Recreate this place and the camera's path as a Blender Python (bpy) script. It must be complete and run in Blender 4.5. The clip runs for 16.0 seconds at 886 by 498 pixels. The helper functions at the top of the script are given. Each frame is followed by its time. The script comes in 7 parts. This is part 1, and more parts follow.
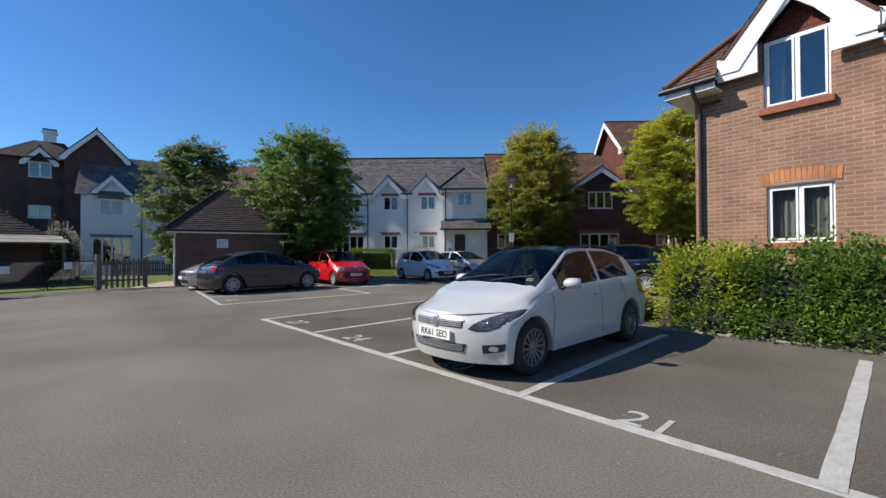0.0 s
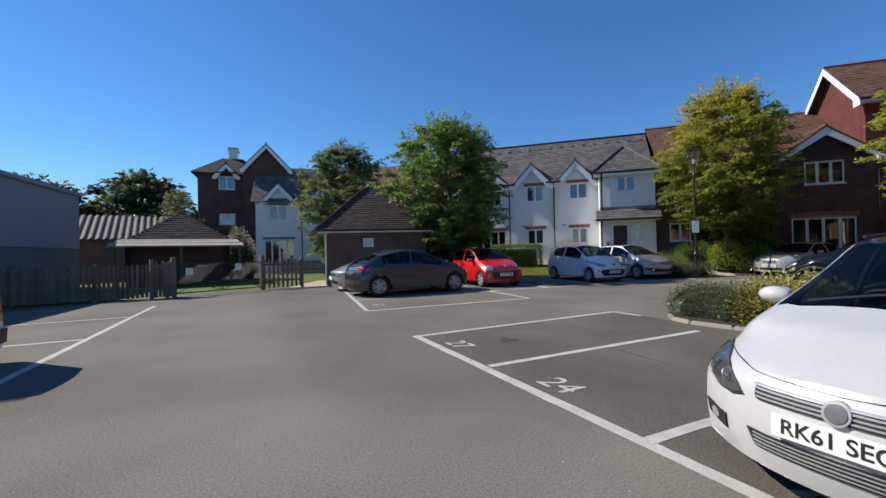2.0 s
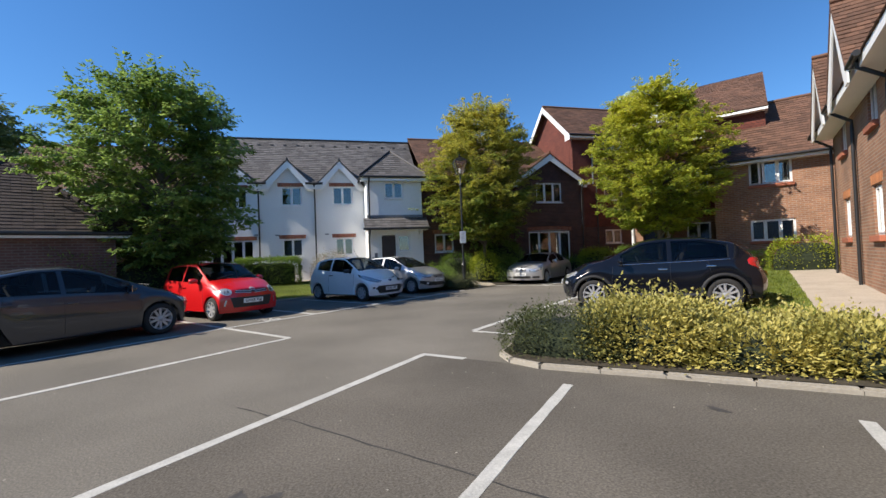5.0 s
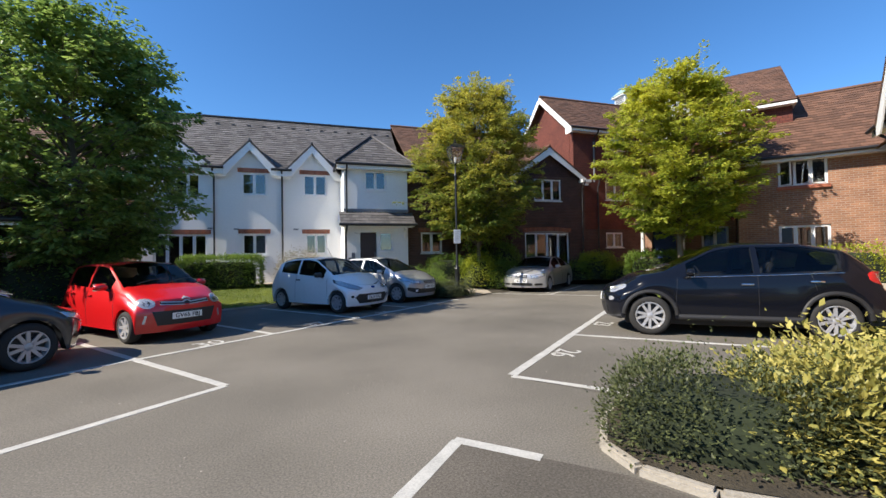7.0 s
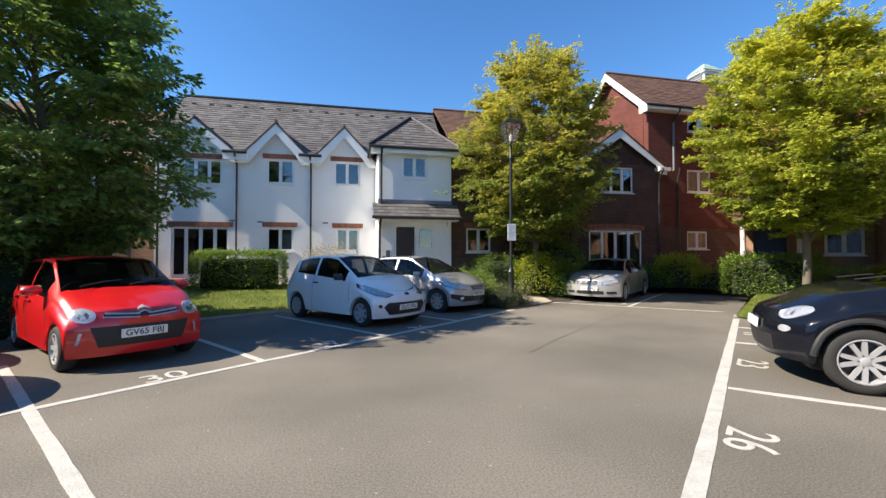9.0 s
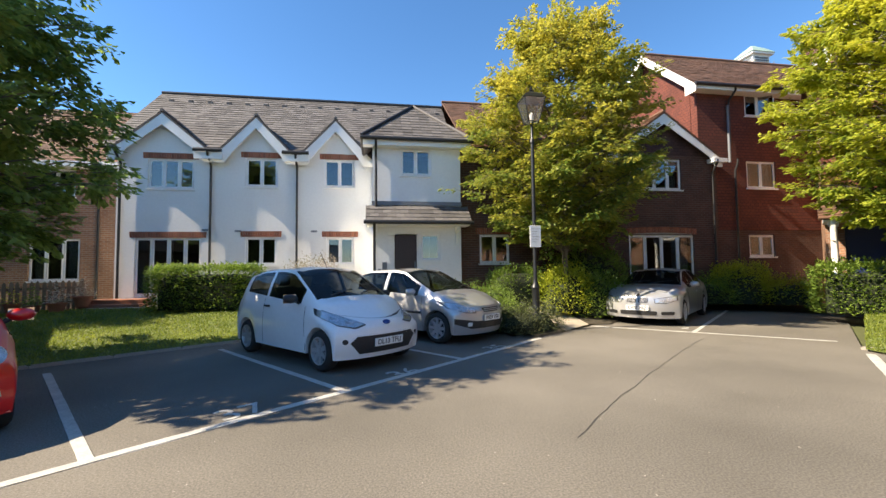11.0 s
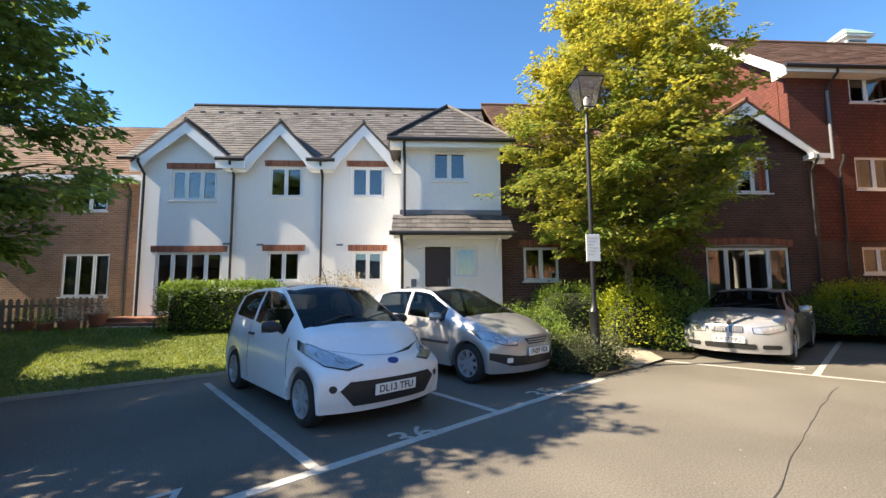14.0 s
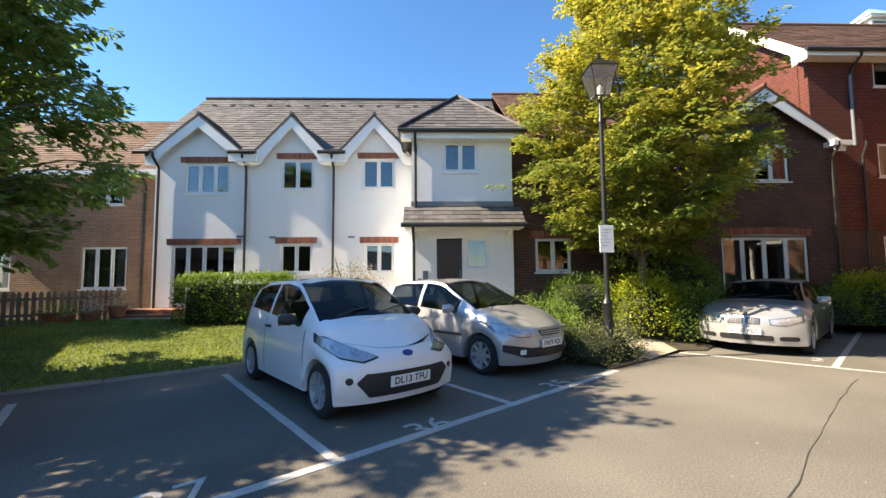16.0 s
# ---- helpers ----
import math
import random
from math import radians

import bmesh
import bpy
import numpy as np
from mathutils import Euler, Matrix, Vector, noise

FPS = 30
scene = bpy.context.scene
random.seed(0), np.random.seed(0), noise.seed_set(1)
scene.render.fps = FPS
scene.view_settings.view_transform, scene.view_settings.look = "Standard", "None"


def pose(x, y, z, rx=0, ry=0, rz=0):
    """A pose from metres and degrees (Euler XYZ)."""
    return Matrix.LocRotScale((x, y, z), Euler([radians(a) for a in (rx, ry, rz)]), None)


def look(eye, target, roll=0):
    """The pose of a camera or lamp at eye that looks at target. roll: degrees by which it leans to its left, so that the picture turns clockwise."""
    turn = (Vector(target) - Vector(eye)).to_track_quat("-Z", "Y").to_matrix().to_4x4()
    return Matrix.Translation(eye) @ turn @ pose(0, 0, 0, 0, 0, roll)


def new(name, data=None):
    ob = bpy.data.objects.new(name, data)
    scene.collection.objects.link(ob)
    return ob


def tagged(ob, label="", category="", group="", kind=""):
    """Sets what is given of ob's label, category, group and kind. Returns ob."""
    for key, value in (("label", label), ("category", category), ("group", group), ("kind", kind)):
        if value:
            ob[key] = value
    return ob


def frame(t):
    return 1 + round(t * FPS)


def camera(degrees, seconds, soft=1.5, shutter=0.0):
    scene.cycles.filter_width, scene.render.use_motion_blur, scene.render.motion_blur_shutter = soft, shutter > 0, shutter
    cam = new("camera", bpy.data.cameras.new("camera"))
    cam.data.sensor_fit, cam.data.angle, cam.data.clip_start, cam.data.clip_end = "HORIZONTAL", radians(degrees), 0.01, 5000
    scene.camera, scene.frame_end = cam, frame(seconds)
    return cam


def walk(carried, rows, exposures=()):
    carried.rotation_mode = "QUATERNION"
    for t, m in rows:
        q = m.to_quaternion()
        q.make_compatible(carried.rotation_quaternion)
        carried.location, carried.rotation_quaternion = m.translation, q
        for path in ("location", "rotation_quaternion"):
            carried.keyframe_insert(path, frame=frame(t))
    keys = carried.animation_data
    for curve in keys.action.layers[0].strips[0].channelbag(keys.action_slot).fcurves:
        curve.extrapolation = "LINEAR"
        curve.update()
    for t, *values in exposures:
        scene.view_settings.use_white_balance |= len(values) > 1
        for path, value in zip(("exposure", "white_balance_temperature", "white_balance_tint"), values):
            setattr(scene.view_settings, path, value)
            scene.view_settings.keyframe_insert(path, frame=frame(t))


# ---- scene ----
cam = camera(93.7, 16.0)
PATH = [
    (0, (3.643, -5.688, 1.294), (3.618, -3.688, 1.318), -0.3),
    (0.5, (3.259, -5.128, 1.281), (2.783, -3.185, 1.293), 0.4),
    (1, (2.95, -4.609, 1.32), (2.199, -2.755, 1.353), 0.5),
    (1.5, (2.651, -4.041, 1.332), (1.869, -2.201, 1.36), -0.6),
    (2, (2.462, -3.487, 1.33), (1.825, -1.592, 1.344), -1.3),
    (2.5, (2.263, -2.827, 1.315), (1.935, -0.854, 1.311), -1.8),
    (3, (2.147, -2.179, 1.338), (2.125, -0.18, 1.333), -2.0),
    (3.2, (2.075, -1.94, 1.344), (2.164, 0.058, 1.334), -1.7),
    (3.5, (1.971, -1.588, 1.355), (2.192, 0.4, 1.352), -1.9),
    (4, (1.895, -0.969, 1.357), (2.264, 0.996, 1.364), -1.8),
    (4.2, (1.935, -0.768, 1.33), (2.334, 1.192, 1.35), -1.8),
    (6.3, (1.856, 1.881, 1.421), (2.495, 3.775, 1.477), -1.8),
    (6.5, (1.855, 2.159, 1.431), (2.51, 4.048, 1.491), -1.5),
    (7, (1.944, 2.792, 1.431), (2.563, 4.693, 1.47), -1.0),
    (7.5, (1.995, 3.45, 1.411), (2.554, 5.37, 1.419), -0.4),
    (8, (2.174, 4.071, 1.437), (2.679, 6.006, 1.446), 0.2),
    (8.5, (2.312, 4.7, 1.456), (2.78, 6.644, 1.473), 0.0),
    (9, (2.472, 5.368, 1.426), (2.901, 7.321, 1.466), -0.0),
    (9.2, (2.545, 5.631, 1.426), (2.957, 7.587, 1.479), 0.1),
    (11.5, (3.649, 8.417, 1.398), (3.947, 10.392, 1.505), -1.2),
    (12, (3.811, 8.876, 1.413), (4.063, 10.857, 1.524), -1.6),
    (12.5, (3.866, 9.226, 1.419), (4.076, 11.211, 1.548), -1.4),
    (13, (3.904, 9.406, 1.458), (4.079, 11.392, 1.608), -1.0),
    (13.5, (3.914, 9.447, 1.456), (4.059, 11.435, 1.631), -0.6),
    (14, (3.89, 9.473, 1.441), (4.005, 11.461, 1.628), -0.3),
    (14.5, (3.87, 9.443, 1.467), (3.945, 11.434, 1.642), -0.2),
    (15, (3.867, 9.472, 1.458), (3.913, 11.465, 1.619), -0.2),
    (15.5, (3.863, 9.464, 1.471), (3.904, 11.458, 1.616), -0.3),
    (16, (3.849, 9.466, 1.47), (3.916, 11.459, 1.612), -0.5),
]
EXPOSURES = [(0, 0.31, 6150, 10), (2.5, 0.34, 6150, 10), (4, 0.5, 6300, 10), (7, 0.85, 6350, 10), (9, 1.13, 6650, 10), (12, 1.5, 7500, 10), (16, 1.62, 7500, 10)]
walk(cam, [(t, look(eye, target, roll)) for t, eye, target, roll in PATH], EXPOSURES)

# world, sun
SUN_AZ, SUN_EL = math.atan2(-0.997, -0.075), radians(40.5)
world = bpy.data.worlds.new("sky")
scene.world = world
world.use_nodes = True
sky = world.node_tree.nodes.new("ShaderNodeTexSky")
sky.sky_type, sky.sun_disc = "NISHITA", False
sky.sun_elevation, sky.sun_rotation = SUN_EL, SUN_AZ
sky.air_density, sky.dust_density, sky.ozone_density = 1.0, 0.0, 7.0
background = world.node_tree.nodes["Background"]
deepen = world.node_tree.nodes.new("ShaderNodeHueSaturation")
deepen.inputs["Saturation"].default_value = 1.12
world.node_tree.links.new(sky.outputs[0], deepen.inputs["Color"])
world.node_tree.links.new(deepen.outputs[0], background.inputs[0])
background.inputs[1].default_value = 0.105
sun_data = bpy.data.lights.new("sun", "SUN")
sun_data.energy, sun_data.angle, sun_data.color = 5.0, radians(0.5), (1.0, 0.9, 0.76)
sun = new("sun", sun_data)
toward = Vector((math.sin(SUN_AZ) * math.cos(SUN_EL), math.cos(SUN_AZ) * math.cos(SUN_EL), math.sin(SUN_EL)))
sun.matrix_world = look((0, 0, 40), Vector((0, 0, 40)) - toward)

# materials
def material(name, colour, rough=0.6, metal=0.0, vary=0.15, scale=3.0, fine=40.0, bump=0.0, bump_scale=60.0, coat=0.0, spec=0.5, island=0.0, per_object=0.0):
    """A painted or natural surface: base colour varied at a broad and a fine scale, with fine relief."""
    m = bpy.data.materials.new(name)
    m.use_nodes = True
    nt = m.node_tree
    b = nt.nodes["Principled BSDF"]
    b.inputs["Roughness"].default_value, b.inputs["Metallic"].default_value = rough, metal
    b.inputs["Coat Weight"].default_value = coat
    b.inputs["Coat Roughness"].default_value = 0.04
    b.inputs["Specular IOR Level"].default_value = spec
    co = nt.nodes.new("ShaderNodeTexCoord")
    broad, small = nt.nodes.new("ShaderNodeTexNoise"), nt.nodes.new("ShaderNodeTexNoise")
    broad.inputs["Scale"].default_value, small.inputs["Scale"].default_value = scale, fine
    broad.inputs["Detail"].default_value, small.inputs["Detail"].default_value = 4, 3
    for n in (broad, small):
        nt.links.new(co.outputs["Object"], n.inputs["Vector"])
    add = nt.nodes.new("ShaderNodeMath")
    add.operation = "ADD"
    nt.links.new(broad.outputs[0], add.inputs[0])
    nt.links.new(small.outputs[0], add.inputs[1])
    last = add.outputs[0]
    for amount, node, socket in ((island, "ShaderNodeNewGeometry", "Random Per Island"), (per_object, "ShaderNodeObjectInfo", "Random")):
        if amount:
            g = nt.nodes.new(node)
            k = nt.nodes.new("ShaderNodeMath")
            k.operation = "MULTIPLY_ADD"
            nt.links.new(g.outputs[socket], k.inputs[0])
            k.inputs[1].default_value = amount * 2
            k2 = nt.nodes.new("ShaderNodeMath")
            k2.operation = "ADD"
            k2.inputs[1].default_value = -amount
            nt.links.new(last, k.inputs[2])
            nt.links.new(k.outputs[0], k2.inputs[0])
            last = k2.outputs[0]
    mapr = nt.nodes.new("ShaderNodeMapRange")
    mapr.inputs[1].default_value, mapr.inputs[2].default_value = 0.6, 1.4
    mapr.inputs[3].default_value, mapr.inputs[4].default_value = 1 - vary, 1 + vary
    nt.links.new(last, mapr.inputs[0])
    mul = nt.nodes.new("ShaderNodeVectorMath")
    mul.operation = "SCALE"
    mul.inputs[0].default_value = colour[:3]
    nt.links.new(mapr.outputs[0], mul.inputs["Scale"])
    nt.links.new(mul.outputs[0], b.inputs["Base Color"])
    if bump:
        bn, tex = nt.nodes.new("ShaderNodeBump"), nt.nodes.new("ShaderNodeTexNoise")
        tex.inputs["Scale"].default_value = bump_scale
        tex.inputs["Detail"].default_value = 5
        nt.links.new(co.outputs["Object"], tex.inputs["Vector"])
        nt.links.new(tex.outputs[0], bn.inputs["Height"])
        bn.inputs["Strength"].default_value = bump
        bn.inputs["Distance"].default_value = 0.02
        nt.links.new(bn.outputs[0], b.inputs["Normal"])
    return m


def brick_material(name, c1, c2, mortar, bump=0.6, width=0.225, row=0.075, tile=False):
    """Coursed brick (or hung tile), laid on the wall's own length and height."""
    m = material(name, c1, 0.85, vary=0.2)
    nt = m.node_tree
    b = nt.nodes["Principled BSDF"]
    uv = nt.nodes.new("ShaderNodeUVMap")
    br = nt.nodes.new("ShaderNodeTexBrick")
    br.inputs["Color1"].default_value, br.inputs["Color2"].default_value = (*c1, 1), (*c2, 1)
    br.inputs["Mortar"].default_value = (*mortar, 1)
    br.inputs["Scale"].default_value = 1.0
    br.inputs["Mortar Size"].default_value = 0.008 if tile else 0.011
    br.inputs["Mortar Smooth"].default_value = 0.3
    br.inputs["Brick Width"].default_value, br.inputs["Row Height"].default_value = width, row
    nt.links.new(uv.outputs[0], br.inputs["Vector"])
    noise_tex = nt.nodes.new("ShaderNodeTexNoise")
    noise_tex.inputs["Scale"].default_value, noise_tex.inputs["Detail"].default_value = 1.3, 5
    nt.links.new(uv.outputs[0], noise_tex.inputs["Vector"])
    mapr = nt.nodes.new("ShaderNodeMapRange")
    mapr.inputs[1].default_value, mapr.inputs[2].default_value = 0.3, 0.7
    mapr.inputs[3].default_value, mapr.inputs[4].default_value = 0.75, 1.2
    nt.links.new(noise_tex.outputs[0], mapr.inputs[0])
    mul = nt.nodes.new("ShaderNodeVectorMath")
    mul.operation = "SCALE"
    nt.links.new(br.outputs["Color"], mul.inputs[0])
    nt.links.new(mapr.outputs[0], mul.inputs["Scale"])
    nt.links.new(mul.outputs[0], b.inputs["Base Color"])
    bn = nt.nodes.new("ShaderNodeBump")
    bn.invert = True
    bn.inputs["Strength"].default_value, bn.inputs["Distance"].default_value = bump, 0.012
    nt.links.new(br.outputs["Fac"], bn.inputs["Height"])
    nt.links.new(bn.outputs[0], b.inputs["Normal"])
    return m


def leaf_material(name, dark, light, trans=0.35, rough=0.5, turn=None):
    """Leaves of mixed tint; turn = (low, high) heights between which a crown goes over to its lighter, yellower tint,
    painting a sunlit top.
    """
    m = bpy.data.materials.new(name)
    m.use_nodes = True
    nt = m.node_tree
    b = nt.nodes["Principled BSDF"]
    b.inputs["Roughness"].default_value = rough
    b.inputs["Specular IOR Level"].default_value = 0.4
    g, co, nz = nt.nodes.new("ShaderNodeNewGeometry"), nt.nodes.new("ShaderNodeTexCoord"), nt.nodes.new("ShaderNodeTexNoise")
    nz.inputs["Scale"].default_value = 0.9
    nt.links.new(co.outputs["Object"], nz.inputs["Vector"])
    add = nt.nodes.new("ShaderNodeMath")
    add.operation = "MULTIPLY_ADD"
    nt.links.new(g.outputs["Random Per Island"], add.inputs[0])
    add.inputs[1].default_value = 0.55
    sub = nt.nodes.new("ShaderNodeMapRange")
    sub.inputs[1].default_value, sub.inputs[2].default_value = 0.35, 0.65
    sub.inputs[3].default_value, sub.inputs[4].default_value = 0.0, 0.45
    nt.links.new(nz.outputs[0], sub.inputs[0])
    nt.links.new(sub.outputs[0], add.inputs[2])
    tint = add.outputs[0]
    # tint climbs with height: sun on the crown's top put into leaf colour
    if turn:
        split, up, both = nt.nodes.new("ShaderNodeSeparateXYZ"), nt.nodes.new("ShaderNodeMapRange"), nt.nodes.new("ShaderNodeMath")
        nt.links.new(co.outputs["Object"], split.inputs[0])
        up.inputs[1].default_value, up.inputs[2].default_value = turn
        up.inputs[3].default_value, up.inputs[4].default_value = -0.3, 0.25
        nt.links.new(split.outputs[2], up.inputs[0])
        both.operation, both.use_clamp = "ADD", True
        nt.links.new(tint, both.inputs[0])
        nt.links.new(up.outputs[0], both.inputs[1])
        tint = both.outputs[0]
    mix = nt.nodes.new("ShaderNodeMix")
    mix.data_type = "RGBA"
    mix.inputs[6].default_value, mix.inputs[7].default_value = (*dark, 1), (*light, 1)
    nt.links.new(tint, mix.inputs[0])
    nt.links.new(mix.outputs[2], b.inputs["Base Color"])
    tl = nt.nodes.new("ShaderNodeBsdfTranslucent")
    nt.links.new(mix.outputs[2], tl.inputs[0])
    ms = nt.nodes.new("ShaderNodeMixShader")
    ms.inputs[0].default_value = trans
    nt.links.new(b.outputs[0], ms.inputs[1])
    nt.links.new(tl.outputs[0], ms.inputs[2])
    nt.links.new(ms.outputs[0], nt.nodes["Material Output"].inputs[0])
    return m


def glass_material(name, tint=(0.5, 0.53, 0.53), rough=0.01, gloss=0.06, power=4.0):
    """A thin pane: tinted see-through with a mirror gloss that grows at a glancing view."""
    m = bpy.data.materials.new(name)
    m.use_nodes = True
    nt = m.node_tree
    nt.nodes.remove(nt.nodes["Principled BSDF"])
    tr, gl = nt.nodes.new("ShaderNodeBsdfTransparent"), nt.nodes.new("ShaderNodeBsdfGlossy")
    lw, ms = nt.nodes.new("ShaderNodeLayerWeight"), nt.nodes.new("ShaderNodeMixShader")
    rise, fit = nt.nodes.new("ShaderNodeMath"), nt.nodes.new("ShaderNodeMath")
    tr.inputs[0].default_value = (*tint, 1)
    gl.inputs["Roughness"].default_value = rough
    lw.inputs["Blend"].default_value = 0.5
    rise.operation, fit.operation = "POWER", "MULTIPLY_ADD"
    rise.inputs[1].default_value = power
    fit.inputs[1].default_value, fit.inputs[2].default_value = 1 - gloss, gloss
    nt.links.new(lw.outputs["Facing"], rise.inputs[0])
    nt.links.new(rise.outputs[0], fit.inputs[0])
    nt.links.new(fit.outputs[0], ms.inputs[0])
    nt.links.new(tr.outputs[0], ms.inputs[1])
    nt.links.new(gl.outputs[0], ms.inputs[2])
    nt.links.new(ms.outputs[0], nt.nodes["Material Output"].inputs[0])
    return m


ASPHALT = material("asphalt", (0.156, 0.142, 0.119), 0.93, vary=0.34, scale=0.5, fine=80, bump=0.25, bump_scale=190, spec=0.2)
ASPHALT_BAY = material("bay_asphalt", (0.118, 0.105, 0.087), 0.93, vary=0.36, scale=0.7, fine=80, bump=0.25, bump_scale=190, spec=0.2)


def speckle(m, scale, low, high):
    """Stone chips in the binder: the base colour broken up by a hard fine grain and by broad worn patches."""
    nt = m.node_tree
    b = nt.nodes["Principled BSDF"]
    source = b.inputs["Base Color"].links[0].from_socket
    co = nt.nodes.new("ShaderNodeTexCoord")
    for sc, lo, hi, detail in ((scale, low, high, 3), (0.16, 0.86, 1.12, 2)):
        grain, span, mul = nt.nodes.new("ShaderNodeTexNoise"), nt.nodes.new("ShaderNodeMapRange"), nt.nodes.new("ShaderNodeVectorMath")
        grain.inputs["Scale"].default_value, grain.inputs["Detail"].default_value, grain.inputs["Roughness"].default_value = sc, detail, 0.65
        nt.links.new(co.outputs["Object"], grain.inputs["Vector"])
        span.inputs[1].default_value, span.inputs[2].default_value = 0.36, 0.64
        span.inputs[3].default_value, span.inputs[4].default_value = lo, hi
        nt.links.new(grain.outputs[0], span.inputs[0])
        mul.operation = "SCALE"
        nt.links.new(source, mul.inputs[0])
        nt.links.new(span.outputs[0], mul.inputs["Scale"])
        source = mul.outputs[0]
    nt.links.new(source, b.inputs["Base Color"])


speckle(ASPHALT, 62, 0.76, 1.24)
speckle(ASPHALT_BAY, 58, 0.74, 1.26)
GRASS_SOIL = material("grass_soil", (0.10, 0.13, 0.026), 0.95, vary=0.35, scale=1.2, fine=25, bump=0.8, bump_scale=50)
FIELD = material("field", (0.08, 0.09, 0.03), 0.95, vary=0.3, scale=0.05, fine=2)
PAINT_LINE = material("road_paint", (0.44, 0.43, 0.395), 0.8, vary=0.28, scale=6, fine=70, bump=0.4, bump_scale=90)
CONCRETE = material("concrete", (0.33, 0.30, 0.25), 0.9, vary=0.2, scale=2, fine=30, bump=0.4)
PAVING = material("paving", (0.40, 0.34, 0.27), 0.9, vary=0.2, scale=2, fine=30, bump=0.4)
RENDER_WHITE = material("white_render", (0.76, 0.76, 0.75), 0.9, vary=0.05, scale=0.7, fine=14, bump=0.25, bump_scale=120)
PAINT_WHITE = material("white_paint", (0.80, 0.80, 0.78), 0.45, vary=0.04, scale=2, fine=20)
PVC = material("white_pvc", (0.80, 0.80, 0.79), 0.35, vary=0.03)
SLATE = material("grey_slate", (0.105, 0.098, 0.096), 0.75, vary=0.3, scale=0.8, fine=12, bump=0.4, bump_scale=30, island=0.45)
CLAY_TILE = material("brown_clay_tile", (0.115, 0.059, 0.037), 0.85, vary=0.3, scale=0.7, fine=12, bump=0.4, bump_scale=30, island=0.45)
DARK_TILE = material("dark_clay_tile", (0.044, 0.030, 0.027), 0.85, vary=0.3, scale=0.7, fine=12, bump=0.4, bump_scale=30, island=0.45)
BRICK_BROWN = brick_material("brown_brick", (0.33, 0.165, 0.092), (0.24, 0.115, 0.068), (0.32, 0.25, 0.19))
BRICK_DARK = brick_material("dark_brick", (0.105, 0.044, 0.031), (0.072, 0.031, 0.024), (0.11, 0.08, 0.065))
BRICK_GARAGE = brick_material("garage_brick", (0.145, 0.075, 0.057), (0.11, 0.058, 0.046), (0.16, 0.13, 0.11))
TILE_RED = brick_material("hung_red_tile", (0.145, 0.038, 0.024), (0.11, 0.03, 0.02), (0.04, 0.012, 0.009), 0.5, 0.17, 0.11, True)
TILE_DARK = brick_material("hung_dark_tile", (0.085, 0.04, 0.035), (0.06, 0.03, 0.028), (0.03, 0.015, 0.012), 1.0, 0.17, 0.11, True)
SOLDIER = material("soldier_brick", (0.30, 0.10, 0.055), 0.85, vary=0.3, scale=5, fine=40, bump=0.4, per_object=0.4, island=0.4)
SOLDIER_ORANGE = material("orange_soldier_brick", (0.48, 0.19, 0.075), 0.85, vary=0.25, scale=5, fine=40, bump=0.4, per_object=0.3, island=0.3)
BLACK_PLASTIC = material("black_plastic", (0.018, 0.018, 0.019), 0.45, vary=0.2)
BLACK_IRON = material("black_iron", (0.012, 0.013, 0.013), 0.4, vary=0.2, scale=5)
DARK_DOOR = material("dark_door", (0.035, 0.018, 0.014), 0.5, vary=0.2)
BLUE_DOOR = material("blue_door", (0.010, 0.02, 0.09), 0.4, vary=0.1)
LEAD = material("lead_flashing", (0.16, 0.17, 0.19), 0.6, vary=0.15)
ROOM = material("room_wall", (0.22, 0.20, 0.18), 0.9, vary=0.15)
CURTAIN = material("net_curtain", (0.62, 0.63, 0.60), 0.9, vary=0.12, scale=2, fine=16)
GREY_CLAD = material("grey_cladding", (0.30, 0.31, 0.32), 0.55, vary=0.06, scale=0.4, fine=5)
TIMBER_GREY = material("weathered_timber", (0.155, 0.125, 0.095), 0.9, vary=0.35, scale=4, fine=50, bump=0.5, per_object=0.3)
TIMBER_FENCE = material("brown_timber", (0.19, 0.14, 0.095), 0.9, vary=0.3, scale=4, fine=50, bump=0.5, per_object=0.3)
BARK = material("bark", (0.13, 0.11, 0.085), 0.95, vary=0.35, scale=4, fine=40, bump=0.8, bump_scale=30)
SIGN_WHITE = material("sign_white", (0.72, 0.73, 0.72), 0.5, vary=0.05)
TERRACOTTA = material("terracotta", (0.28, 0.11, 0.06), 0.85, vary=0.2)
GREEN_METAL = material("green_copper", (0.26, 0.38, 0.34), 0.6, vary=0.2)
WINDOW_GLASS = glass_material("window_glass", (0.5, 0.53, 0.53), 0.01, 0.17)
LEAF_CHERRY = leaf_material("cherry_leaf", (0.075, 0.14, 0.03), (0.36, 0.48, 0.11), 0.52)
LEAF_BIRCH = leaf_material("birch_leaf", (0.075, 0.12, 0.035), (0.34, 0.40, 0.14), 0.48)
# yellowing leaves; turn also paints the crown lighter where sun reaches its top
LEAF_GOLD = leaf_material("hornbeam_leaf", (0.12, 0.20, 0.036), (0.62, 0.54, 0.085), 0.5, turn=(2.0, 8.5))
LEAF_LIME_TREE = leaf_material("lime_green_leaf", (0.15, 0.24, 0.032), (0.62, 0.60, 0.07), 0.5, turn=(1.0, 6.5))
LEAF_HEDGE = leaf_material("hedge_leaf", (0.07, 0.13, 0.02), (0.27, 0.38, 0.06), 0.45)
LEAF_LIME = leaf_material("lime_leaf", (0.20, 0.27, 0.02), (0.58, 0.60, 0.06), 0.45)
LEAF_VARIEGATED = leaf_material("variegated_leaf", (0.18, 0.19, 0.04), (0.66, 0.56, 0.16), 0.3)
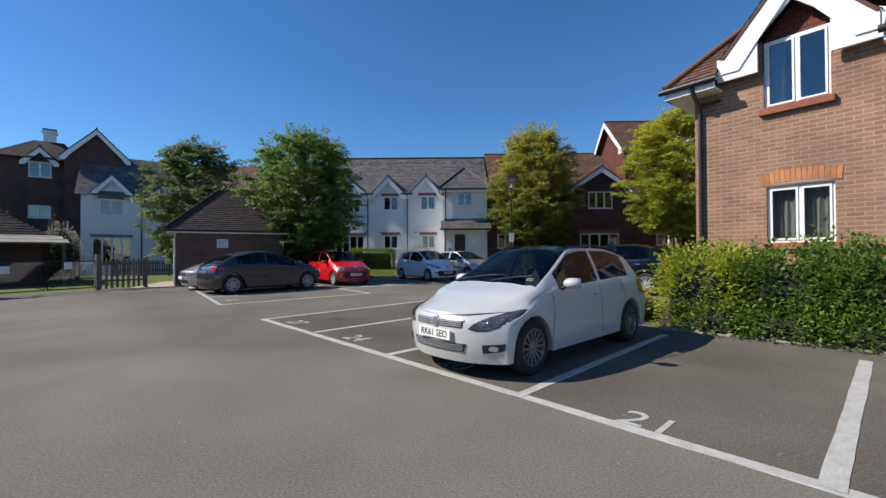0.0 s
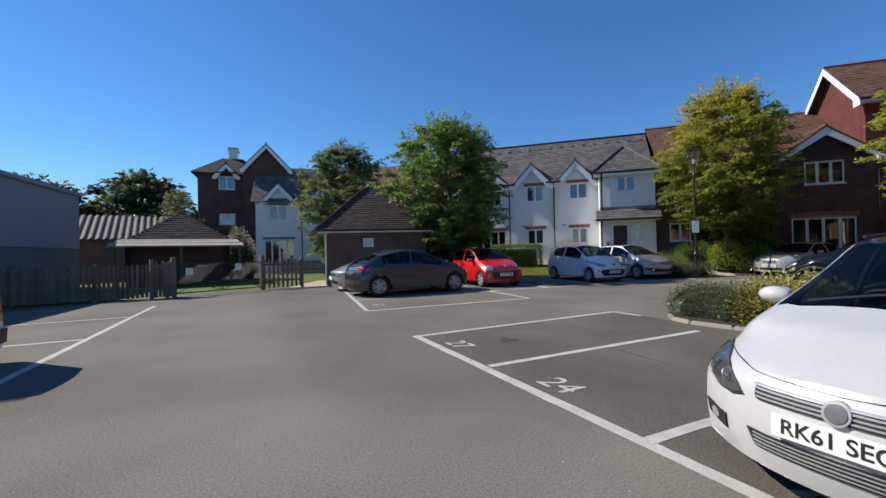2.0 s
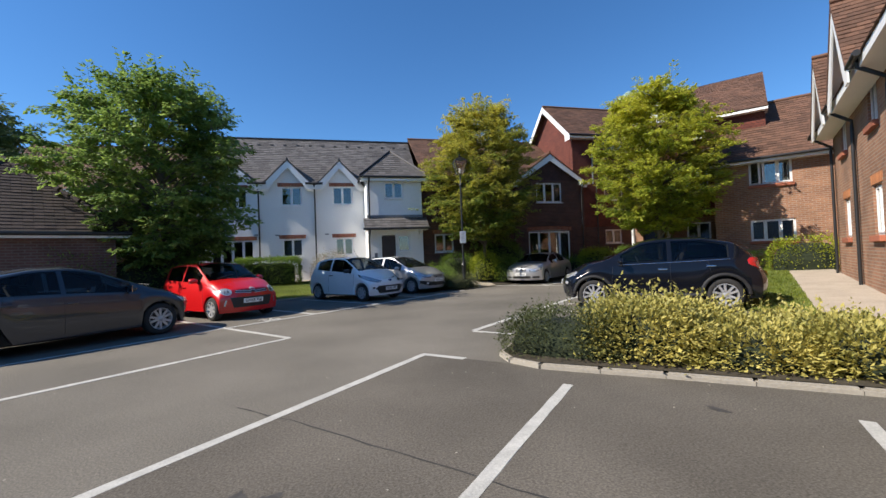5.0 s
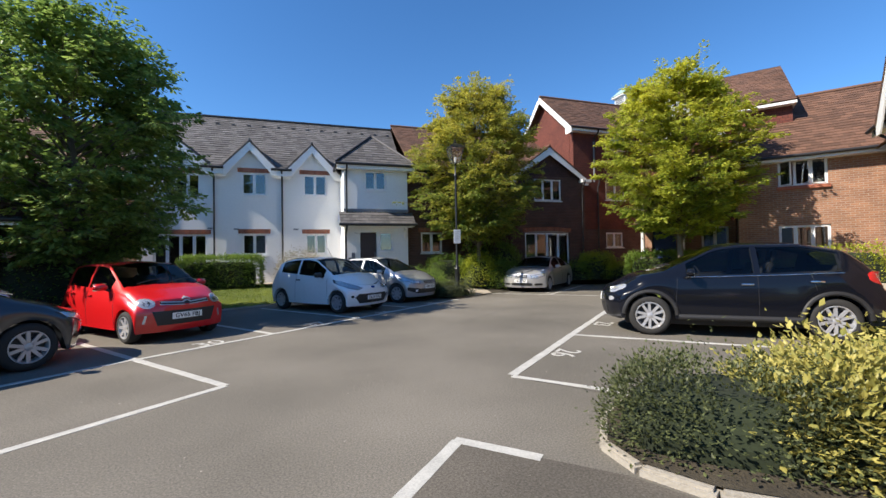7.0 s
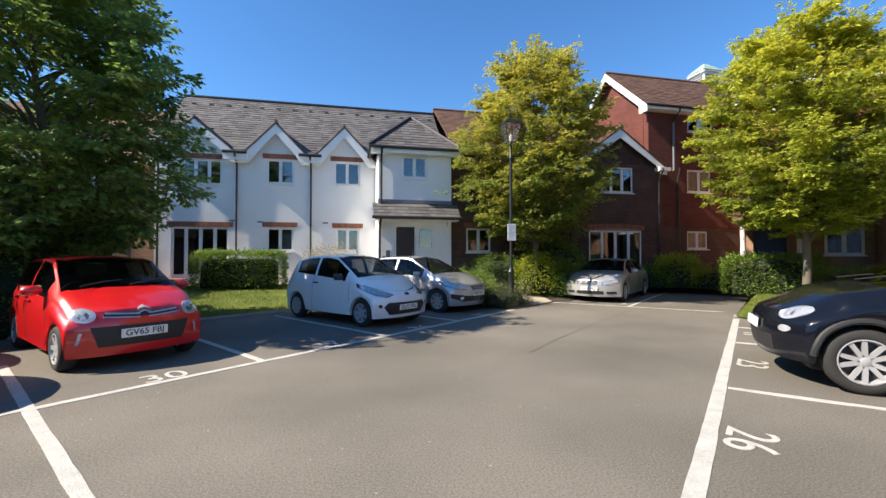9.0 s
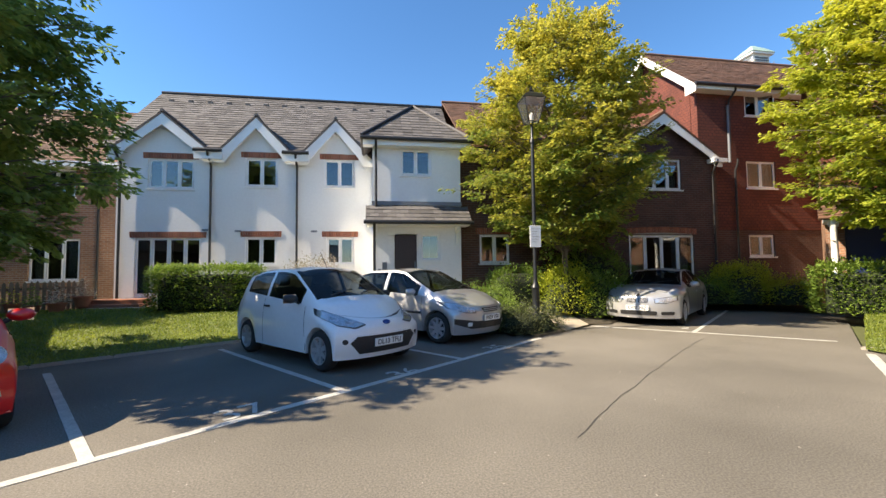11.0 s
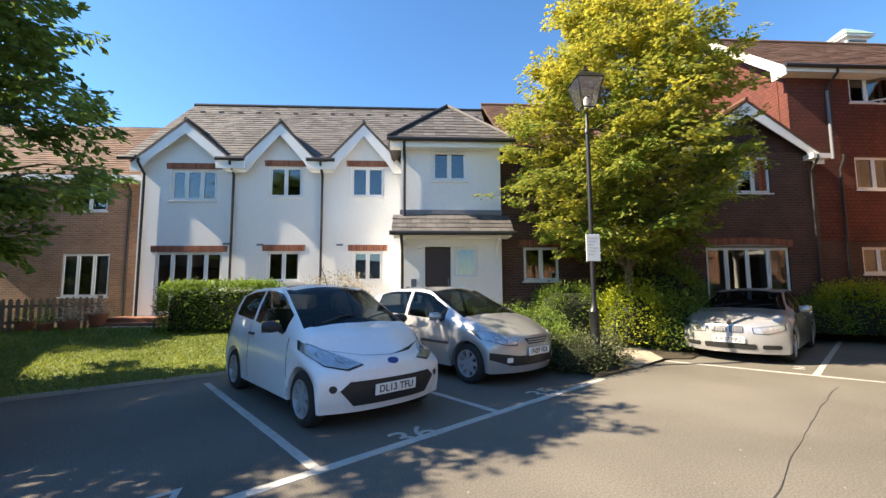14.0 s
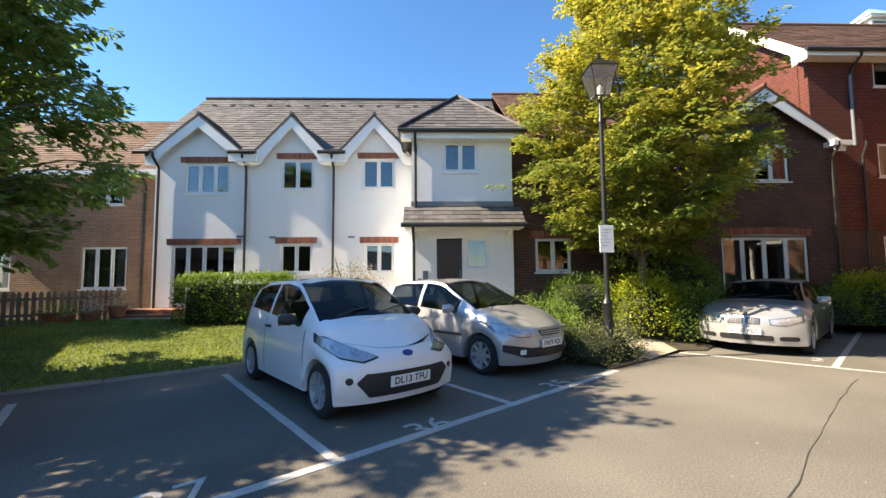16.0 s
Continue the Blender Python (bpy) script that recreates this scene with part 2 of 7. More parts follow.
LEAF_GREY = leaf_material("grey_green_leaf", (0.05, 0.062, 0.024), (0.15, 0.17, 0.065), 0.32)
LEAF_PINK = leaf_material("pale_flower", (0.20, 0.22, 0.12), (0.62, 0.50, 0.42), 0.3)
LEAF_FAR = leaf_material("far_leaf", (0.05, 0.085, 0.024), (0.18, 0.23, 0.07), 0.35)
GRASS_BLADE = leaf_material("grass_blade", (0.10, 0.15, 0.022), (0.32, 0.36, 0.06), 0.45)
# near-black filling that paints the shade inside hedges and shrubs
SHADE_CORE = material("shrub_shade_core", (0.015, 0.022, 0.008), 0.95, vary=0.3)


# mesh tools
import itertools

from mathutils.bvhtree import BVHTree


def mesh_of(bm, name, mats, smooth=False, sharp=35):
    me = bpy.data.meshes.new(name)
    bm.normal_update()
    if smooth:
        lim = radians(sharp)
        for f in bm.faces:
            f.smooth = True
        for e in bm.edges:
            if len(e.link_faces) == 2 and e.calc_face_angle(0) > lim:
                e.smooth = False
    bm.to_mesh(me)
    bm.free()
    for m in mats if isinstance(mats, (list, tuple)) else [mats]:
        me.materials.append(m)
    return me


def part(name, bm, mats, parent=None, label="", smooth=False, m=None, sharp=35):
    """Links a bmesh as one mesh object, under a thing or a part."""
    ob = new(name, mesh_of(bm, name, mats, smooth, sharp))
    if parent is not None:
        ob.parent = parent
    if m is not None:
        ob.matrix_basis = m
    if label:
        ob["label"] = label
    return ob


def shared(name, me, parent, m):
    ob = new(name, me)
    ob.parent = parent
    ob.matrix_basis = m
    return ob


def thing(name, m, label, category, group="", kind=""):
    ob = new(name)
    ob.matrix_basis = m
    ob.empty_display_size = 0.2
    return tagged(ob, label, category, group, kind)


def box(bm, x0, x1, y0, y1, z0, z1, mat=0):
    v = [bm.verts.new((x, y, z)) for z in (z0, z1) for x, y in ((x0, y0), (x1, y0), (x1, y1), (x0, y1))]
    for a in ((3, 2, 1, 0), (4, 5, 6, 7), (0, 1, 5, 4), (1, 2, 6, 5), (2, 3, 7, 6), (3, 0, 4, 7)):
        bm.faces.new([v[i] for i in a]).material_index = mat
    return v


def boxes(*dims, bevel=0.0):
    bm = bmesh.new()
    for d in dims:
        box(bm, *d)
    if bevel:
        bmesh.ops.bevel(bm, geom=bm.edges[:], offset=bevel, segments=2, affect="EDGES", profile=0.5)
    return bm


def prism(bm, pts, axis, a, b, mat=0):
    """A polygon given in the two other axes, pushed along an axis from a to b."""
    def at(p, k):
        return {"x": (k, p[0], p[1]), "y": (p[0], k, p[1]), "z": (p[0], p[1], k)}[axis]
    n = len(pts)
    lo, hi = [bm.verts.new(at(p, a)) for p in pts], [bm.verts.new(at(p, b)) for p in pts]
    fs = [bm.faces.new(lo), bm.faces.new(hi[::-1])]
    fs += [bm.faces.new((lo[i], hi[i], hi[(i + 1) % n], lo[(i + 1) % n])) for i in range(n)]
    for f in fs:
        f.material_index = mat
    bmesh.ops.recalc_face_normals(bm, faces=fs)


def tube(bm, pts, r, seg=8, r1=None, caps=True):
    """A round bar along points, from radius r to r1."""
    pts = [Vector(p) for p in pts]
    rings, n = [], len(pts)
    up = Vector((0.31, 0.23, 1)).normalized()
    for i, p in enumerate(pts):
        d = (pts[min(i + 1, n - 1)] - pts[max(i - 1, 0)]).normalized()
        s = d.cross(up)
        s = s.normalized() if s.length > 0.05 else d.cross(Vector((1, 0, 0))).normalized()
        t = d.cross(s)
        k = r if r1 is None else r + (r1 - r) * i / max(n - 1, 1)
        rings.append([bm.verts.new(p + k * (math.cos(a) * s + math.sin(a) * t)) for a in (2 * math.pi * j / seg for j in range(seg))])
    for a, b in zip(rings, rings[1:]):
        for j in range(seg):
            bm.faces.new((a[j], a[(j + 1) % seg], b[(j + 1) % seg], b[j]))
    if caps:
        bm.faces.new(rings[0][::-1])
        bm.faces.new(rings[-1])


def lathe(bm, profile, seg=24, axis="z", mat=0, caps=True):
    """A profile of (radius, height) turned round an axis."""
    rings = []
    for r, h in profile:
        ring = []
        for j in range(seg):
            a = 2 * math.pi * j / seg
            c, s = r * math.cos(a), r * math.sin(a)
            ring.append(bm.verts.new((c, s, h) if axis == "z" else (c, h, s)))
        rings.append(ring)
    for a, b in zip(rings, rings[1:]):
        for j in range(seg):
            f = bm.faces.new((a[j], a[(j + 1) % seg], b[(j + 1) % seg], b[j]))
            f.material_index = mat
    if caps and profile[0][0] > 0.0001:
        bm.faces.new(rings[0][::-1]).material_index = mat
    if caps and profile[-1][0] > 0.0001:
        bm.faces.new(rings[-1]).material_index = mat
    bmesh.ops.recalc_face_normals(bm, faces=bm.faces)


def lettering(text, size, width=None, extrude=0.0, bold=0.0):
    """Flat letters as a mesh, centred, in the x, y plane."""
    cu = bpy.data.curves.new("letters", "FONT")
    cu.body, cu.size, cu.align_x, cu.align_y, cu.extrude, cu.resolution_u = text, size, "CENTER", "CENTER", extrude, 4
    cu.offset = bold
    ob = bpy.data.objects.new("letters", cu)
    scene.collection.objects.link(ob)
    dg = bpy.context.evaluated_depsgraph_get()
    dg.update()
    me = bpy.data.meshes.new_from_object(ob.evaluated_get(dg))
    bpy.data.objects.remove(ob)
    bpy.data.curves.remove(cu)
    if width and len(me.vertices):
        xs = [v.co.x for v in me.vertices]
        k = width / (max(xs) - min(xs))
        for v in me.vertices:
            v.co.x *= k
    return me


def uv_box(ob):
    """Lays length and height on every face, in metres, for coursed materials."""
    me = ob.data
    uv = me.uv_layers.new(name="UVMap")
    for p in me.polygons:
        n = p.normal
        for li in p.loop_indices:
            c = me.vertices[me.loops[li].vertex_index].co
            if abs(n.z) > 0.75:
                uv.data[li].uv = (c.x, c.y)
            elif abs(n.y) >= abs(n.x):
                uv.data[li].uv = (c.x, c.z)
            else:
                uv.data[li].uv = (c.y, c.z)
    return ob


# parts of buildings, in a frame whose x runs along the front and y into the building
def pierced(x0, x1, z0, z1, holes, y, t):
    """A slab in x and z with thickness t and openings (x0, x1, z0, z1) cut right through."""
    xs = sorted({x0, x1, *(min(max(h[i], x0), x1) for h in holes for i in (0, 1))})
    zs = sorted({z0, z1, *(min(max(h[i], z0), z1) for h in holes for i in (2, 3))})
    def solid(i, j):
        if not (0 <= i < len(xs) - 1 and 0 <= j < len(zs) - 1):
            return False
        cx, cz = (xs[i] + xs[i + 1]) / 2, (zs[j] + zs[j + 1]) / 2
        return not any(h[0] < cx < h[1] and h[2] < cz < h[3] for h in holes)
    bm, cache = bmesh.new(), {}
    def v(i, k, j):
        if (i, k, j) not in cache:
            cache[i, k, j] = bm.verts.new((xs[i], y + k * t, zs[j]))
        return cache[i, k, j]
    for i in range(len(xs) - 1):
        for j in range(len(zs) - 1):
            if not solid(i, j):
                continue
            bm.faces.new((v(i, 0, j), v(i + 1, 0, j), v(i + 1, 0, j + 1), v(i, 0, j + 1)))
            bm.faces.new((v(i, 1, j), v(i, 1, j + 1), v(i + 1, 1, j + 1), v(i + 1, 1, j)))
            for di, dj, q in ((-1, 0, ((i, j), (i, j + 1))), (1, 0, ((i + 1, j + 1), (i + 1, j))), (0, -1, ((i + 1, j), (i, j))), (0, 1, ((i, j + 1), (i + 1, j + 1)))):
                if not solid(i + di, j + dj):
                    (a, b), (c, d) = q
                    bm.faces.new((v(a, 0, b), v(c, 0, d), v(c, 1, d), v(a, 1, b)))
    bmesh.ops.recalc_face_normals(bm, faces=bm.faces)
    return bm


def wall(parent, x0, x1, z0, z1, mat, holes=(), y=0.0, t=0.3, name="wall", turn=None):
    return uv_box(part(name, pierced(x0, x1, z0, z1, holes, y, t), mat, parent, m=turn))


def poly_wall(parent, pts, mat, y=0.0, t=0.25, name="wall", turn=None, axis="y"):
    bm = bmesh.new()
    prism(bm, pts, axis, y, y + t)
    return uv_box(part(name, bm, mat, parent, m=turn))


def window(parent, x0, x1, z0, z1, y=0.0, lights=2, inset=0.06, sill="white", curtain=0, ajar=(), door=False, transom=0.0, turn=None, frame_mat=None):
    """A framed window: outer frame with mullions, a sash and a pane in each light, a sill, and what hangs behind it."""
    fm = frame_mat or PVC
    f, ya = 0.042, y + inset
    w = (x1 - x0) / lights
    gaps = [(x0 + i * w + (f if i == 0 else f / 2), x0 + (i + 1) * w - (f if i == lights - 1 else f / 2), z0 + f, z1 - f) for i in range(lights)]
    win = part("window", pierced(x0, x1, z0, z1, gaps, ya, 0.07), fm, parent, m=turn)
    for i in range(lights):
        a, b = gaps[i][0] + 0.004, gaps[i][1] - 0.004
        lo, hi = z0 + f + 0.004, z1 - f - 0.004
        s = 0.032
        bm = pierced(a, b, lo, hi, [(a + s, b - s, lo + s, hi - s)], -0.02, 0.055)
        hinge = Matrix.Translation((a, ya, 0)) @ Matrix.Rotation(radians(dict(ajar).get(i, 0)), 4, "Z") @ Matrix.Translation((-a, 0, 0))
        sash = part("sash", bm, fm, win, m=hinge)
        pane = part("pane", boxes((a + s, b - s, 0.006, 0.012, lo + s, hi - s)), WINDOW_GLASS, win, m=hinge)
        pane.visible_shadow = False
    if sill:
        bm = bmesh.new()
        if sill == "white":
            box(bm, x0 - 0.04, x1 + 0.04, y - 0.05, ya, z0 - 0.045, z0 - 0.002)
            part("sill", bm, PAINT_WHITE, win)
        else:
            box(bm, x0 - 0.06, x1 + 0.06, y - 0.09, ya, z0 - 0.13, z0 - 0.003)
            bmesh.ops.bevel(bm, geom=bm.edges[:], offset=0.01, segments=1, affect="EDGES")
            part("sill", bm, SOLDIER, win, "projecting brick sill")
    for side in range(curtain):
        bm = bmesh.new()
        a, b = (x0 + 0.08, x0 + (x1 - x0) * 0.3) if side == 0 else (x1 - (x1 - x0) * 0.3, x1 - 0.08)
        if curtain == 3:
            a, b = x0 + 0.06, x1 - 0.06
        n = 24
        rows = [[bm.verts.new((a + (b - a) * i / n, y + inset + 0.16 + 0.03 * math.sin(i * 1.9), z)) for i in range(n + 1)] for z in (z0 + 0.03, z1 - 0.03)]
        for i in range(n):
            bm.faces.new((rows[0][i], rows[0][i + 1], rows[1][i + 1], rows[1][i]))
        part("curtain", bm, CURTAIN, win, "pale net curtain", smooth=True)
        if curtain == 3:
            break
    return win


def arch(parent, x0, x1, z0, h, mat, y=0.0, rise=0.0, name="brick", n=None):
    """A soldier course over an opening, brick by brick."""
    n = n or max(4, round((x1 - x0) / 0.075))
    w = (x1 - x0) / n
    me = mesh_of(boxes((-w / 2 + 0.005, w / 2 - 0.005, -0.012, 0.05, 0, h)), "soldier", mat)
    bed = part("lintel", boxes((x0, x1, y - 0.004, y + 0.04, z0 + 0.005, z0 + h - 0.005)), CONCRETE, parent, "brick soldier course")
    for i in range(n):
        u = (i + 0.5) / n * 2 - 1
        shared(name, me, bed, pose(x0 + (i + 0.5) * w, y, z0 + rise * (1 - u * u), 0, u * 5, 0))
    return bed


def roof_plane(parent, pts, mat, tile=(0.3, 0.19), thick=0.05, name="roof"):
    """A sloped roof face over a planar outline whose first edge is the eave, left to right; courses of lapped tiles on a deck."""
    pts = [Vector(p) for p in pts]
    u = (pts[1] - pts[0]).normalized()
    nrm = Vector((0, 0, 0))
    for i in range(len(pts)):
        nrm += (pts[i] - pts[0]).cross(pts[(i + 1) % len(pts)] - pts[0])
    nrm.normalize()
    if nrm.z < 0:
        nrm = -nrm
    v = nrm.cross(u)
    if v.z < 0:
        v = -v
    q = [((p - pts[0]).dot(u), (p - pts[0]).dot(v)) for p in pts]
    def spans(h):
        xs = []
        for (a, b), (c, d) in zip(q, q[1:] + q[:1]):
            if (b <= h) != (d <= h):
                xs.append(a + (c - a) * (h - b) / (d - b))
        xs.sort()
        return list(zip(xs[::2], xs[1::2]))
    bm = bmesh.new()
    top, low = [bm.verts.new(p) for p in pts], [bm.verts.new(p - nrm * thick) for p in pts]
    bm.faces.new(top)
    bm.faces.new(low[::-1])
    for i in range(len(pts)):
        bm.faces.new((top[i], low[i], low[(i + 1) % len(pts)], top[(i + 1) % len(pts)]))
    bmesh.ops.recalc_face_normals(bm, faces=bm.faces)
    roof = part(name, bm, mat, parent)
    tw, gauge = tile
    verts, faces = [], []
    rnd = random.Random(len(pts) + int(100 * abs(pts[0].x)))
    h, k = -0.03, 0
    vmax = max(b for _, b in q)
    while h < vmax - 0.02:
        top_h = min(h + gauge * 1.25, vmax)
        for a, b in spans(min(max(h + gauge * 0.5, 0.001), vmax - 0.001)):
            x = a - (tw / 2 if k % 2 else 0)
            while x < b:
                x0, x1 = max(x + 0.004, a), min(x + tw - 0.004, b)
                x += tw
                if x1 - x0 < 0.03:
                    continue
                lift = 0.022 + rnd.uniform(-0.004, 0.006)
                dz = rnd.uniform(-0.006, 0.006)
                base = len(verts)
                for s, w, l in ((x0, h + dz, lift), (x1, h + dz, lift), (x1, top_h, 0.004), (x0, top_h, 0.004), (x0, h + dz, 0.001), (x1, h + dz, 0.001)):
                    verts.append(pts[0] + u * s + v * w + nrm * l)
                faces += [(base, base + 1, base + 2, base + 3), (base + 4, base + 5, base + 1, base)]
        h += gauge
        k += 1
    me = bpy.data.meshes.new("tiles")
    me.from_pydata(verts, [], faces)
    me.materials.append(mat)
    tiles = new("tiles", me)
    tiles.parent = roof
    tiles["kind"] = "stuff"
    return roof


def bar(parent, name, pts, r, mat, seg=8, label=""):
    bm = bmesh.new()
    tube(bm, pts, r, seg)
    return part(name, bm, mat, parent, label, smooth=True, sharp=60)


def board(parent, a, b, width, thick, mat, name="bargeboard", y=None):
    """A board in an x, z plane from a to b (each x, y, z), hanging down by its width."""
    a, b = Vector(a), Vector(b)
    bm = bmesh.new()
    prism(bm, [(a.x, a.z), (b.x, b.z), (b.x, b.z - width), (a.x, a.z - width)], "y", a.y, a.y + thick)
    return part(name, bm, mat, parent)


def gable(parent, xc, half, z_eave, z_top, back, wall_mat, roof_mat, over=0.2, y=0.0, foot=0.55, tile=(0.3, 0.19), board_w=0.24, infill=True, curved=True):
    """A cross gable: infill wall, two small roof faces running back, white bargeboards with splayed feet."""
    if infill:
        poly_wall(parent, [(xc - half, z_eave), (xc + half, z_eave), (xc, z_top - 0.05)], wall_mat, y + 0.003, 0.24, "gable_wall")
    f = y - over
    for s in (-1, 1):
        lo, hi = (xc + s * (half + 0.12), z_eave - 0.10), (xc, z_top + 0.06)
        if s < 0:
            pts = [(lo[0], back, lo[1]), (lo[0], f - 0.05, lo[1]), (hi[0], f - 0.05, hi[1]), (hi[0], back, hi[1])]
        else:
            pts = [(lo[0], f - 0.05, lo[1]), (lo[0], back, lo[1]), (hi[0], back, hi[1]), (hi[0], f - 0.05, hi[1])]
        roof_plane(parent, pts, roof_mat, tile)
        bm = bmesh.new()
        # bargeboard with a flared foot
        d = Vector((hi[0] - lo[0], hi[1] - lo[1])).normalized()
        foot_x, foot_z = lo[0], lo[1]
        pts2 = [(hi[0], hi[1] - 0.06), (foot_x, foot_z - 0.05), (foot_x, foot_z - 0.30), (foot_x - s * 0.28, foot_z - 0.30), (foot_x - s * 0.52, foot_z - 0.05 + 0.1), (hi[0], hi[1] - 0.06 - board_w * 1.5)]
        prism(bm, pts2, "y", f - 0.03, f)
        part("bargeboard", bm, PAINT_WHITE, parent)
        bm = bmesh.new()
        n = [(lo[0], f, lo[1] - 0.07), (hi[0], f, hi[1] - 0.07), (hi[0], y + 0.02, hi[1] - 0.07), (lo[0], y + 0.02, lo[1] - 0.07)]
        vs = [bm.verts.new(p) for p in n] + [bm.verts.new((p[0], p[1], p[2] - 0.02)) for p in n]
        for a in ((0, 1, 2, 3), (7, 6, 5, 4), (0, 4, 5, 1), (1, 5, 6, 2), (2, 6, 7, 3), (3, 7, 4, 0)):
            bm.faces.new([vs[i] for i in a])
        part("soffit", bm, PAINT_WHITE, parent)
    bar(parent, "ridge", [(xc, f - 0.05, z_top + 0.1), (xc, back, z_top + 0.1)], 0.055, roof_mat)


def gutter(parent, x0, x1, y, z):
    return bar(parent, "gutter", [(x0, y, z), (x1, y, z)], 0.06, BLACK_PLASTIC)


def downpipe(parent, x, y, z0, z1, out=0.25):
    return bar(parent, "downpipe", [(x, y - out, z1), (x, y - out, z1 - 0.12), (x, y - 0.07, z1 - 0.4), (x, y - 0.07, z1 - 0.55), (x, y - 0.07, z0)], 0.038, BLACK_PLASTIC)


def shell(parent, x0, x1, z1, depth, mat, z_mid=None):
    """Side and back walls and the inner floors that close a building."""
    wall(parent, 0, depth - 0.3, 0, z1, mat, turn=pose(x0 + 0.3, 0.3, 0, 0, 0, 90))
    wall(parent, 0, depth - 0.3, 0, z1, mat, turn=pose(x1, 0.3, 0, 0, 0, 90))
    wall(parent, x0, x1, 0, z1, mat, y=depth)
    bm = bmesh.new()
    for z in (0.35, 3.0, z1 - 0.03):
        box(bm, x0 + 0.3, x1 - 0.3, 0.3, depth, z, z + 0.1)
    part("floor_slab", bm, ROOM, parent)
    part("partition", boxes((x0 + 0.3, x1 - 0.3, 3.2, 3.3, 0.45, z1 - 0.04)), ROOM, parent)


# the white rendered house
white = thing("house", pose(0, 22.35, 0), "white rendered two-storey house with three gables under grey slates", "house")
EAVE = 5.38
openings = [(-3.67, -2.3, 4.14, 5.1), (-0.74, 0.27, 4.26, 5.22), (1.77, 2.79, 4.29, 5.24), (-4.0, -2.05, 0.72, 2.56), (-0.73, 0.26, 1.66, 2.58), (1.85, 2.76, 1.66, 2.58)]
wall(white, -4.55, 3.42, -0.1, EAVE, RENDER_WHITE, openings)
shell(white, -4.55, 6.1, EAVE, 7.5, RENDER_WHITE)
for k, (a, b, c, d) in enumerate(openings):
    if k == 3:
        window(white, a, b, c, d, lights=4, sill=None)
    else:
        window(white, a, b, c, d, lights=3 if k == 0 else 2)
    arch(white, a - 0.14, b + 0.14, d + 0.01 if k != 3 else d + 0.0, 0.19, SOLDIER)
for xc, half in ((-3.2, 1.42), (-0.38, 1.12), (2.17, 1.1)):
    gable(white, xc, half, EAVE, 6.52, 1.6, RENDER_WHITE, SLATE)
RIDGE_Y, RIDGE_Z = 3.0, 8.45
pitch = (RIDGE_Z - EAVE + 0.02) / (RIDGE_Y + 0.3)
eave_line = [(-4.95, -0.3, EAVE - 0.02), (-4.75, -0.3, EAVE - 0.02)]
for xc, half in ((-3.2, 1.42), (-0.38, 1.12), (2.17, 1.1)):
    for dx, z in ((-half - 0.08, EAVE - 0.02), (0.0, 6.55), (half + 0.08, EAVE - 0.02)):
        eave_line.append((xc + dx, -0.3 + (z - EAVE + 0.02) / pitch, z))
roof_plane(white, [*eave_line, (6.35, -0.3, EAVE - 0.02), (6.35, RIDGE_Y, RIDGE_Z), (-4.7, RIDGE_Y, RIDGE_Z)], SLATE)
roof_plane(white, [(6.35, 7.9, 4.5), (-4.95, 7.9, 4.5), (-4.7, RIDGE_Y, RIDGE_Z), (6.35, RIDGE_Y, RIDGE_Z)], SLATE)
bar(white, "ridge", [(-4.7, RIDGE_Y, RIDGE_Z + 0.03), (6.35, RIDGE_Y, RIDGE_Z + 0.03)], 0.07, BLACK_PLASTIC)
poly_wall(white, [(0, EAVE), (7.5, EAVE), (3.0, RIDGE_Z - 0.1)], RENDER_WHITE, 0, 0.25, "gable_wall", turn=pose(-4.3, 0, 0, 0, 0, 90))
for x in (-1.78, 0.9):
    part("valley_box", boxes((x - 0.42, x + 0.42, -0.36, -0.3, EAVE - 0.32, EAVE - 0.1)), PAINT_WHITE, white)
    gutter(white, x - 0.42, x + 0.42, -0.4, EAVE - 0.04)
    downpipe(white, x, 0, 0.4, EAVE - 0.05, 0.38)
gutter(white, -5.0, -4.5, -0.4, EAVE - 0.04)
downpipe(white, -4.42, 0, 0.4, EAVE - 0.05, 0.38)
for k in range(16):
    part("roof_vent", boxes((-4.2 + k * 0.68, -4.05 + k * 0.68, 2.42, 2.58, 7.9, 8.02)), SLATE, white)
for x, z in ((-1.95, 2.78), (-0.95, 2.75), (1.45, 2.75)):
    part("air_vent", boxes((x - 0.1, x + 0.1, -0.012, 0.02, z, z + 0.06)), LEAD, white)
# its entrance bay under a hipped roof
fy = -1.9
bay_holes = [(4.24, 5.18, 4.33, 5.15), (4.03, 4.75, 0.5, 2.54), (4.83, 5.44, 1.72, 2.54)]
wall(white, 3.4, 6.1, -0.1, EAVE, RENDER_WHITE, bay_holes, y=fy)
for x in (3.7, 6.1):
    wall(white, 0, 1.6, -0.1, EAVE, RENDER_WHITE, turn=pose(x, fy + 0.3, 0, 0, 0, 90))
window(white, 4.24, 5.18, 4.33, 5.15, fy)
window(white, 4.83, 5.44, 1.72, 2.54, fy, lights=1)
leaf = part("door", boxes((4.05, 4.73, fy + 0.12, fy + 0.17, 0.52, 2.5), bevel=0.004), DARK_DOOR, white, "dark brown entrance door")
part("handle", boxes((4.66, 4.69, fy + 0.08, fy + 0.12, 1.4, 1.7)), LEAD, leaf)
part("door_frame", boxes((4.0, 4.05, fy + 0.05, fy + 0.14, 0.5, 2.54), (4.73, 4.78, fy + 0.05, fy + 0.14, 0.5, 2.54)), PVC, white)
part("sill_band", boxes((3.38, 6.12, fy - 0.05, fy, 3.4, 3.52)), LEAD, white, "grey flashing band")
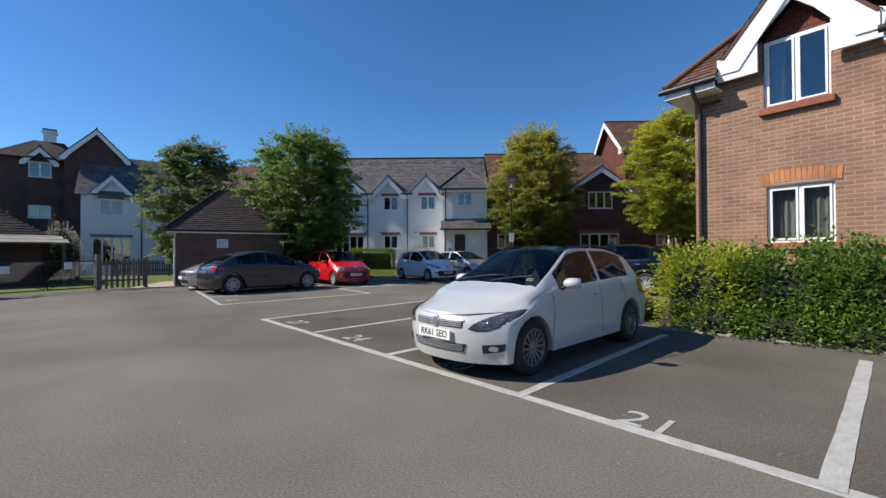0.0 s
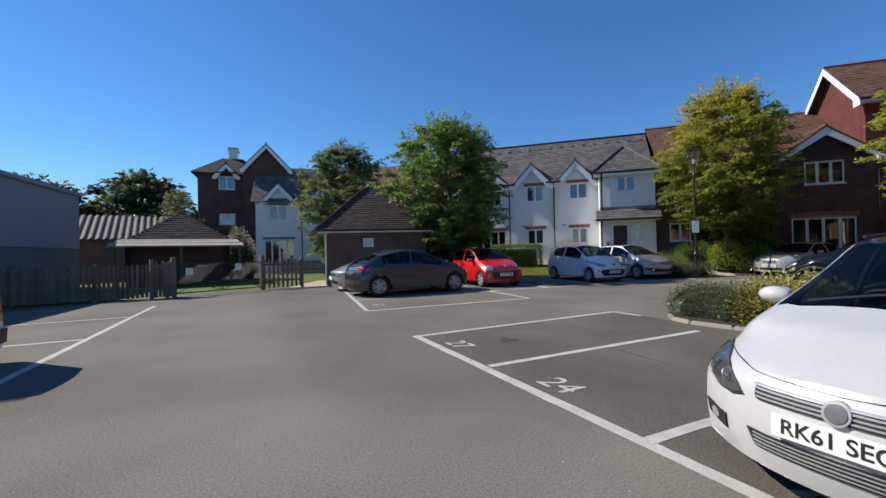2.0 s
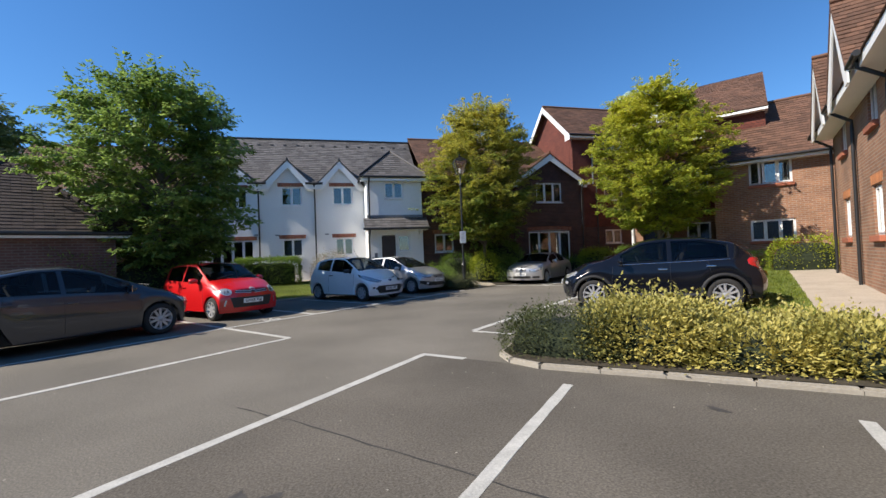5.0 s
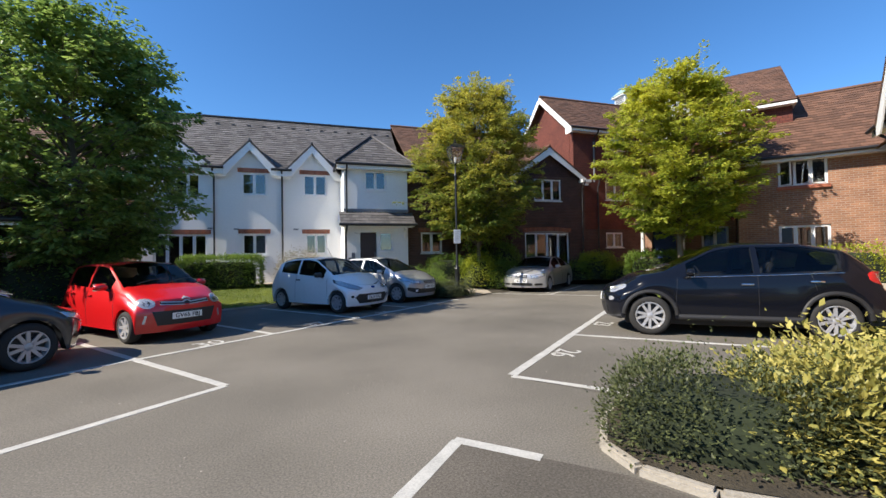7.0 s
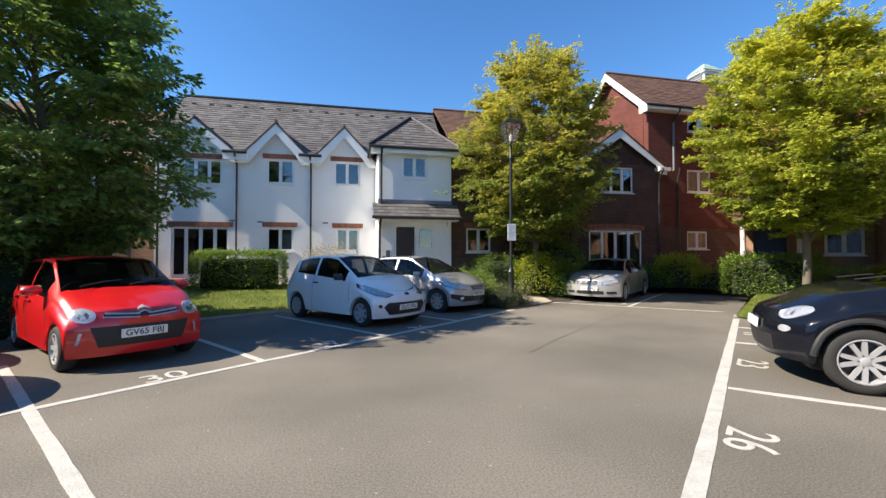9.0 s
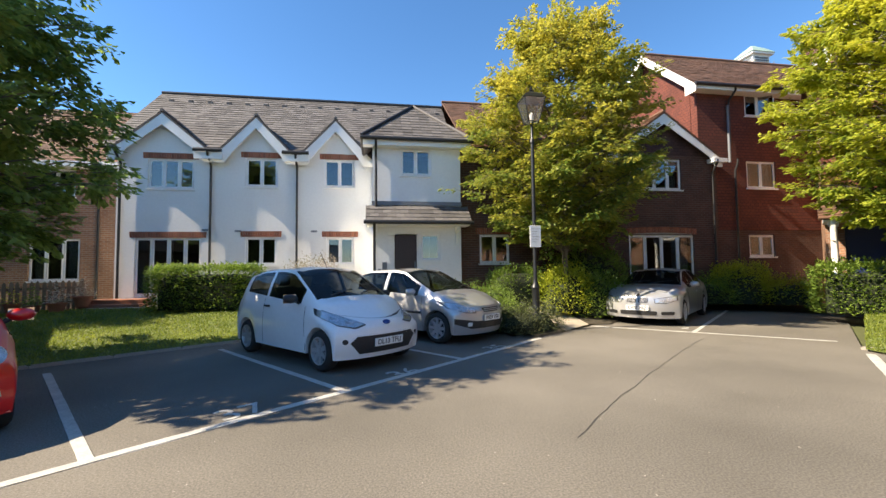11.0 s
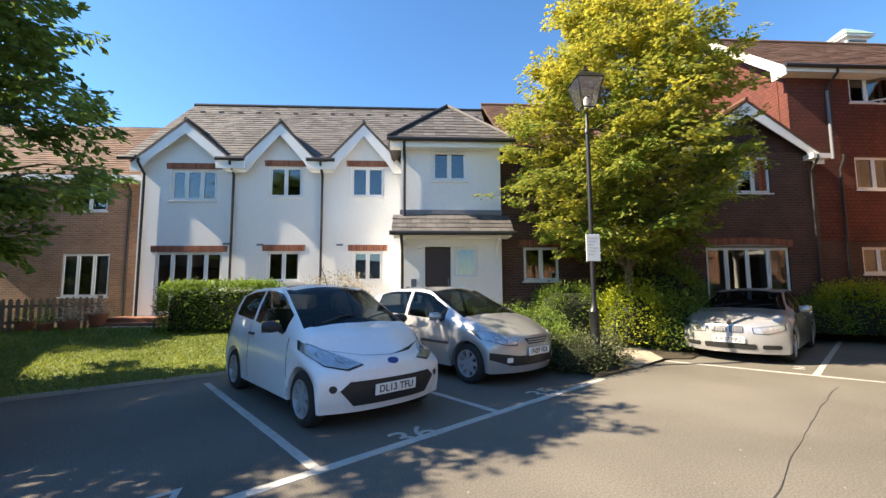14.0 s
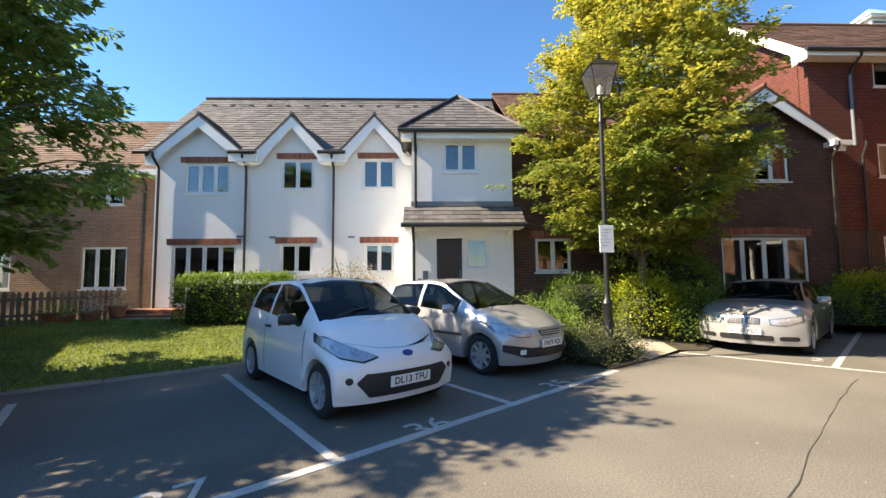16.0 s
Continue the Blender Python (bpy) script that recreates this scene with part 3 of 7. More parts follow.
roof_plane(white, [(3.2, fy - 0.62, 2.86), (6.3, fy - 0.62, 2.86), (6.3, fy - 0.03, 3.38), (3.2, fy - 0.03, 3.38)], SLATE, (0.25, 0.2), name="canopy")
part("canopy_soffit", boxes((3.24, 6.26, fy - 0.56, fy, 2.74, 2.80)), PAINT_WHITE, white)
gutter(white, 3.15, 6.35, fy - 0.66, 2.82)
downpipe(white, 3.45, fy, 0.4, 2.82, 0.6)
for x in (3.5, 5.95):
    bm = bmesh.new()
    prism(bm, [(fy - 0.45, 2.74), (fy, 2.74), (fy, 2.25), (fy - 0.06, 2.25), (fy - 0.12, 2.55), (fy - 0.45, 2.66)], "x", x - 0.04, x + 0.04)
    part("bracket", bm, PAINT_WHITE, white)
ez, top, ty = EAVE, 6.95, fy + 1.25
roof_plane(white, [(3.08, fy - 0.32, ez), (6.42, fy - 0.32, ez), (4.75, ty, top)], SLATE)
roof_plane(white, [(3.08, 1.3, ez), (3.08, fy - 0.32, ez), (4.75, ty, top), (4.75, 1.3, top)], SLATE)
roof_plane(white, [(6.42, fy - 0.32, ez), (6.42, 1.3, ez), (4.75, 1.3, top), (4.75, ty, top)], SLATE)
bar(white, "hip", [(3.08, fy - 0.32, ez + 0.05), (4.75, ty, top + 0.05)], 0.05, BLACK_PLASTIC)
bar(white, "hip", [(6.42, fy - 0.32, ez + 0.05), (4.75, ty, top + 0.05)], 0.05, SLATE)
part("fascia", boxes((3.12, 6.38, fy - 0.3, fy - 0.26, ez - 0.22, ez - 0.02), (3.12, 6.38, fy - 0.26, fy, ez - 0.22, ez - 0.18)), PAINT_WHITE, white)
gutter(white, 3.05, 6.45, fy - 0.37, ez - 0.03)
downpipe(white, 3.5, fy, 2.95, ez - 0.03, 0.35)
for x, z, w in ((3.75, 1.55, 0.07), (3.6, 1.35, 0.05)):
    part("entry_phone", boxes((x - w, x + w, fy - 0.03, fy, z - 0.13, z + 0.13)), LEAD, white)
part("wall_lamp", boxes((3.85, 4.05, fy - 0.12, fy, 2.48, 2.56)), PAINT_WHITE, white)

# dark brick link with a brown roof
link = thing("house", pose(0, 20.85, 0), "dark brick two-storey house with brown tiled roof and gable", "house")
lh = [(6.79, 7.79, 1.62, 2.56)]
gh = [(12.0, 14.5, 0.75, 2.55), (12.55, 14.1, 4.13, 5.22)]
wall(link, 6.1, 11.2, -0.1, 5.3, BRICK_DARK, lh, t=0.3)
wall(link, 11.2, 15.5, -0.1, 5.35, BRICK_DARK, gh, y=-0.1, t=0.34)
shell(link, 6.1, 14.9, 5.25, 7.5, BRICK_DARK)
window(link, *lh[0])
window(link, *gh[0], -0.1, lights=4, sill=None, curtain=2)
window(link, *gh[1], -0.1, lights=3, curtain=2)
arch(link, 6.67, 7.91, 2.57, 0.2, SOLDIER)
arch(link, 11.9, 14.6, 2.57, 0.2, SOLDIER, y=-0.1, rise=0.06)
gable(link, 13.35, 2.1, 5.35, 6.75, 2.2, TILE_DARK, CLAY_TILE, y=-0.1)
roof_plane(link, [(6.38, -0.3, 5.3), (11.25, -0.3, 5.3), (11.25, 4.5, 8.7), (6.38, 4.5, 8.7)], CLAY_TILE)
roof_plane(link, [(11.25, 0.25, 5.69), (14.94, 0.25, 5.69), (14.94, 4.5, 8.7), (11.25, 4.5, 8.7)], CLAY_TILE)
roof_plane(link, [(14.94, 9.3, 4.5), (6.38, 9.3, 4.5), (6.38, 4.5, 8.7), (14.94, 4.5, 8.7)], CLAY_TILE)
bar(link, "ridge", [(6.36, 4.5, 8.73), (14.9, 4.5, 8.73)], 0.07, CLAY_TILE)
part("verge", boxes((6.33, 6.38, -0.3, 0.0, 5.14, 5.3)), PAINT_WHITE, link)
gutter(link, 6.4, 11.1, -0.4, 5.25)
downpipe(link, 15.3, -0.1, 0.4, 5.2, 0.3)
part("soffit", boxes((15.15, 15.7, -0.42, -0.1, 5.1, 5.24)), PAINT_WHITE, link)

# three-storey red tile-hung house
red = thing("house", pose(14.96, 20.9, 0), "three-storey house hung with red clay tiles, white gable", "house")
rw = [(1.99, 3.15, 6.98, 7.9), (1.94, 3.2, 4.29, 5.3), (1.93, 3.02, 1.78, 2.58)]
wall(red, 0, 9.0, -0.1, 2.75, BRICK_DARK, rw, t=0.3)
wall(red, 0, 9.0, 2.75, 7.95, TILE_RED, rw, t=0.3, name="tile_hanging", y=-0.02)
for k, r in enumerate(rw):
    window(red, *r, -0.02 if k < 2 else 0, lights=2, ajar=[(1, -35)] if k == 0 else (), curtain=2)
wall(red, 0, 4.7, -0.1, 7.95, TILE_RED, turn=pose(0.3, 0.3, 0, 0, 0, 90), name="tile_hanging")
poly_wall(red, [(0, 7.95), (5.0, 7.95), (2.5, 10.3)], TILE_RED, 0, 0.25, "gable_wall", turn=pose(0.25, 0, 0, 0, 0, 90))
wall(red, 0, 9.0, 0, 7.95, BRICK_DARK, y=5.0)
part("floor_slab", boxes((0.3, 8.7, 0.3, 5.0, 0.35, 0.45), (0.3, 8.7, 0.3, 5.0, 2.9, 3.0), (0.3, 8.7, 0.3, 5.0, 5.5, 5.6), (0.3, 8.7, 3.0, 3.1, 0.4, 7.9)), ROOM, red)
roof_plane(red, [(-0.35, -0.35, 7.9), (9.2, -0.35, 7.9), (9.2, 2.5, 10.45), (-0.35, 2.5, 10.45)], CLAY_TILE)
roof_plane(red, [(9.2, 5.35, 7.9), (-0.35, 5.35, 7.9), (-0.35, 2.5, 10.45), (9.2, 2.5, 10.45)], CLAY_TILE)
bar(red, "ridge", [(-0.35, 2.5, 10.48), (9.2, 2.5, 10.48)], 0.07, CLAY_TILE)
for ya, yb in ((-0.45, 2.5), (5.45, 2.5)):
    bm = bmesh.new()
    s = 1 if ya < yb else -1
    prism(bm, [(ya, 7.84), (yb, 10.42), (yb, 10.08), (ya + 0.5 * s, 7.84 + 0.1), (ya + 0.5 * s, 7.6), (ya, 7.6)], "x", -0.4, -0.36)
    part("bargeboard", bm, PAINT_WHITE, red)
part("soffit", boxes((-0.36, 9.2, -0.36, 0.0, 7.72, 7.78), (-0.36, 9.2, -0.4, -0.36, 7.72, 7.92)), PAINT_WHITE, red)
gutter(red, -0.4, 3.3, -0.46, 7.88)
downpipe(red, 1.25, -0.02, 5.9, 7.86, 0.4)
bar(red, "soil_pipe", [(1.2, -0.09, 5.2), (1.2, -0.09, 7.3)], 0.045, LEAD)
downpipe(red, 1.4, -0.02, 0.4, 5.3, 0.2)
# cupola on the higher roof behind
back = thing("house", pose(18.2, 23.2, 0), "tall brick block with brown roof and white cupola", "house")
wall(back, 0, 11, 0, 8.3, BRICK_BROWN)
shell(back, 0, 11, 8.3, 6.5, BRICK_BROWN)
roof_plane(back, [(-0.3, -0.3, 8.3), (11.3, -0.3, 8.3), (11.3, 3.3, 11.4), (-0.3, 3.3, 11.4)], CLAY_TILE)
roof_plane(back, [(11.3, 6.9, 8.3), (-0.3, 6.9, 8.3), (-0.3, 3.3, 11.4), (11.3, 3.3, 11.4)], CLAY_TILE)
cup = part("cupola", boxes((4.75, 5.75, 2.8, 3.8, 10.6, 12.55), (4.65, 5.85, 2.7, 3.9, 11.35, 11.47), (4.6, 5.9, 2.65, 3.95, 12.5, 12.62)), PAINT_WHITE, back, "white louvred cupola")
for k in range(6):
    part("louvre", boxes((4.85, 5.65, 2.76, 2.8, 11.6 + k * 0.14, 11.67 + k * 0.14)), LEAD, cup)
    part("louvre", boxes((4.71, 4.75, 2.9, 3.7, 11.6 + k * 0.14, 11.67 + k * 0.14)), LEAD, cup)
bm = bmesh.new()
lathe(bm, [(0.98, 12.6), (0.6, 12.9), (0.12, 13.2), (0.0, 13.25)], 4)
bmesh.ops.rotate(bm, verts=bm.verts, cent=(0, 0, 0), matrix=Matrix.Rotation(radians(45), 3, "Z"))
bmesh.ops.translate(bm, verts=bm.verts, vec=(5.25, 3.3, 0))
part("cupola_roof", bm, GREEN_METAL, cup, "pale green metal roof")
bar(back, "aerial", [(6.6, 3.3, 11.3), (6.6, 3.3, 12.5)], 0.02, LEAD)

# brick wing and the porch block beside it
wing = thing("house", pose(19.46, 11.63, 0, 0, 0, -51), "brown brick two-storey wing with brown tiled roof", "house")
wh = [(-2.1, -0.75, 3.74, 4.7), (-2.12, -0.72, 1.5, 2.34)]
wall(wing, -3.3, 1.2, -0.1, 4.8, BRICK_BROWN, wh)
shell(wing, -3.3, 1.2, 4.8, 6.5, BRICK_BROWN)
window(wing, *wh[0], lights=3, sill="brick", curtain=2, ajar=[(0, -40)])
window(wing, *wh[1], lights=3, sill="brick", curtain=1)
roof_plane(wing, [(-3.4, -0.35, 4.75), (5.0, -0.35, 4.75), (5.0, 3.1, 7.75), (-3.4, 3.1, 7.75)], CLAY_TILE)
roof_plane(wing, [(5.0, 6.6, 4.75), (-3.4, 6.6, 4.75), (-3.4, 3.1, 7.75), (5.0, 3.1, 7.75)], CLAY_TILE)
bar(wing, "ridge", [(-3.4, 3.1, 7.78), (5.0, 3.1, 7.78)], 0.07, CLAY_TILE)
part("soffit", boxes((-3.4, 1.1, -0.36, 0.0, 4.6, 4.66), (-3.4, 1.1, -0.4, -0.36, 4.6, 4.78)), PAINT_WHITE, wing)
gutter(wing, -3.4, 0.4, -0.46, 4.74)
porch = thing("house", pose(20.79, 12.87, 0, 0, 0, -51), "three-storey red tile-hung block with white-columned porch", "house")
ph = [(-4.25, -3.5, 6.35, 7.15), (-4.3, -3.45, 4.0, 4.95), (-4.4, -3.45, 1.5, 2.5), (-6.1, -5.2, 6.2, 7.1), (-6.1, -5.2, 4.0, 4.95)]
dh = (-6.3, -5.35, 0.5, 2.6)
wall(porch, -6.7, -3.2, -0.1, 2.75, BRICK_BROWN, [*ph, dh], y=-0.25)
wall(porch, -6.7, -3.2, 2.75, 7.3, TILE_RED, ph, y=-0.28, t=0.33, name="tile_hanging")
for k, r in enumerate(ph):
    window(porch, *r, -0.28, lights=2, curtain=1)
wall(porch, 0, 6.5, -0.1, 7.3, BRICK_BROWN, turn=pose(-6.4, 0.05, 0, 0, 0, 90))
wall(porch, 0, 6.5, 4.0, 7.3, TILE_RED, turn=pose(-1.3, 0.05, 0, 0, 0, 90))
wall(porch, -3.2, -1.3, 4.0, 7.3, TILE_RED, y=-0.28, t=0.33)
wall(porch, -6.7, -3.2, 0, 7.3, BRICK_BROWN, y=6.4)
part("floor_slab", boxes((-6.4, -3.3, 0.1, 6.3, 0.35, 0.45), (-6.4, -3.3, 0.1, 6.3, 2.9, 3.0), (-6.4, -3.3, 0.1, 6.3, 5.3, 5.4), (-6.4, -3.3, 3, 3.1, 0.4, 7.2)), ROOM, porch)
roof_plane(porch, [(-7.0, -0.6, 7.2), (-1.2, -0.6, 7.2), (-1.2, 3.3, 9.9), (-7.0, 3.3, 9.9)], CLAY_TILE)
roof_plane(porch, [(-1.2, 7.0, 7.2), (-7.0, 7.0, 7.2), (-7.0, 3.3, 9.9), (-1.2, 3.3, 9.9)], CLAY_TILE)
poly_wall(porch, [(0.0, 7.0), (6.5, 7.0), (3.3, 9.75)], TILE_RED, 0, 0.25, "gable_wall", turn=pose(-1.3, 0.05, 0, 0, 0, 90))
part("soffit", boxes((-3.2, -1.2, -0.6, 0.2, 7.05, 7.15)), PAINT_WHITE, porch)
gable(porch, -5.6, 1.3, 7.25, 8.8, 2.2, RENDER_WHITE, CLAY_TILE, y=-0.28)
leaf = part("door", boxes((-6.28, -5.37, 0.0, 0.06, 0.5, 2.58), bevel=0.004), BLUE_DOOR, porch, "blue panelled entrance door")
part("handle", boxes((-5.5, -5.46, -0.06, 0.0, 1.4, 1.6)), LEAD, leaf)
for x in (-6.55, -5.05):
    bm = bmesh.new()
    lathe(bm, [(0.12, 0.4), (0.12, 0.55), (0.085, 0.6), (0.075, 2.45), (0.11, 2.5), (0.12, 2.62)], 16)
    bmesh.ops.translate(bm, verts=bm.verts, vec=(x, -1.15, 0))
    part("column", bm, PAINT_WHITE, porch, "white porch column", smooth=True)
roof_plane(porch, [(-6.85, -1.4, 2.7), (-4.75, -1.4, 2.7), (-4.75, -0.28, 3.3), (-6.85, -0.28, 3.3)], CLAY_TILE, name="canopy")
part("canopy_beam", boxes((-6.75, -4.85, -1.27, -1.03, 2.6, 2.72), (-6.75, -6.55, -1.03, -0.28, 2.6, 2.72), (-5.05, -4.85, -1.03, -0.28, 2.6, 2.72)), PAINT_WHITE, porch)

# near brick house: one front on the bays, one on the path
near = thing("house", pose(8.8, 3.0, 0, 0, 0, -51), "brown brick two-storey house with white gables, brown roof", "house")
nh = [(1.19, 2.13, 1.47, 2.5), (1.17, 2.1, 3.95, 5.2)]
wall(near, 0, 9.0, -0.1, 4.65, BRICK_BROWN, nh)
poly_wall(near, [(0.75, 4.65), (1.15, 4.65), (1.15, 5.25), (0.75, 5.05)], BRICK_BROWN, 0.03, 0.05)
poly_wall(near, [(2.12, 4.65), (2.55, 4.65), (2.55, 5.05), (2.12, 5.25)], BRICK_BROWN, 0.03, 0.05)
window(near, *nh[0], lights=2, sill="brick", curtain=3)
window(near, *nh[1], lights=2, sill="brick", curtain=1)
arch(near, 1.1, 2.22, 2.52, 0.21, SOLDIER_ORANGE, rise=0.05)
L = 10.1
wall(near, 0, L - 0.3, -0.1, 4.65, BRICK_BROWN, [(7.65, 8.45, 1.45, 2.5), (7.65, 8.45, 3.75, 4.64), (4.3, 5.1, 1.45, 2.5), (4.3, 5.1, 3.75, 4.64)], turn=pose(0.3, 0.3, 0, 0, 0, 90), name="wall", t=0.3)
wall(near, 0, 9.0, 0, 4.65, BRICK_BROWN, y=L - 0.3)
wall(near, 0, L - 0.6, 0, 4.65, BRICK_BROWN, turn=pose(9.0, 0.3, 0, 0, 0, 90))
part("floor_slab", boxes((0.3, 8.7, 0.3, L - 0.3, 0.35, 0.45), (0.3, 8.7, 0.3, L - 0.3, 2.9, 3.0), (0.3, 8.7, 3, 3.1, 0.45, 4.6), (3, 3.1, 3.1, L - 0.3, 0.45, 4.6)), ROOM, near)
NE, NR = 4.68, 9.3
def rise(y):
    return NE + (y + 0.42) * (NR - NE) / 4.62


roof_plane(near, [(-0.42, -0.42, NE), (0.5, -0.42, NE), (0.5, 0.637, rise(0.637))], CLAY_TILE, (0.2, 0.13))
roof_plane(near, [(2.76, -0.42, NE), (9.4, -0.42, NE), (9.4, 4.2, NR), (3.6, 4.2, NR), (2.76, 3.235, rise(3.235))], CLAY_TILE, (0.2, 0.13))
roof_plane(near, [(0.5, 0.637, rise(0.637)), (2.76, 0.637, rise(0.637)), (2.76, 3.235, rise(3.235))], CLAY_TILE, (0.2, 0.13))
roof_plane(near, [(-0.42, L + 0.3, NE), (-0.42, -0.42, NE), (3.6, 4.2, NR), (3.6, 6.0, NR)], CLAY_TILE, (0.2, 0.13))
roof_plane(near, [(9.4, L + 0.3, NE), (-0.42, L + 0.3, NE), (3.6, 6.0, NR), (9.4, 6.0, NR)], CLAY_TILE)
bar(near, "hip", [(-0.42, -0.42, NE + 0.05), (3.6, 4.2, NR + 0.05)], 0.07, CLAY_TILE)
# bays-side dormer gable in white boarding
gable(near, 1.63, 0.95, 5.15, 6.3, 2.0, PAINT_WHITE, CLAY_TILE, over=0.2, infill=False, tile=(0.2, 0.13), board_w=0.3)
for s in (-1, 1):
    bm = bmesh.new()
    prism(bm, [(1.63 + s * 1.15, 4.62), (1.63 + s * 1.15, 5.05), (1.63 + s * 0.9, 5.2), (1.63, 6.2), (1.63, 5.75), (1.63 + s * 0.5, 5.25), (1.63 + s * 0.5, 4.62)], "y", -0.2, -0.14)
    part("gable_board", bm, PAINT_WHITE, near)
poly_wall(near, [(1.13, 5.21), (2.13, 5.21), (1.63, 5.85)], TILE_RED, 0.1, 0.05, "gable_tiles")
part("fascia", boxes((-0.42, 0.5, -0.42, -0.38, NE - 0.2, NE - 0.02), (2.75, 9.4, -0.42, -0.38, NE - 0.2, NE - 0.02), (-0.42, 0.5, -0.38, 0.0, NE - 0.2, NE - 0.16), (2.75, 9.4, -0.38, 0.0, NE - 0.2, NE - 0.16), (-0.42, -0.38, -0.38, L + 0.3, NE - 0.2, NE - 0.02), (-0.38, 0.0, 0.0, L, NE - 0.2, NE - 0.16)), PAINT_WHITE, near)
gutter(near, -0.5, 0.55, -0.48, NE - 0.04)
gutter(near, 2.7, 9.4, -0.48, NE - 0.04)
downpipe(near, 0.12, 0, 0.3, NE - 0.06, 0.44)
bar(near, "overflow_pipe", [(0.5, -0.09, 4.3), (0.16, -0.09, 4.3)], 0.03, BLACK_PLASTIC)
# its path front, built in a frame of its own
side = thing("house", pose(8.8, 3.0, 0, 0, 0, 219), "brown brick garden front with white bargeboarded gables", "house")
for xc in (-8.35, -5.0):
    window(side, xc - 0.4, xc + 0.4, 1.45, 2.5, 0, sill="brick", curtain=1)
    window(side, xc - 0.4, xc + 0.4, 3.75, 4.64, 0, sill="brick", curtain=1)
    arch(side, xc - 0.48, xc + 0.48, 2.52, 0.2, SOLDIER_ORANGE)
    gable(side, xc, 1.15, 4.75, 6.4, 2.2, RENDER_WHITE, CLAY_TILE, over=0.5, tile=(0.2, 0.13))
for x in (-10.0, -6.7, -3.4):
    gutter(side, x - 0.4, x + 0.4, -0.5, NE - 0.04)
    downpipe(side, x, 0, 0.3, NE - 0.05, 0.45)
# recessed link between the two
wall(side, -14.2, -10.1, 0, 4.7, BRICK_BROWN, [(-11.9, -11.1, 1.45, 2.4), (-11.9, -11.1, 3.6, 4.5)], y=0.7)
window(side, -11.9, -11.1, 1.45, 2.4, 0.7, sill="brick", curtain=1)
window(side, -11.9, -11.1, 3.6, 4.5, 0.7, sill="brick", curtain=1)
roof_plane(side, [(-14.0, 0.35, 4.7), (-10.0, 0.35, 4.7), (-10.0, 3.6, 7.6), (-14.0, 3.6, 7.6)], CLAY_TILE)

# brick neighbour beyond the white house
nb = thing("house", pose(-4.9, 24.6, 0), "brown brick house with brown tiled roof, set back", "house")
bh = [(-3.6, -2.0, 1.2, 2.7), (-3.4, -2.2, 4.2, 5.2), (-7.6, -6.0, 1.2, 2.6), (-7.4, -6.2, 4.2, 5.2)]
wall(nb, -9.0, 0.6, -0.1, 5.4, BRICK_BROWN, bh)
shell(nb, -9.0, 0.6, 5.4, 6.5, BRICK_BROWN)
for k, r in enumerate(bh):
    window(nb, *r, lights=3 if k % 2 == 0 else 2, curtain=2)
roof_plane(nb, [(-9.3, -0.4, 5.4), (0.9, -0.4, 5.4), (0.9, 3.2, 8.5), (-9.3, 3.2, 8.5)], CLAY_TILE)
roof_plane(nb, [(0.9, 6.9, 5.4), (-9.3, 6.9, 5.4), (-9.3, 3.2, 8.5), (0.9, 3.2, 8.5)], CLAY_TILE)
part("soffit", boxes((-9.3, 0.9, -0.4, 0, 5.2, 5.28), (-9.3, 0.9, -0.44, -0.4, 5.2, 5.4)), PAINT_WHITE, nb)
downpipe(nb, -1.4, 0, 0.4, 5.3, 0.3)

# far group on the left: white cottages and a tall dark red block
cot = thing("house", pose(-21.6, 22.5, 0, 0, 0, 35), "distant white rendered houses with small gables", "house")
ch = [(1.0, 2.3, 4.1, 5.3), (0.6, 2.8, 0.7, 2.6), (4.6, 5.6, 4.1, 5.2), (4.6, 5.6, 1.2, 2.4), (8.2, 9.3, 4.1, 5.2), (8.2, 9.3, 1.2, 2.4)]
wall(cot, 0, 14, -0.1, 5.6, RENDER_WHITE, ch)
shell(cot, 0, 14, 5.5, 6.5, RENDER_WHITE)
for k, r in enumerate(ch):
    window(cot, *r, lights=4 if k == 1 else 2)
    part("lintel", boxes((r[0] - 0.1, r[1] + 0.1, -0.015, 0.02, r[3] + 0.01, r[3] + 0.2)), LEAD, cot)
for xc in (1.7, 5.1, 8.8):
    gable(cot, xc, 1.3, 5.6, 7.0, 2.0, RENDER_WHITE, SLATE)
roof_plane(cot, [(-0.3, -0.3, 5.55), (14.3, -0.3, 5.55), (14.3, 3.2, 8.9), (-0.3, 3.2, 8.9)], SLATE)
roof_plane(cot, [(14.3, 6.8, 5.55), (-0.3, 6.8, 5.55), (-0.3, 3.2, 8.9), (14.3, 3.2, 8.9)], SLATE)
for x in (3.4, 7.0):
    downpipe(cot, x, 0, 0.2, 5.5, 0.3)
tall = thing("house", pose(-26.9, 22.0, 0, 0, 0, 40), "tall dark red brick block with gables and chimney", "house")
th = [(1.5, 2.7, 6.9, 8.0), (1.5, 2.7, 4.0, 4.9)]
wall(tall, 0, 4.0, -0.1, 8.2, BRICK_DARK, th)
shell(tall, 0, 4.0, 8.2, 7, BRICK_DARK)
for r in th:
    window(tall, *r, lights=2, curtain=3)
gable(tall, 2.1, 0.9, 8.1, 9.0, 2.0, BRICK_DARK, DARK_TILE)
roof_plane(tall, [(-0.4, -0.4, 8.2), (4.4, -0.4, 8.2), (3.2, 2.6, 10.0), (1.6, 2.6, 10.0)], DARK_TILE)
roof_plane(tall, [(-0.4, 7.4, 8.2), (-0.4, -0.4, 8.2), (1.6, 2.6, 10.0), (1.6, 7.0, 10.0)], DARK_TILE)
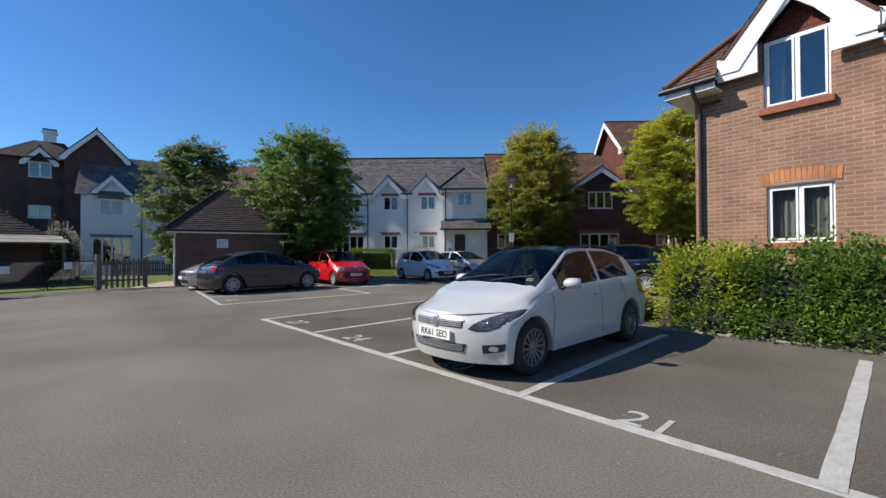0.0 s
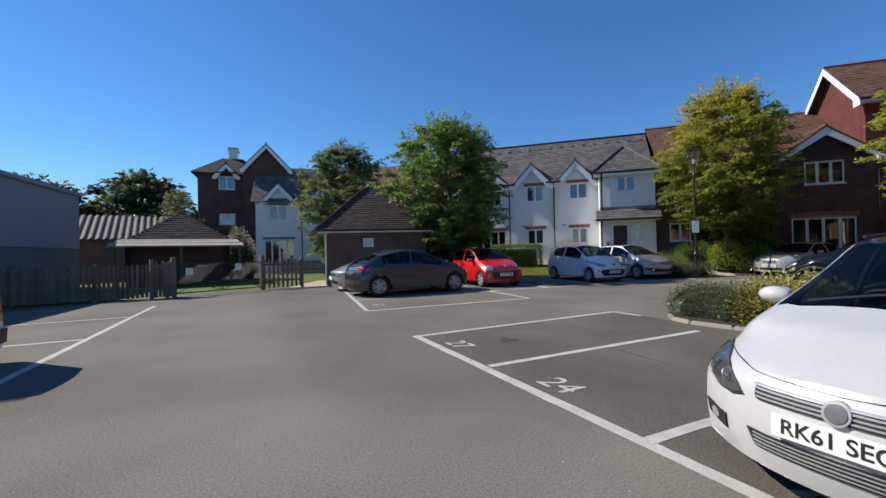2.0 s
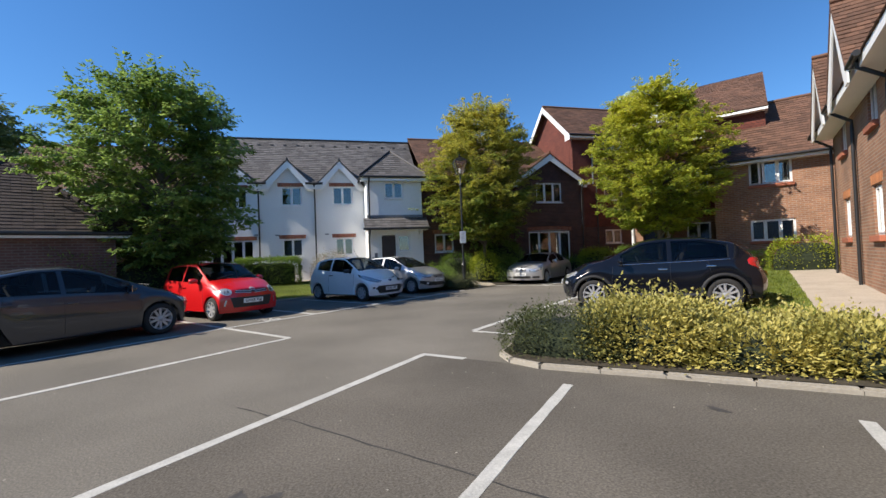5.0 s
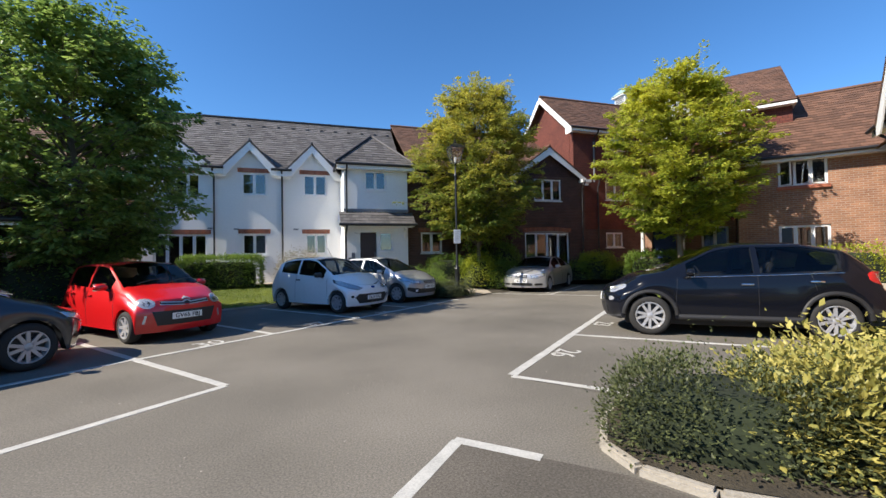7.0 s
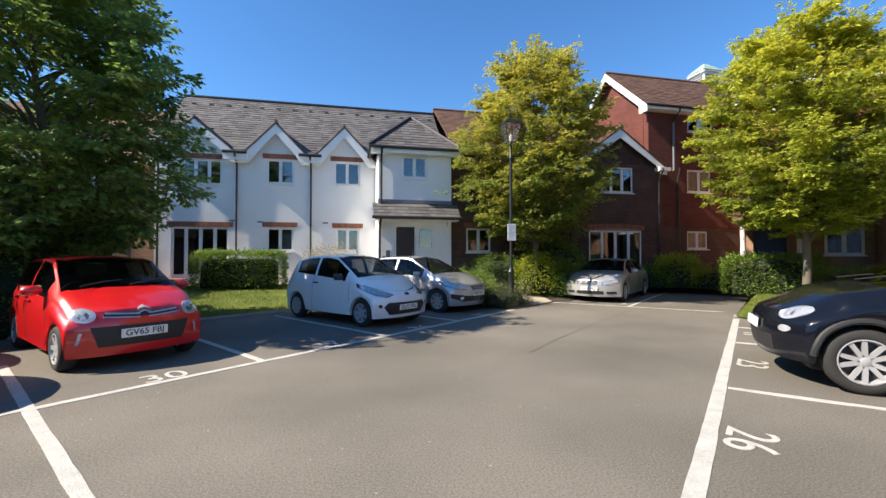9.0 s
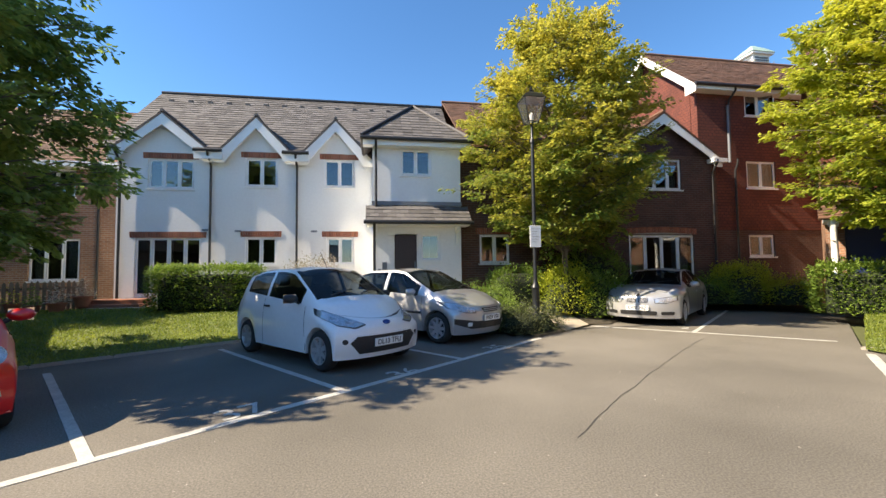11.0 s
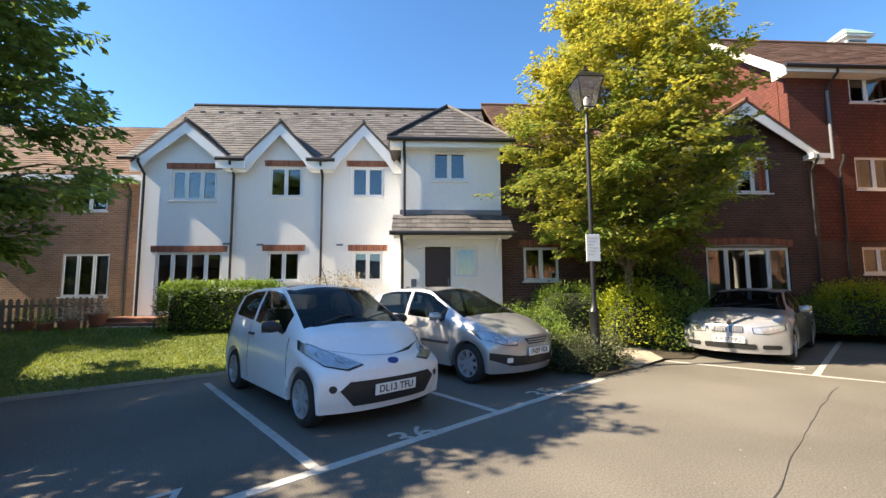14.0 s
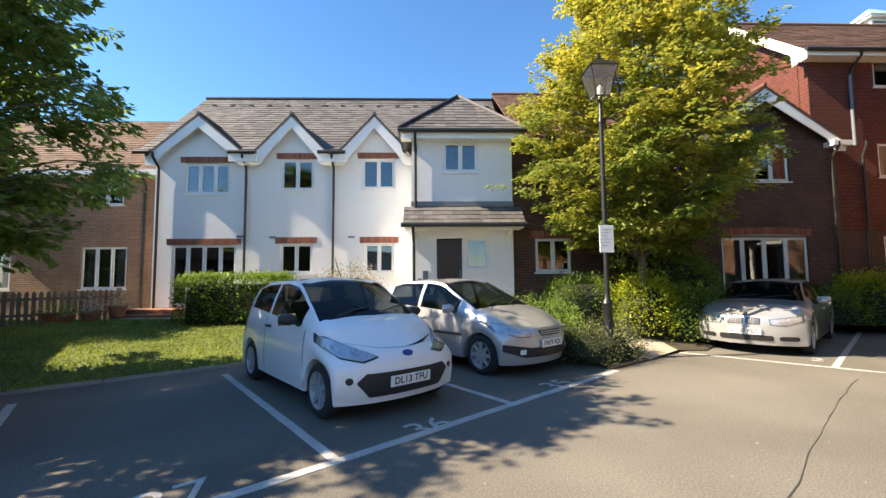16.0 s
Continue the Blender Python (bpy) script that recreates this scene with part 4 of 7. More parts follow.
roof_plane(tall, [(4.4, -0.4, 8.2), (4.4, 7.4, 8.2), (3.2, 7.0, 10.0), (3.2, 2.6, 10.0)], DARK_TILE)
chim = part("chimney", boxes((2.05, 2.75, 2.6, 3.3, 9.6, 10.8), (1.95, 2.85, 2.5, 3.4, 10.7, 10.85)), PAINT_WHITE, tall, "white chimney cupola")
part("cap", boxes((2.0, 2.8, 2.55, 3.35, 10.85, 11.0)), LEAD, chim)
tall2 = thing("house", pose(-23.8, 23.6, 0, 0, 0, 37), "tall dark red brick gabled house", "house")
wall(tall2, 0, 3.6, -0.1, 8.6, BRICK_DARK, [(1.3, 2.2, 6.0, 7.0)])
shell(tall2, 0, 3.6, 8.6, 7, BRICK_DARK)
window(tall2, 1.3, 2.2, 6.0, 7.0)
gable(tall2, 1.8, 1.9, 8.6, 10.6, 7.0, BRICK_DARK, DARK_TILE)

# ground, road, markings
def sheet(name, pts, z, mat, kind="structure", thick=0.0, zs=None):
    bm = bmesh.new()
    f = bm.faces.new([bm.verts.new((*p, z if zs is None else zs[i])) for i, p in enumerate(pts)])
    if f.normal.z < 0:
        f.normal_flip()
    bm.normal_update()
    if f.normal.z < 0:
        f.normal_flip()
    bmesh.ops.triangulate(bm, faces=bm.faces)
    return tagged(part(name, bm, mat), kind=kind)


bm = bmesh.new()
bmesh.ops.create_grid(bm, x_segments=8, y_segments=8, size=2500)
bmesh.ops.translate(bm, verts=bm.verts, vec=(0, 0, -0.06))
tagged(part("ground", bm, FIELD), kind="structure")
sheet("road", [(-12.2, 2.8), (-4, -9), (3, -16), (14, -8), (9.9, -1.1), (7.4, 1.3), (6.9, 2.9), (4.3, 5.0), (9.6, 5.4), (15.5, 10.2), (11.8, 13.9), (17.2, 18.2), (13.2, 21.4), (9.0, 17.7), (7.6, 16.7), (3.6, 19.3), (-3.4, 14.3), (-7.4, 11.4), (-9.1, 10.9), (-11.3, 7.0)], 0.0, ASPHALT)


LAID = itertools.count()


def stripe(a, b, w=0.1, name="road_marking"):
    top = 0.003 + 0.0006 * (next(LAID) % 7)
    a, b = Vector(a), Vector(b)
    d = (b - a).normalized()
    n = Vector((-d.y, d.x)) * w / 2
    bm, steps = bmesh.new(), max(2, int((b - a).length / 0.25))
    rnd = random.Random(int(1000 * abs(a.x + a.y)))
    rows = []
    for i in range(steps + 1):
        p = a + (b - a) * i / steps
        rows.append([bm.verts.new((*(p + s * n * (1 + rnd.uniform(-0.08, 0.08))), z)) for s, z in ((1, 0.0), (1, top), (-1, top), (-1, 0.0))])
    for r, s in zip(rows, rows[1:]):
        for k in range(3):
            bm.faces.new((r[k], s[k], s[k + 1], r[k + 1]))
    bmesh.ops.recalc_face_normals(bm, faces=bm.faces)
    return tagged(part(name, bm, PAINT_LINE), "worn white painted bay line on asphalt", "road marking", "bay lines")


A = [Vector(p) for p in ((-0.06, 2.62), (1.41, 1.21), (2.84, -0.36), (4.24, -1.92), (5.72, -3.39))]
stripe(A[0] + Vector((-0.04, 0.04)), (7.5, -5.2), 0.11)
stripe(A[0], (3.04, 5.86))
stripe((3.02, 5.89), (3.5, 5.4))
stripe(A[1], (4.15, 3.95))
stripe(A[2], (5.69, 2.38))
stripe(A[3], (7.05, 0.92))
stripe(A[4], (8.58, -0.7), 0.12)
# darker surfacing laid in the bays beside the house
sheet("bay_surface", [(-0.06, 2.62), (7.5, -5.2), (9.4, -4.6), (11.3, -2.4), (9.2, -0.42), (7.3, 1.4), (6.95, 2.1), (6.3, 2.75), (5.2, 3.72), (4.6, 4.2), (4.1, 4.62), (3.9, 5.0), (3.5, 5.4), (3.02, 5.89)], 0.0016, ASPHALT_BAY)
# left row
stripe((-2.29, 5.06), (-7.1, 11.4))
stripe((-2.29, 5.06), (1.03, 8.12))
stripe((1.03, 8.12), (-2.0, 11.95))
stripe((-3.75, 6.97), (-0.49, 10.05), 0.09)
stripe((-5.3, 9.0), (-2.1, 12.0), 0.09)
# row by the lawn
stripe((-0.46, 10.03), (6.78, 16.02))
M = [Vector(p) for p in ((1.29, 11.49), (3.11, 12.95), (4.84, 14.38))]
for p in M:
    stripe(p, p + Vector((-2.48, 3.27)), 0.09)
# right row
stripe((4.26, 7.31), (11.2, 13.35), 0.12)
stripe((4.24, 7.27), (5.1, 6.25), 0.09)
stripe((6.48, 9.15), (9.25, 6.5), 0.09)
stripe((8.75, 11.13), (11.5, 8.5), 0.09)
stripe((10.15, 12.35), (12.6, 9.9), 0.08)
# far bay
stripe((8.7, 17.5), (11.95, 14.4), 0.09)
stripe((10.25, 15.95), (14.9, 19.9), 0.09)
# bays along the fence
stripe((-1.0, -3.6), (-8.9, 4.95))
for s in (0.05, 0.3, 0.56, 0.8):
    p = Vector((-1.0, -3.6)).lerp(Vector((-8.9, 4.95)), s)
    stripe(p, p + Vector((-3.1, -2.95)), 0.09)


def bay_number(text, x, y, turn, size=0.42):
    ob = new("bay_number", lettering(text, size, extrude=0.002))
    ob.data.materials.append(PAINT_LINE)
    ob.matrix_basis = pose(x, y, 0.003, 0, 0, turn)
    return tagged(ob, "white painted bay number " + text + " on asphalt", "road marking", "bay numbers")


bay_number("27", 0.75, 2.22, -46, 0.44)
bay_number("24", 2.22, 0.72, -46, 0.44)
bay_number("20", 3.72, -0.82, -46, 0.44)
bay_number("21", 5.16, -2.5, -46, 0.44)
bay_number("30", 0.3, 10.95, 39, 0.5)
bay_number("37", 2.1, 12.45, 39, 0.5)
bay_number("36", 3.85, 13.72, 39, 0.5)
bay_number("35", 5.62, 15.25, 39, 0.5)
bay_number("26", 5.5, 8.05, 219, 0.5)
bay_number("23", 7.7, 9.95, 219, 0.5)
bay_number("11", 9.75, 11.7, 219, 0.45)
bay_number("29", -2.55, 6.15, 131, 0.42)
bay_number("28", -4.1, 8.0, 131, 0.42)
bay_number("2", 10.6, 16.6, -48, 0.4)

# patched and cracked asphalt
def crack(pts, w=0.005):
    bm = bmesh.new()
    rnd = random.Random(7)
    rows = []
    fine = []
    for a, b in zip(pts, pts[1:]):
        for i in range(8):
            fine.append(Vector(a).lerp(Vector(b), i / 8) + Vector((rnd.uniform(-0.014, 0.014), rnd.uniform(-0.014, 0.014))))
    for p, q in zip(fine, fine[1:]):
        d = (q - p).normalized()
        n = Vector((-d.y, d.x)) * w * rnd.uniform(0.5, 1.5)
        rows.append([bm.verts.new((*(p + n), 0.003)), bm.verts.new((*(p - n), 0.003))])
    for r, s in zip(rows, rows[1:]):
        bm.faces.new((r[0], s[0], s[1], r[1]))
    bmesh.ops.recalc_face_normals(bm, faces=bm.faces)
    return tagged(part("asphalt_crack", bm, TAR), "dark tar-filled crack in the asphalt", "crack", kind="structure")


TAR = material("tar", (0.035, 0.033, 0.03), 0.8, vary=0.3)
crack([(5.1, 11.2), (6.1, 12.15), (7.5, 13.35), (8.9, 14.5), (10.2, 15.5)], 0.004)
crack([(0.95, 4.47), (1.47, 3.95), (2.74, 2.53), (3.63, 1.45)], 0.007)
crack([(4.4, 7.0), (5.2, 5.9), (4.9, 5.1)])
STAIN = material("oil_stain", (0.055, 0.05, 0.044), 0.7, vary=0.4, scale=9, fine=60)


def stain(x, y, r, seed):
    rnd = random.Random(seed)
    bm = bmesh.new()
    n = 28
    rim = [bm.verts.new((r * k * 1.3 * math.cos(a), r * k * 0.8 * math.sin(a), 0.0032)) for a, k in ((2 * math.pi * i / n, rnd.uniform(0.6, 1.15)) for i in range(n))]
    c = bm.verts.new((0, 0, 0.0034))
    for i in range(n):
        bm.faces.new((c, rim[i], rim[(i + 1) % n]))
    tagged(part("oil_stain", bm, STAIN, m=pose(x, y, 0, 0, 0, 40 + seed * 30)), "dark ragged oil stain on the asphalt", "stain", kind="structure")


for k, (x, y, r) in enumerate(((1.42, 2.65, 0.13), (1.30, 2.78, 0.07), (4.92, 2.93, 0.07))):
    stain(x, y, r, k)

# loose pale chips on the asphalt
rnd = random.Random(5)
verts, faces = [], []
for k in range(420):
    x, y, r = rnd.uniform(-2.5, 8.0), rnd.uniform(-5.0, 14.0), rnd.uniform(0.004, 0.011)
    if x + y > 12.5 and x > 4.2 and y < 7:
        continue
    base = len(verts)
    verts += [(x + r * math.cos(a) * rnd.uniform(0.6, 1.2), y + r * math.sin(a) * rnd.uniform(0.6, 1.2), 0.0015) for a in (0, 1.3, 2.5, 3.8, 5.0)] + [(x, y, 0.0015 + r * 0.5)]
    faces += [(base + i, base + (i + 1) % 5, base + 5) for i in range(5)]
me = bpy.data.meshes.new("stone_chips")
me.from_pydata(verts, [], faces)
me.materials.append(CONCRETE)
tagged(new("stone_chips", me), "scattered pale stone chips and leaf litter on asphalt", "stone chips", kind="stuff")


def kerb(pts, w=0.11, h=0.06, label="pale concrete kerb edging the bed"):
    """Kerb stones end to end along a line."""
    t = thing("kerb", pose(0, 0, 0), label, "kerb", kind="structure")
    for a, b in zip(pts, pts[1:]):
        a, b = Vector(a), Vector(b)
        n = max(1, round((b - a).length / 0.9))
        for i in range(n):
            p, q = a.lerp(b, i / n), a.lerp(b, (i + 1) / n)
            le = (q - p).length
            bm = boxes((0.004, le - 0.004, -w / 2, w / 2, -0.05, h))
            bmesh.ops.bevel(bm, geom=[e for e in bm.edges if abs(e.verts[0].co.z - h) < 0.001 and abs(e.verts[1].co.z - h) < 0.001], offset=0.02, segments=2, affect="EDGES")
            part("kerb_stone", bm, CONCRETE, t, m=pose(p.x, p.y, 0, 0, 0, math.degrees(math.atan2(q.y - p.y, q.x - p.x))))
    return t


bed_line = [(5.05, 6.2), (4.35, 5.75), (4.02, 5.35), (4.0, 5.0), (4.2, 4.62), (4.7, 4.2), (5.2, 3.8), (6.35, 2.8), (7.0, 2.2)]
kerb(bed_line)
kerb([(7.2, 1.45), (7.9, 0.85), (9.3, -0.42), (11.5, -2.4)], 0.08, 0.05)
kerb([(-3.4, 14.1), (-1.73, 15.2), (0.72, 16.98), (3.4, 18.9)], 0.08, 0.05, "low concrete edging of the lawn")
kerb([(11.5, 13.7), (13.9, 10.6), (15.3, 9.4)], 0.08, 0.05, "low concrete edging of the lawn")


def lawn(name, pts, blades=0, label="mown lawn with fine blades, sloping up to the house"):
    """A mown lawn on gently rising ground: points are x, y, z."""
    bm = bmesh.new()
    bm.faces.new([bm.verts.new(p) for p in pts])
    bmesh.ops.triangulate(bm, faces=bm.faces)
    bm.normal_update()
    for f in bm.faces:
        if f.normal.z < 0:
            f.normal_flip()
    tris = [[v.co.copy() for v in f.verts] for f in bm.faces]
    ob = tagged(part(name, bm, GRASS_SOIL), kind="structure")
    if blades:
        rnd = random.Random(len(pts) + blades)
        areas = [((t[1] - t[0]).cross(t[2] - t[0])).length for t in tris]
        verts, faces = [], []
        for t in rnd.choices(tris, areas, k=blades):
            a, b = rnd.random(), rnd.random()
            if a + b > 1:
                a, b = 1 - a, 1 - b
            p = t[0] + (t[1] - t[0]) * a + (t[2] - t[0]) * b
            an, h = rnd.uniform(0, 6.28), rnd.uniform(0.02, 0.055)
            s = Vector((math.cos(an), math.sin(an), 0)) * 0.012
            lean = Vector((rnd.uniform(-0.03, 0.03), rnd.uniform(-0.03, 0.03), h))
            k = len(verts)
            verts += [p - s, p + s, p + lean]
            faces.append((k, k + 1, k + 2))
        me = bpy.data.meshes.new("grass")
        me.from_pydata(verts, [], faces)
        me.materials.append(GRASS_BLADE)
        g = new("grass", me)
        tagged(g, label, "grass", kind="stuff")
    return ob


LZ = 0.5
lawn("lawn", [(-9.0, 14.6, 0.03), (-3.5, 14.2, 0.03), (-1.7, 15.25, 0.04), (0.72, 17.05, 0.04), (3.3, 18.95, 0.15), (3.3, 20.3, LZ - 0.1), (2.4, 21.0, LZ - 0.05), (-4.5, 21.0, LZ - 0.05), (-12.0, 22.0, 0.4)], 60000)
sheet("path", [(-4.6, 21.0), (2.6, 21.0), (3.3, 20.3), (6.3, 20.3), (6.3, 20.6), (3.4, 22.36), (-4.6, 22.36)], LZ - 0.045, PAVING, zs=[LZ - 0.045] * 7)
lawn("lawn", [(11.4, 13.55, 0.03), (9.9, 6.2, 0.06), (9.3, 5.0, 0.1), (17.0, 11.1, 0.4), (18.3, 12.7, 0.45), (16.0, 16.8, 0.35)], 40000)
sheet("path", [(9.3, 5.0), (8.8, 3.0), (16.8, 9.4), (19.4, 11.6), (18.2, 12.9), (17.0, 11.1)], 0.12, PAVING, zs=[0.105, 0.1, 0.42, 0.48, 0.45, 0.405])
sheet("path", [(7.7, 16.75), (8.75, 17.65), (8.9, 20.2), (6.4, 20.4), (4.0, 20.3), (4.3, 19.7), (7.2, 19.2)], 0.1, PAVING, zs=[0.02, 0.02, 0.3, 0.42, 0.45, 0.45, 0.25])
# planted ground rising between the bays and the houses
bed = material("bed_soil", (0.05, 0.04, 0.025), 0.95, vary=0.4, scale=3, fine=30, bump=0.8)
sheet("bed", [(7.3, 1.6), (9.95, -0.95), (11.5, -2.3), (14.5, -4.1), (8.8, 3.0), (8.4, 3.6)], 0.1, bed, zs=[0.06, 0.04, 0.04, 0.3, 0.3, 0.2])
sheet("bed", [*bed_line, (7.6, 2.8), (9.3, 5.0), (9.6, 5.3), (7.4, 5.4)], 0.07, bed)
sheet("bed", [(3.5, 18.8), (5.2, 17.9), (6.75, 16.1), (7.7, 16.75), (7.2, 19.2), (4.3, 19.7), (3.4, 20.2)], 0.1, bed, zs=[0.08, 0.03, 0.02, 0.03, 0.22, 0.4, 0.4])
sheet("bed", [(8.75, 17.65), (9.3, 17.6), (13.2, 21.3), (17.2, 18.0), (18.3, 20.4), (16.5, 21.9), (6.4, 22.3), (6.4, 20.4), (8.9, 20.2)], 0.1, bed, zs=[0.02, 0.02, 0.05, 0.05, 0.4, 0.5, 0.5, 0.4, 0.3])
# brick steps up to the garden door
steps = thing("steps", pose(-4.9, 21.0, 0.3), "three low brick steps up to the garden door", "steps", kind="structure")
for k in range(3):
    part("step", boxes((0.0, 1.7 - 0.1 * k, 0.3 * k, 1.3, 0.0, 0.12 + 0.12 * k), bevel=0.012), TERRACOTTA, steps)


# plants
def leaves(name, points, size, mat, parent=None, seed=1, aspect=1.7, droop=0.3, label="", loose=1.0):
    """Many single leaves, each a folded blade of two faces, at the given places with outward ways."""
    rnd = random.Random(seed)
    verts, faces = [], []
    for p, out in points:
        s = size * rnd.uniform(0.6, 1.35)
        d = Vector((out[0] + loose * rnd.uniform(-0.9, 0.9), out[1] + loose * rnd.uniform(-0.9, 0.9), out[2] + loose * rnd.uniform(-0.8, 0.5) - droop))
        if d.length < 0.05:
            d = Vector((0, 0, -1))
        d.normalize()
        w = d.cross(Vector((rnd.uniform(-0.5, 0.5), rnd.uniform(-0.5, 0.5), 1)))
        w = (w.normalized() if w.length > 0.05 else Vector((1, 0, 0))) * s / aspect / 2
        up = d.cross(w).normalized() * s * 0.12
        p = Vector(p)
        k = len(verts)
        verts += [p, p + d * s * 0.45 + w + up, p + d * s, p + d * s * 0.45 - w + up]
        faces += [(k, k + 1, k + 2), (k, k + 2, k + 3)]
    me = bpy.data.meshes.new(name)
    me.from_pydata(verts, [], faces)
    me.materials.append(mat)
    ob = new(name, me)
    if parent is not None:
        ob.parent = parent
    if label:
        ob["label"] = label
    return ob


def tree(x, y, z, height, radius, clear, leaf_mat, leaf_size, count, seed, label, trunk_r=0.12, belly=0.75, droop=0.3, shift=(0, 0), shoots=24, limbs_n=120, full=0.6):
    """A tapered trunk, limbs rising to an egg-shaped crown, twigs, and single leaves ranked along flat sprays."""
    rnd = random.Random(seed)
    t = thing("tree", pose(x, y, z), label, "tree")
    top = height * 0.93
    def axis(h):
        k = max(0.0, min(1.0, h / height))
        return Vector((shift[0] * k + 0.10 * math.sin(h * 1.1 + seed), shift[1] * k + 0.10 * math.cos(h * 0.9 + seed), h))
    def girth(h):
        rel = min(max((h - clear) / (height - clear), 0.0), 1.0)
        return radius * max(0.0, math.sin(math.pi * rel ** belly)) ** full
    bm = bmesh.new()
    foot = axis(0.0) * 1.0
    trunk = [axis(top * k / 9) - Vector((foot.x, foot.y, 0)) * (1 - k / 9) for k in range(10)]
    trunk[0].z = -0.1
    tube(bm, trunk, trunk_r, 10, 0.012)
    part("trunk", bm, BARK, t, smooth=True, sharp=80)
    limbs, twigs = bmesh.new(), []
    for i in range(limbs_n):
        rel = 0.03 + 0.93 * ((i + rnd.random()) / limbs_n)
        h = clear + (height - clear) * rel
        az = i * 2.39996 + rnd.uniform(-0.5, 0.5)
        lump = 0.74 + 0.34 * rnd.random() + 0.12 * noise.noise(Vector((math.cos(az) * 1.6, math.sin(az) * 1.6, h * 0.5 + seed)))
        out = Vector((math.cos(az), math.sin(az), 0))
        reach = girth(h) * lump
        end = axis(h) + out * reach
        base = axis(max(clear * 0.75, min(h - 0.45 * reach - 0.1, top * 0.97)))
        mid = base.lerp(end, 0.5) + Vector((0, 0, 0.10 * reach))
        tube(limbs, [base, base.lerp(mid, 0.5) + Vector((0, 0, 0.03 * reach)), mid, mid.lerp(end, 0.5) + Vector((0, 0, 0.04 * reach)), end], max(0.012, trunk_r * 0.33 * (1 - rel * 0.7)), 5, 0.005, caps=False)
        for j in range(11):
            f = 1 - 0.72 * rnd.random() ** 1.4
            p = base.lerp(mid, f * 2) if f < 0.5 else mid.lerp(end, f * 2 - 1)
            way = (out * rnd.uniform(0.1, 1.0) + Vector((rnd.uniform(-1, 1), rnd.uniform(-1, 1), rnd.uniform(-0.35, 0.55)))).normalized()
            q = p + way * radius * rnd.uniform(0.12, 0.30)
            twigs.append((p, q, way))
    for i in range(shoots):
        h = clear + (height - clear) * rnd.uniform(0.55, 0.97)
        az, r = rnd.uniform(0, 6.28), girth(h) * rnd.uniform(0.2, 0.95)
        p = axis(h) + Vector((math.cos(az) * r, math.sin(az) * r, 0))
        way = Vector((math.cos(az) * 0.3 + rnd.uniform(-0.2, 0.2), math.sin(az) * 0.3 + rnd.uniform(-0.2, 0.2), 1)).normalized()
        twigs.append((p, p + way * rnd.uniform(0.35, 0.8), way))
    for p, q, way in twigs:
        tube(limbs, [p, p.lerp(q, 0.5) + Vector((0, 0, 0.02)), q], 0.006, 3, 0.003, caps=False)
    part("branchwork", limbs, BARK, t)
    pts = []
    for i in range(count):
        p, q, way = twigs[rnd.randrange(len(twigs))]
        f = rnd.uniform(0.05, 1.05)
        side = way.cross(Vector((0, 0, 1)))
        side = (side.normalized() if side.length > 0.1 else Vector((1, 0, 0))) * rnd.choice((-1, 1))
        k = rnd.random() * (1.1 - 0.6 * f)
        c = p.lerp(q, f) + (side * 0.9 + way * 0.5) * 0.26 * k + Vector((rnd.gauss(0, 0.025), rnd.gauss(0, 0.025), rnd.gauss(0, 0.03) - 0.05 * k))
        pts.append((c, side * 0.7 + way * 0.6))
    leaves("crown", pts, leaf_size, leaf_mat, t, seed, droop=droop, loose=0.55)
    return t


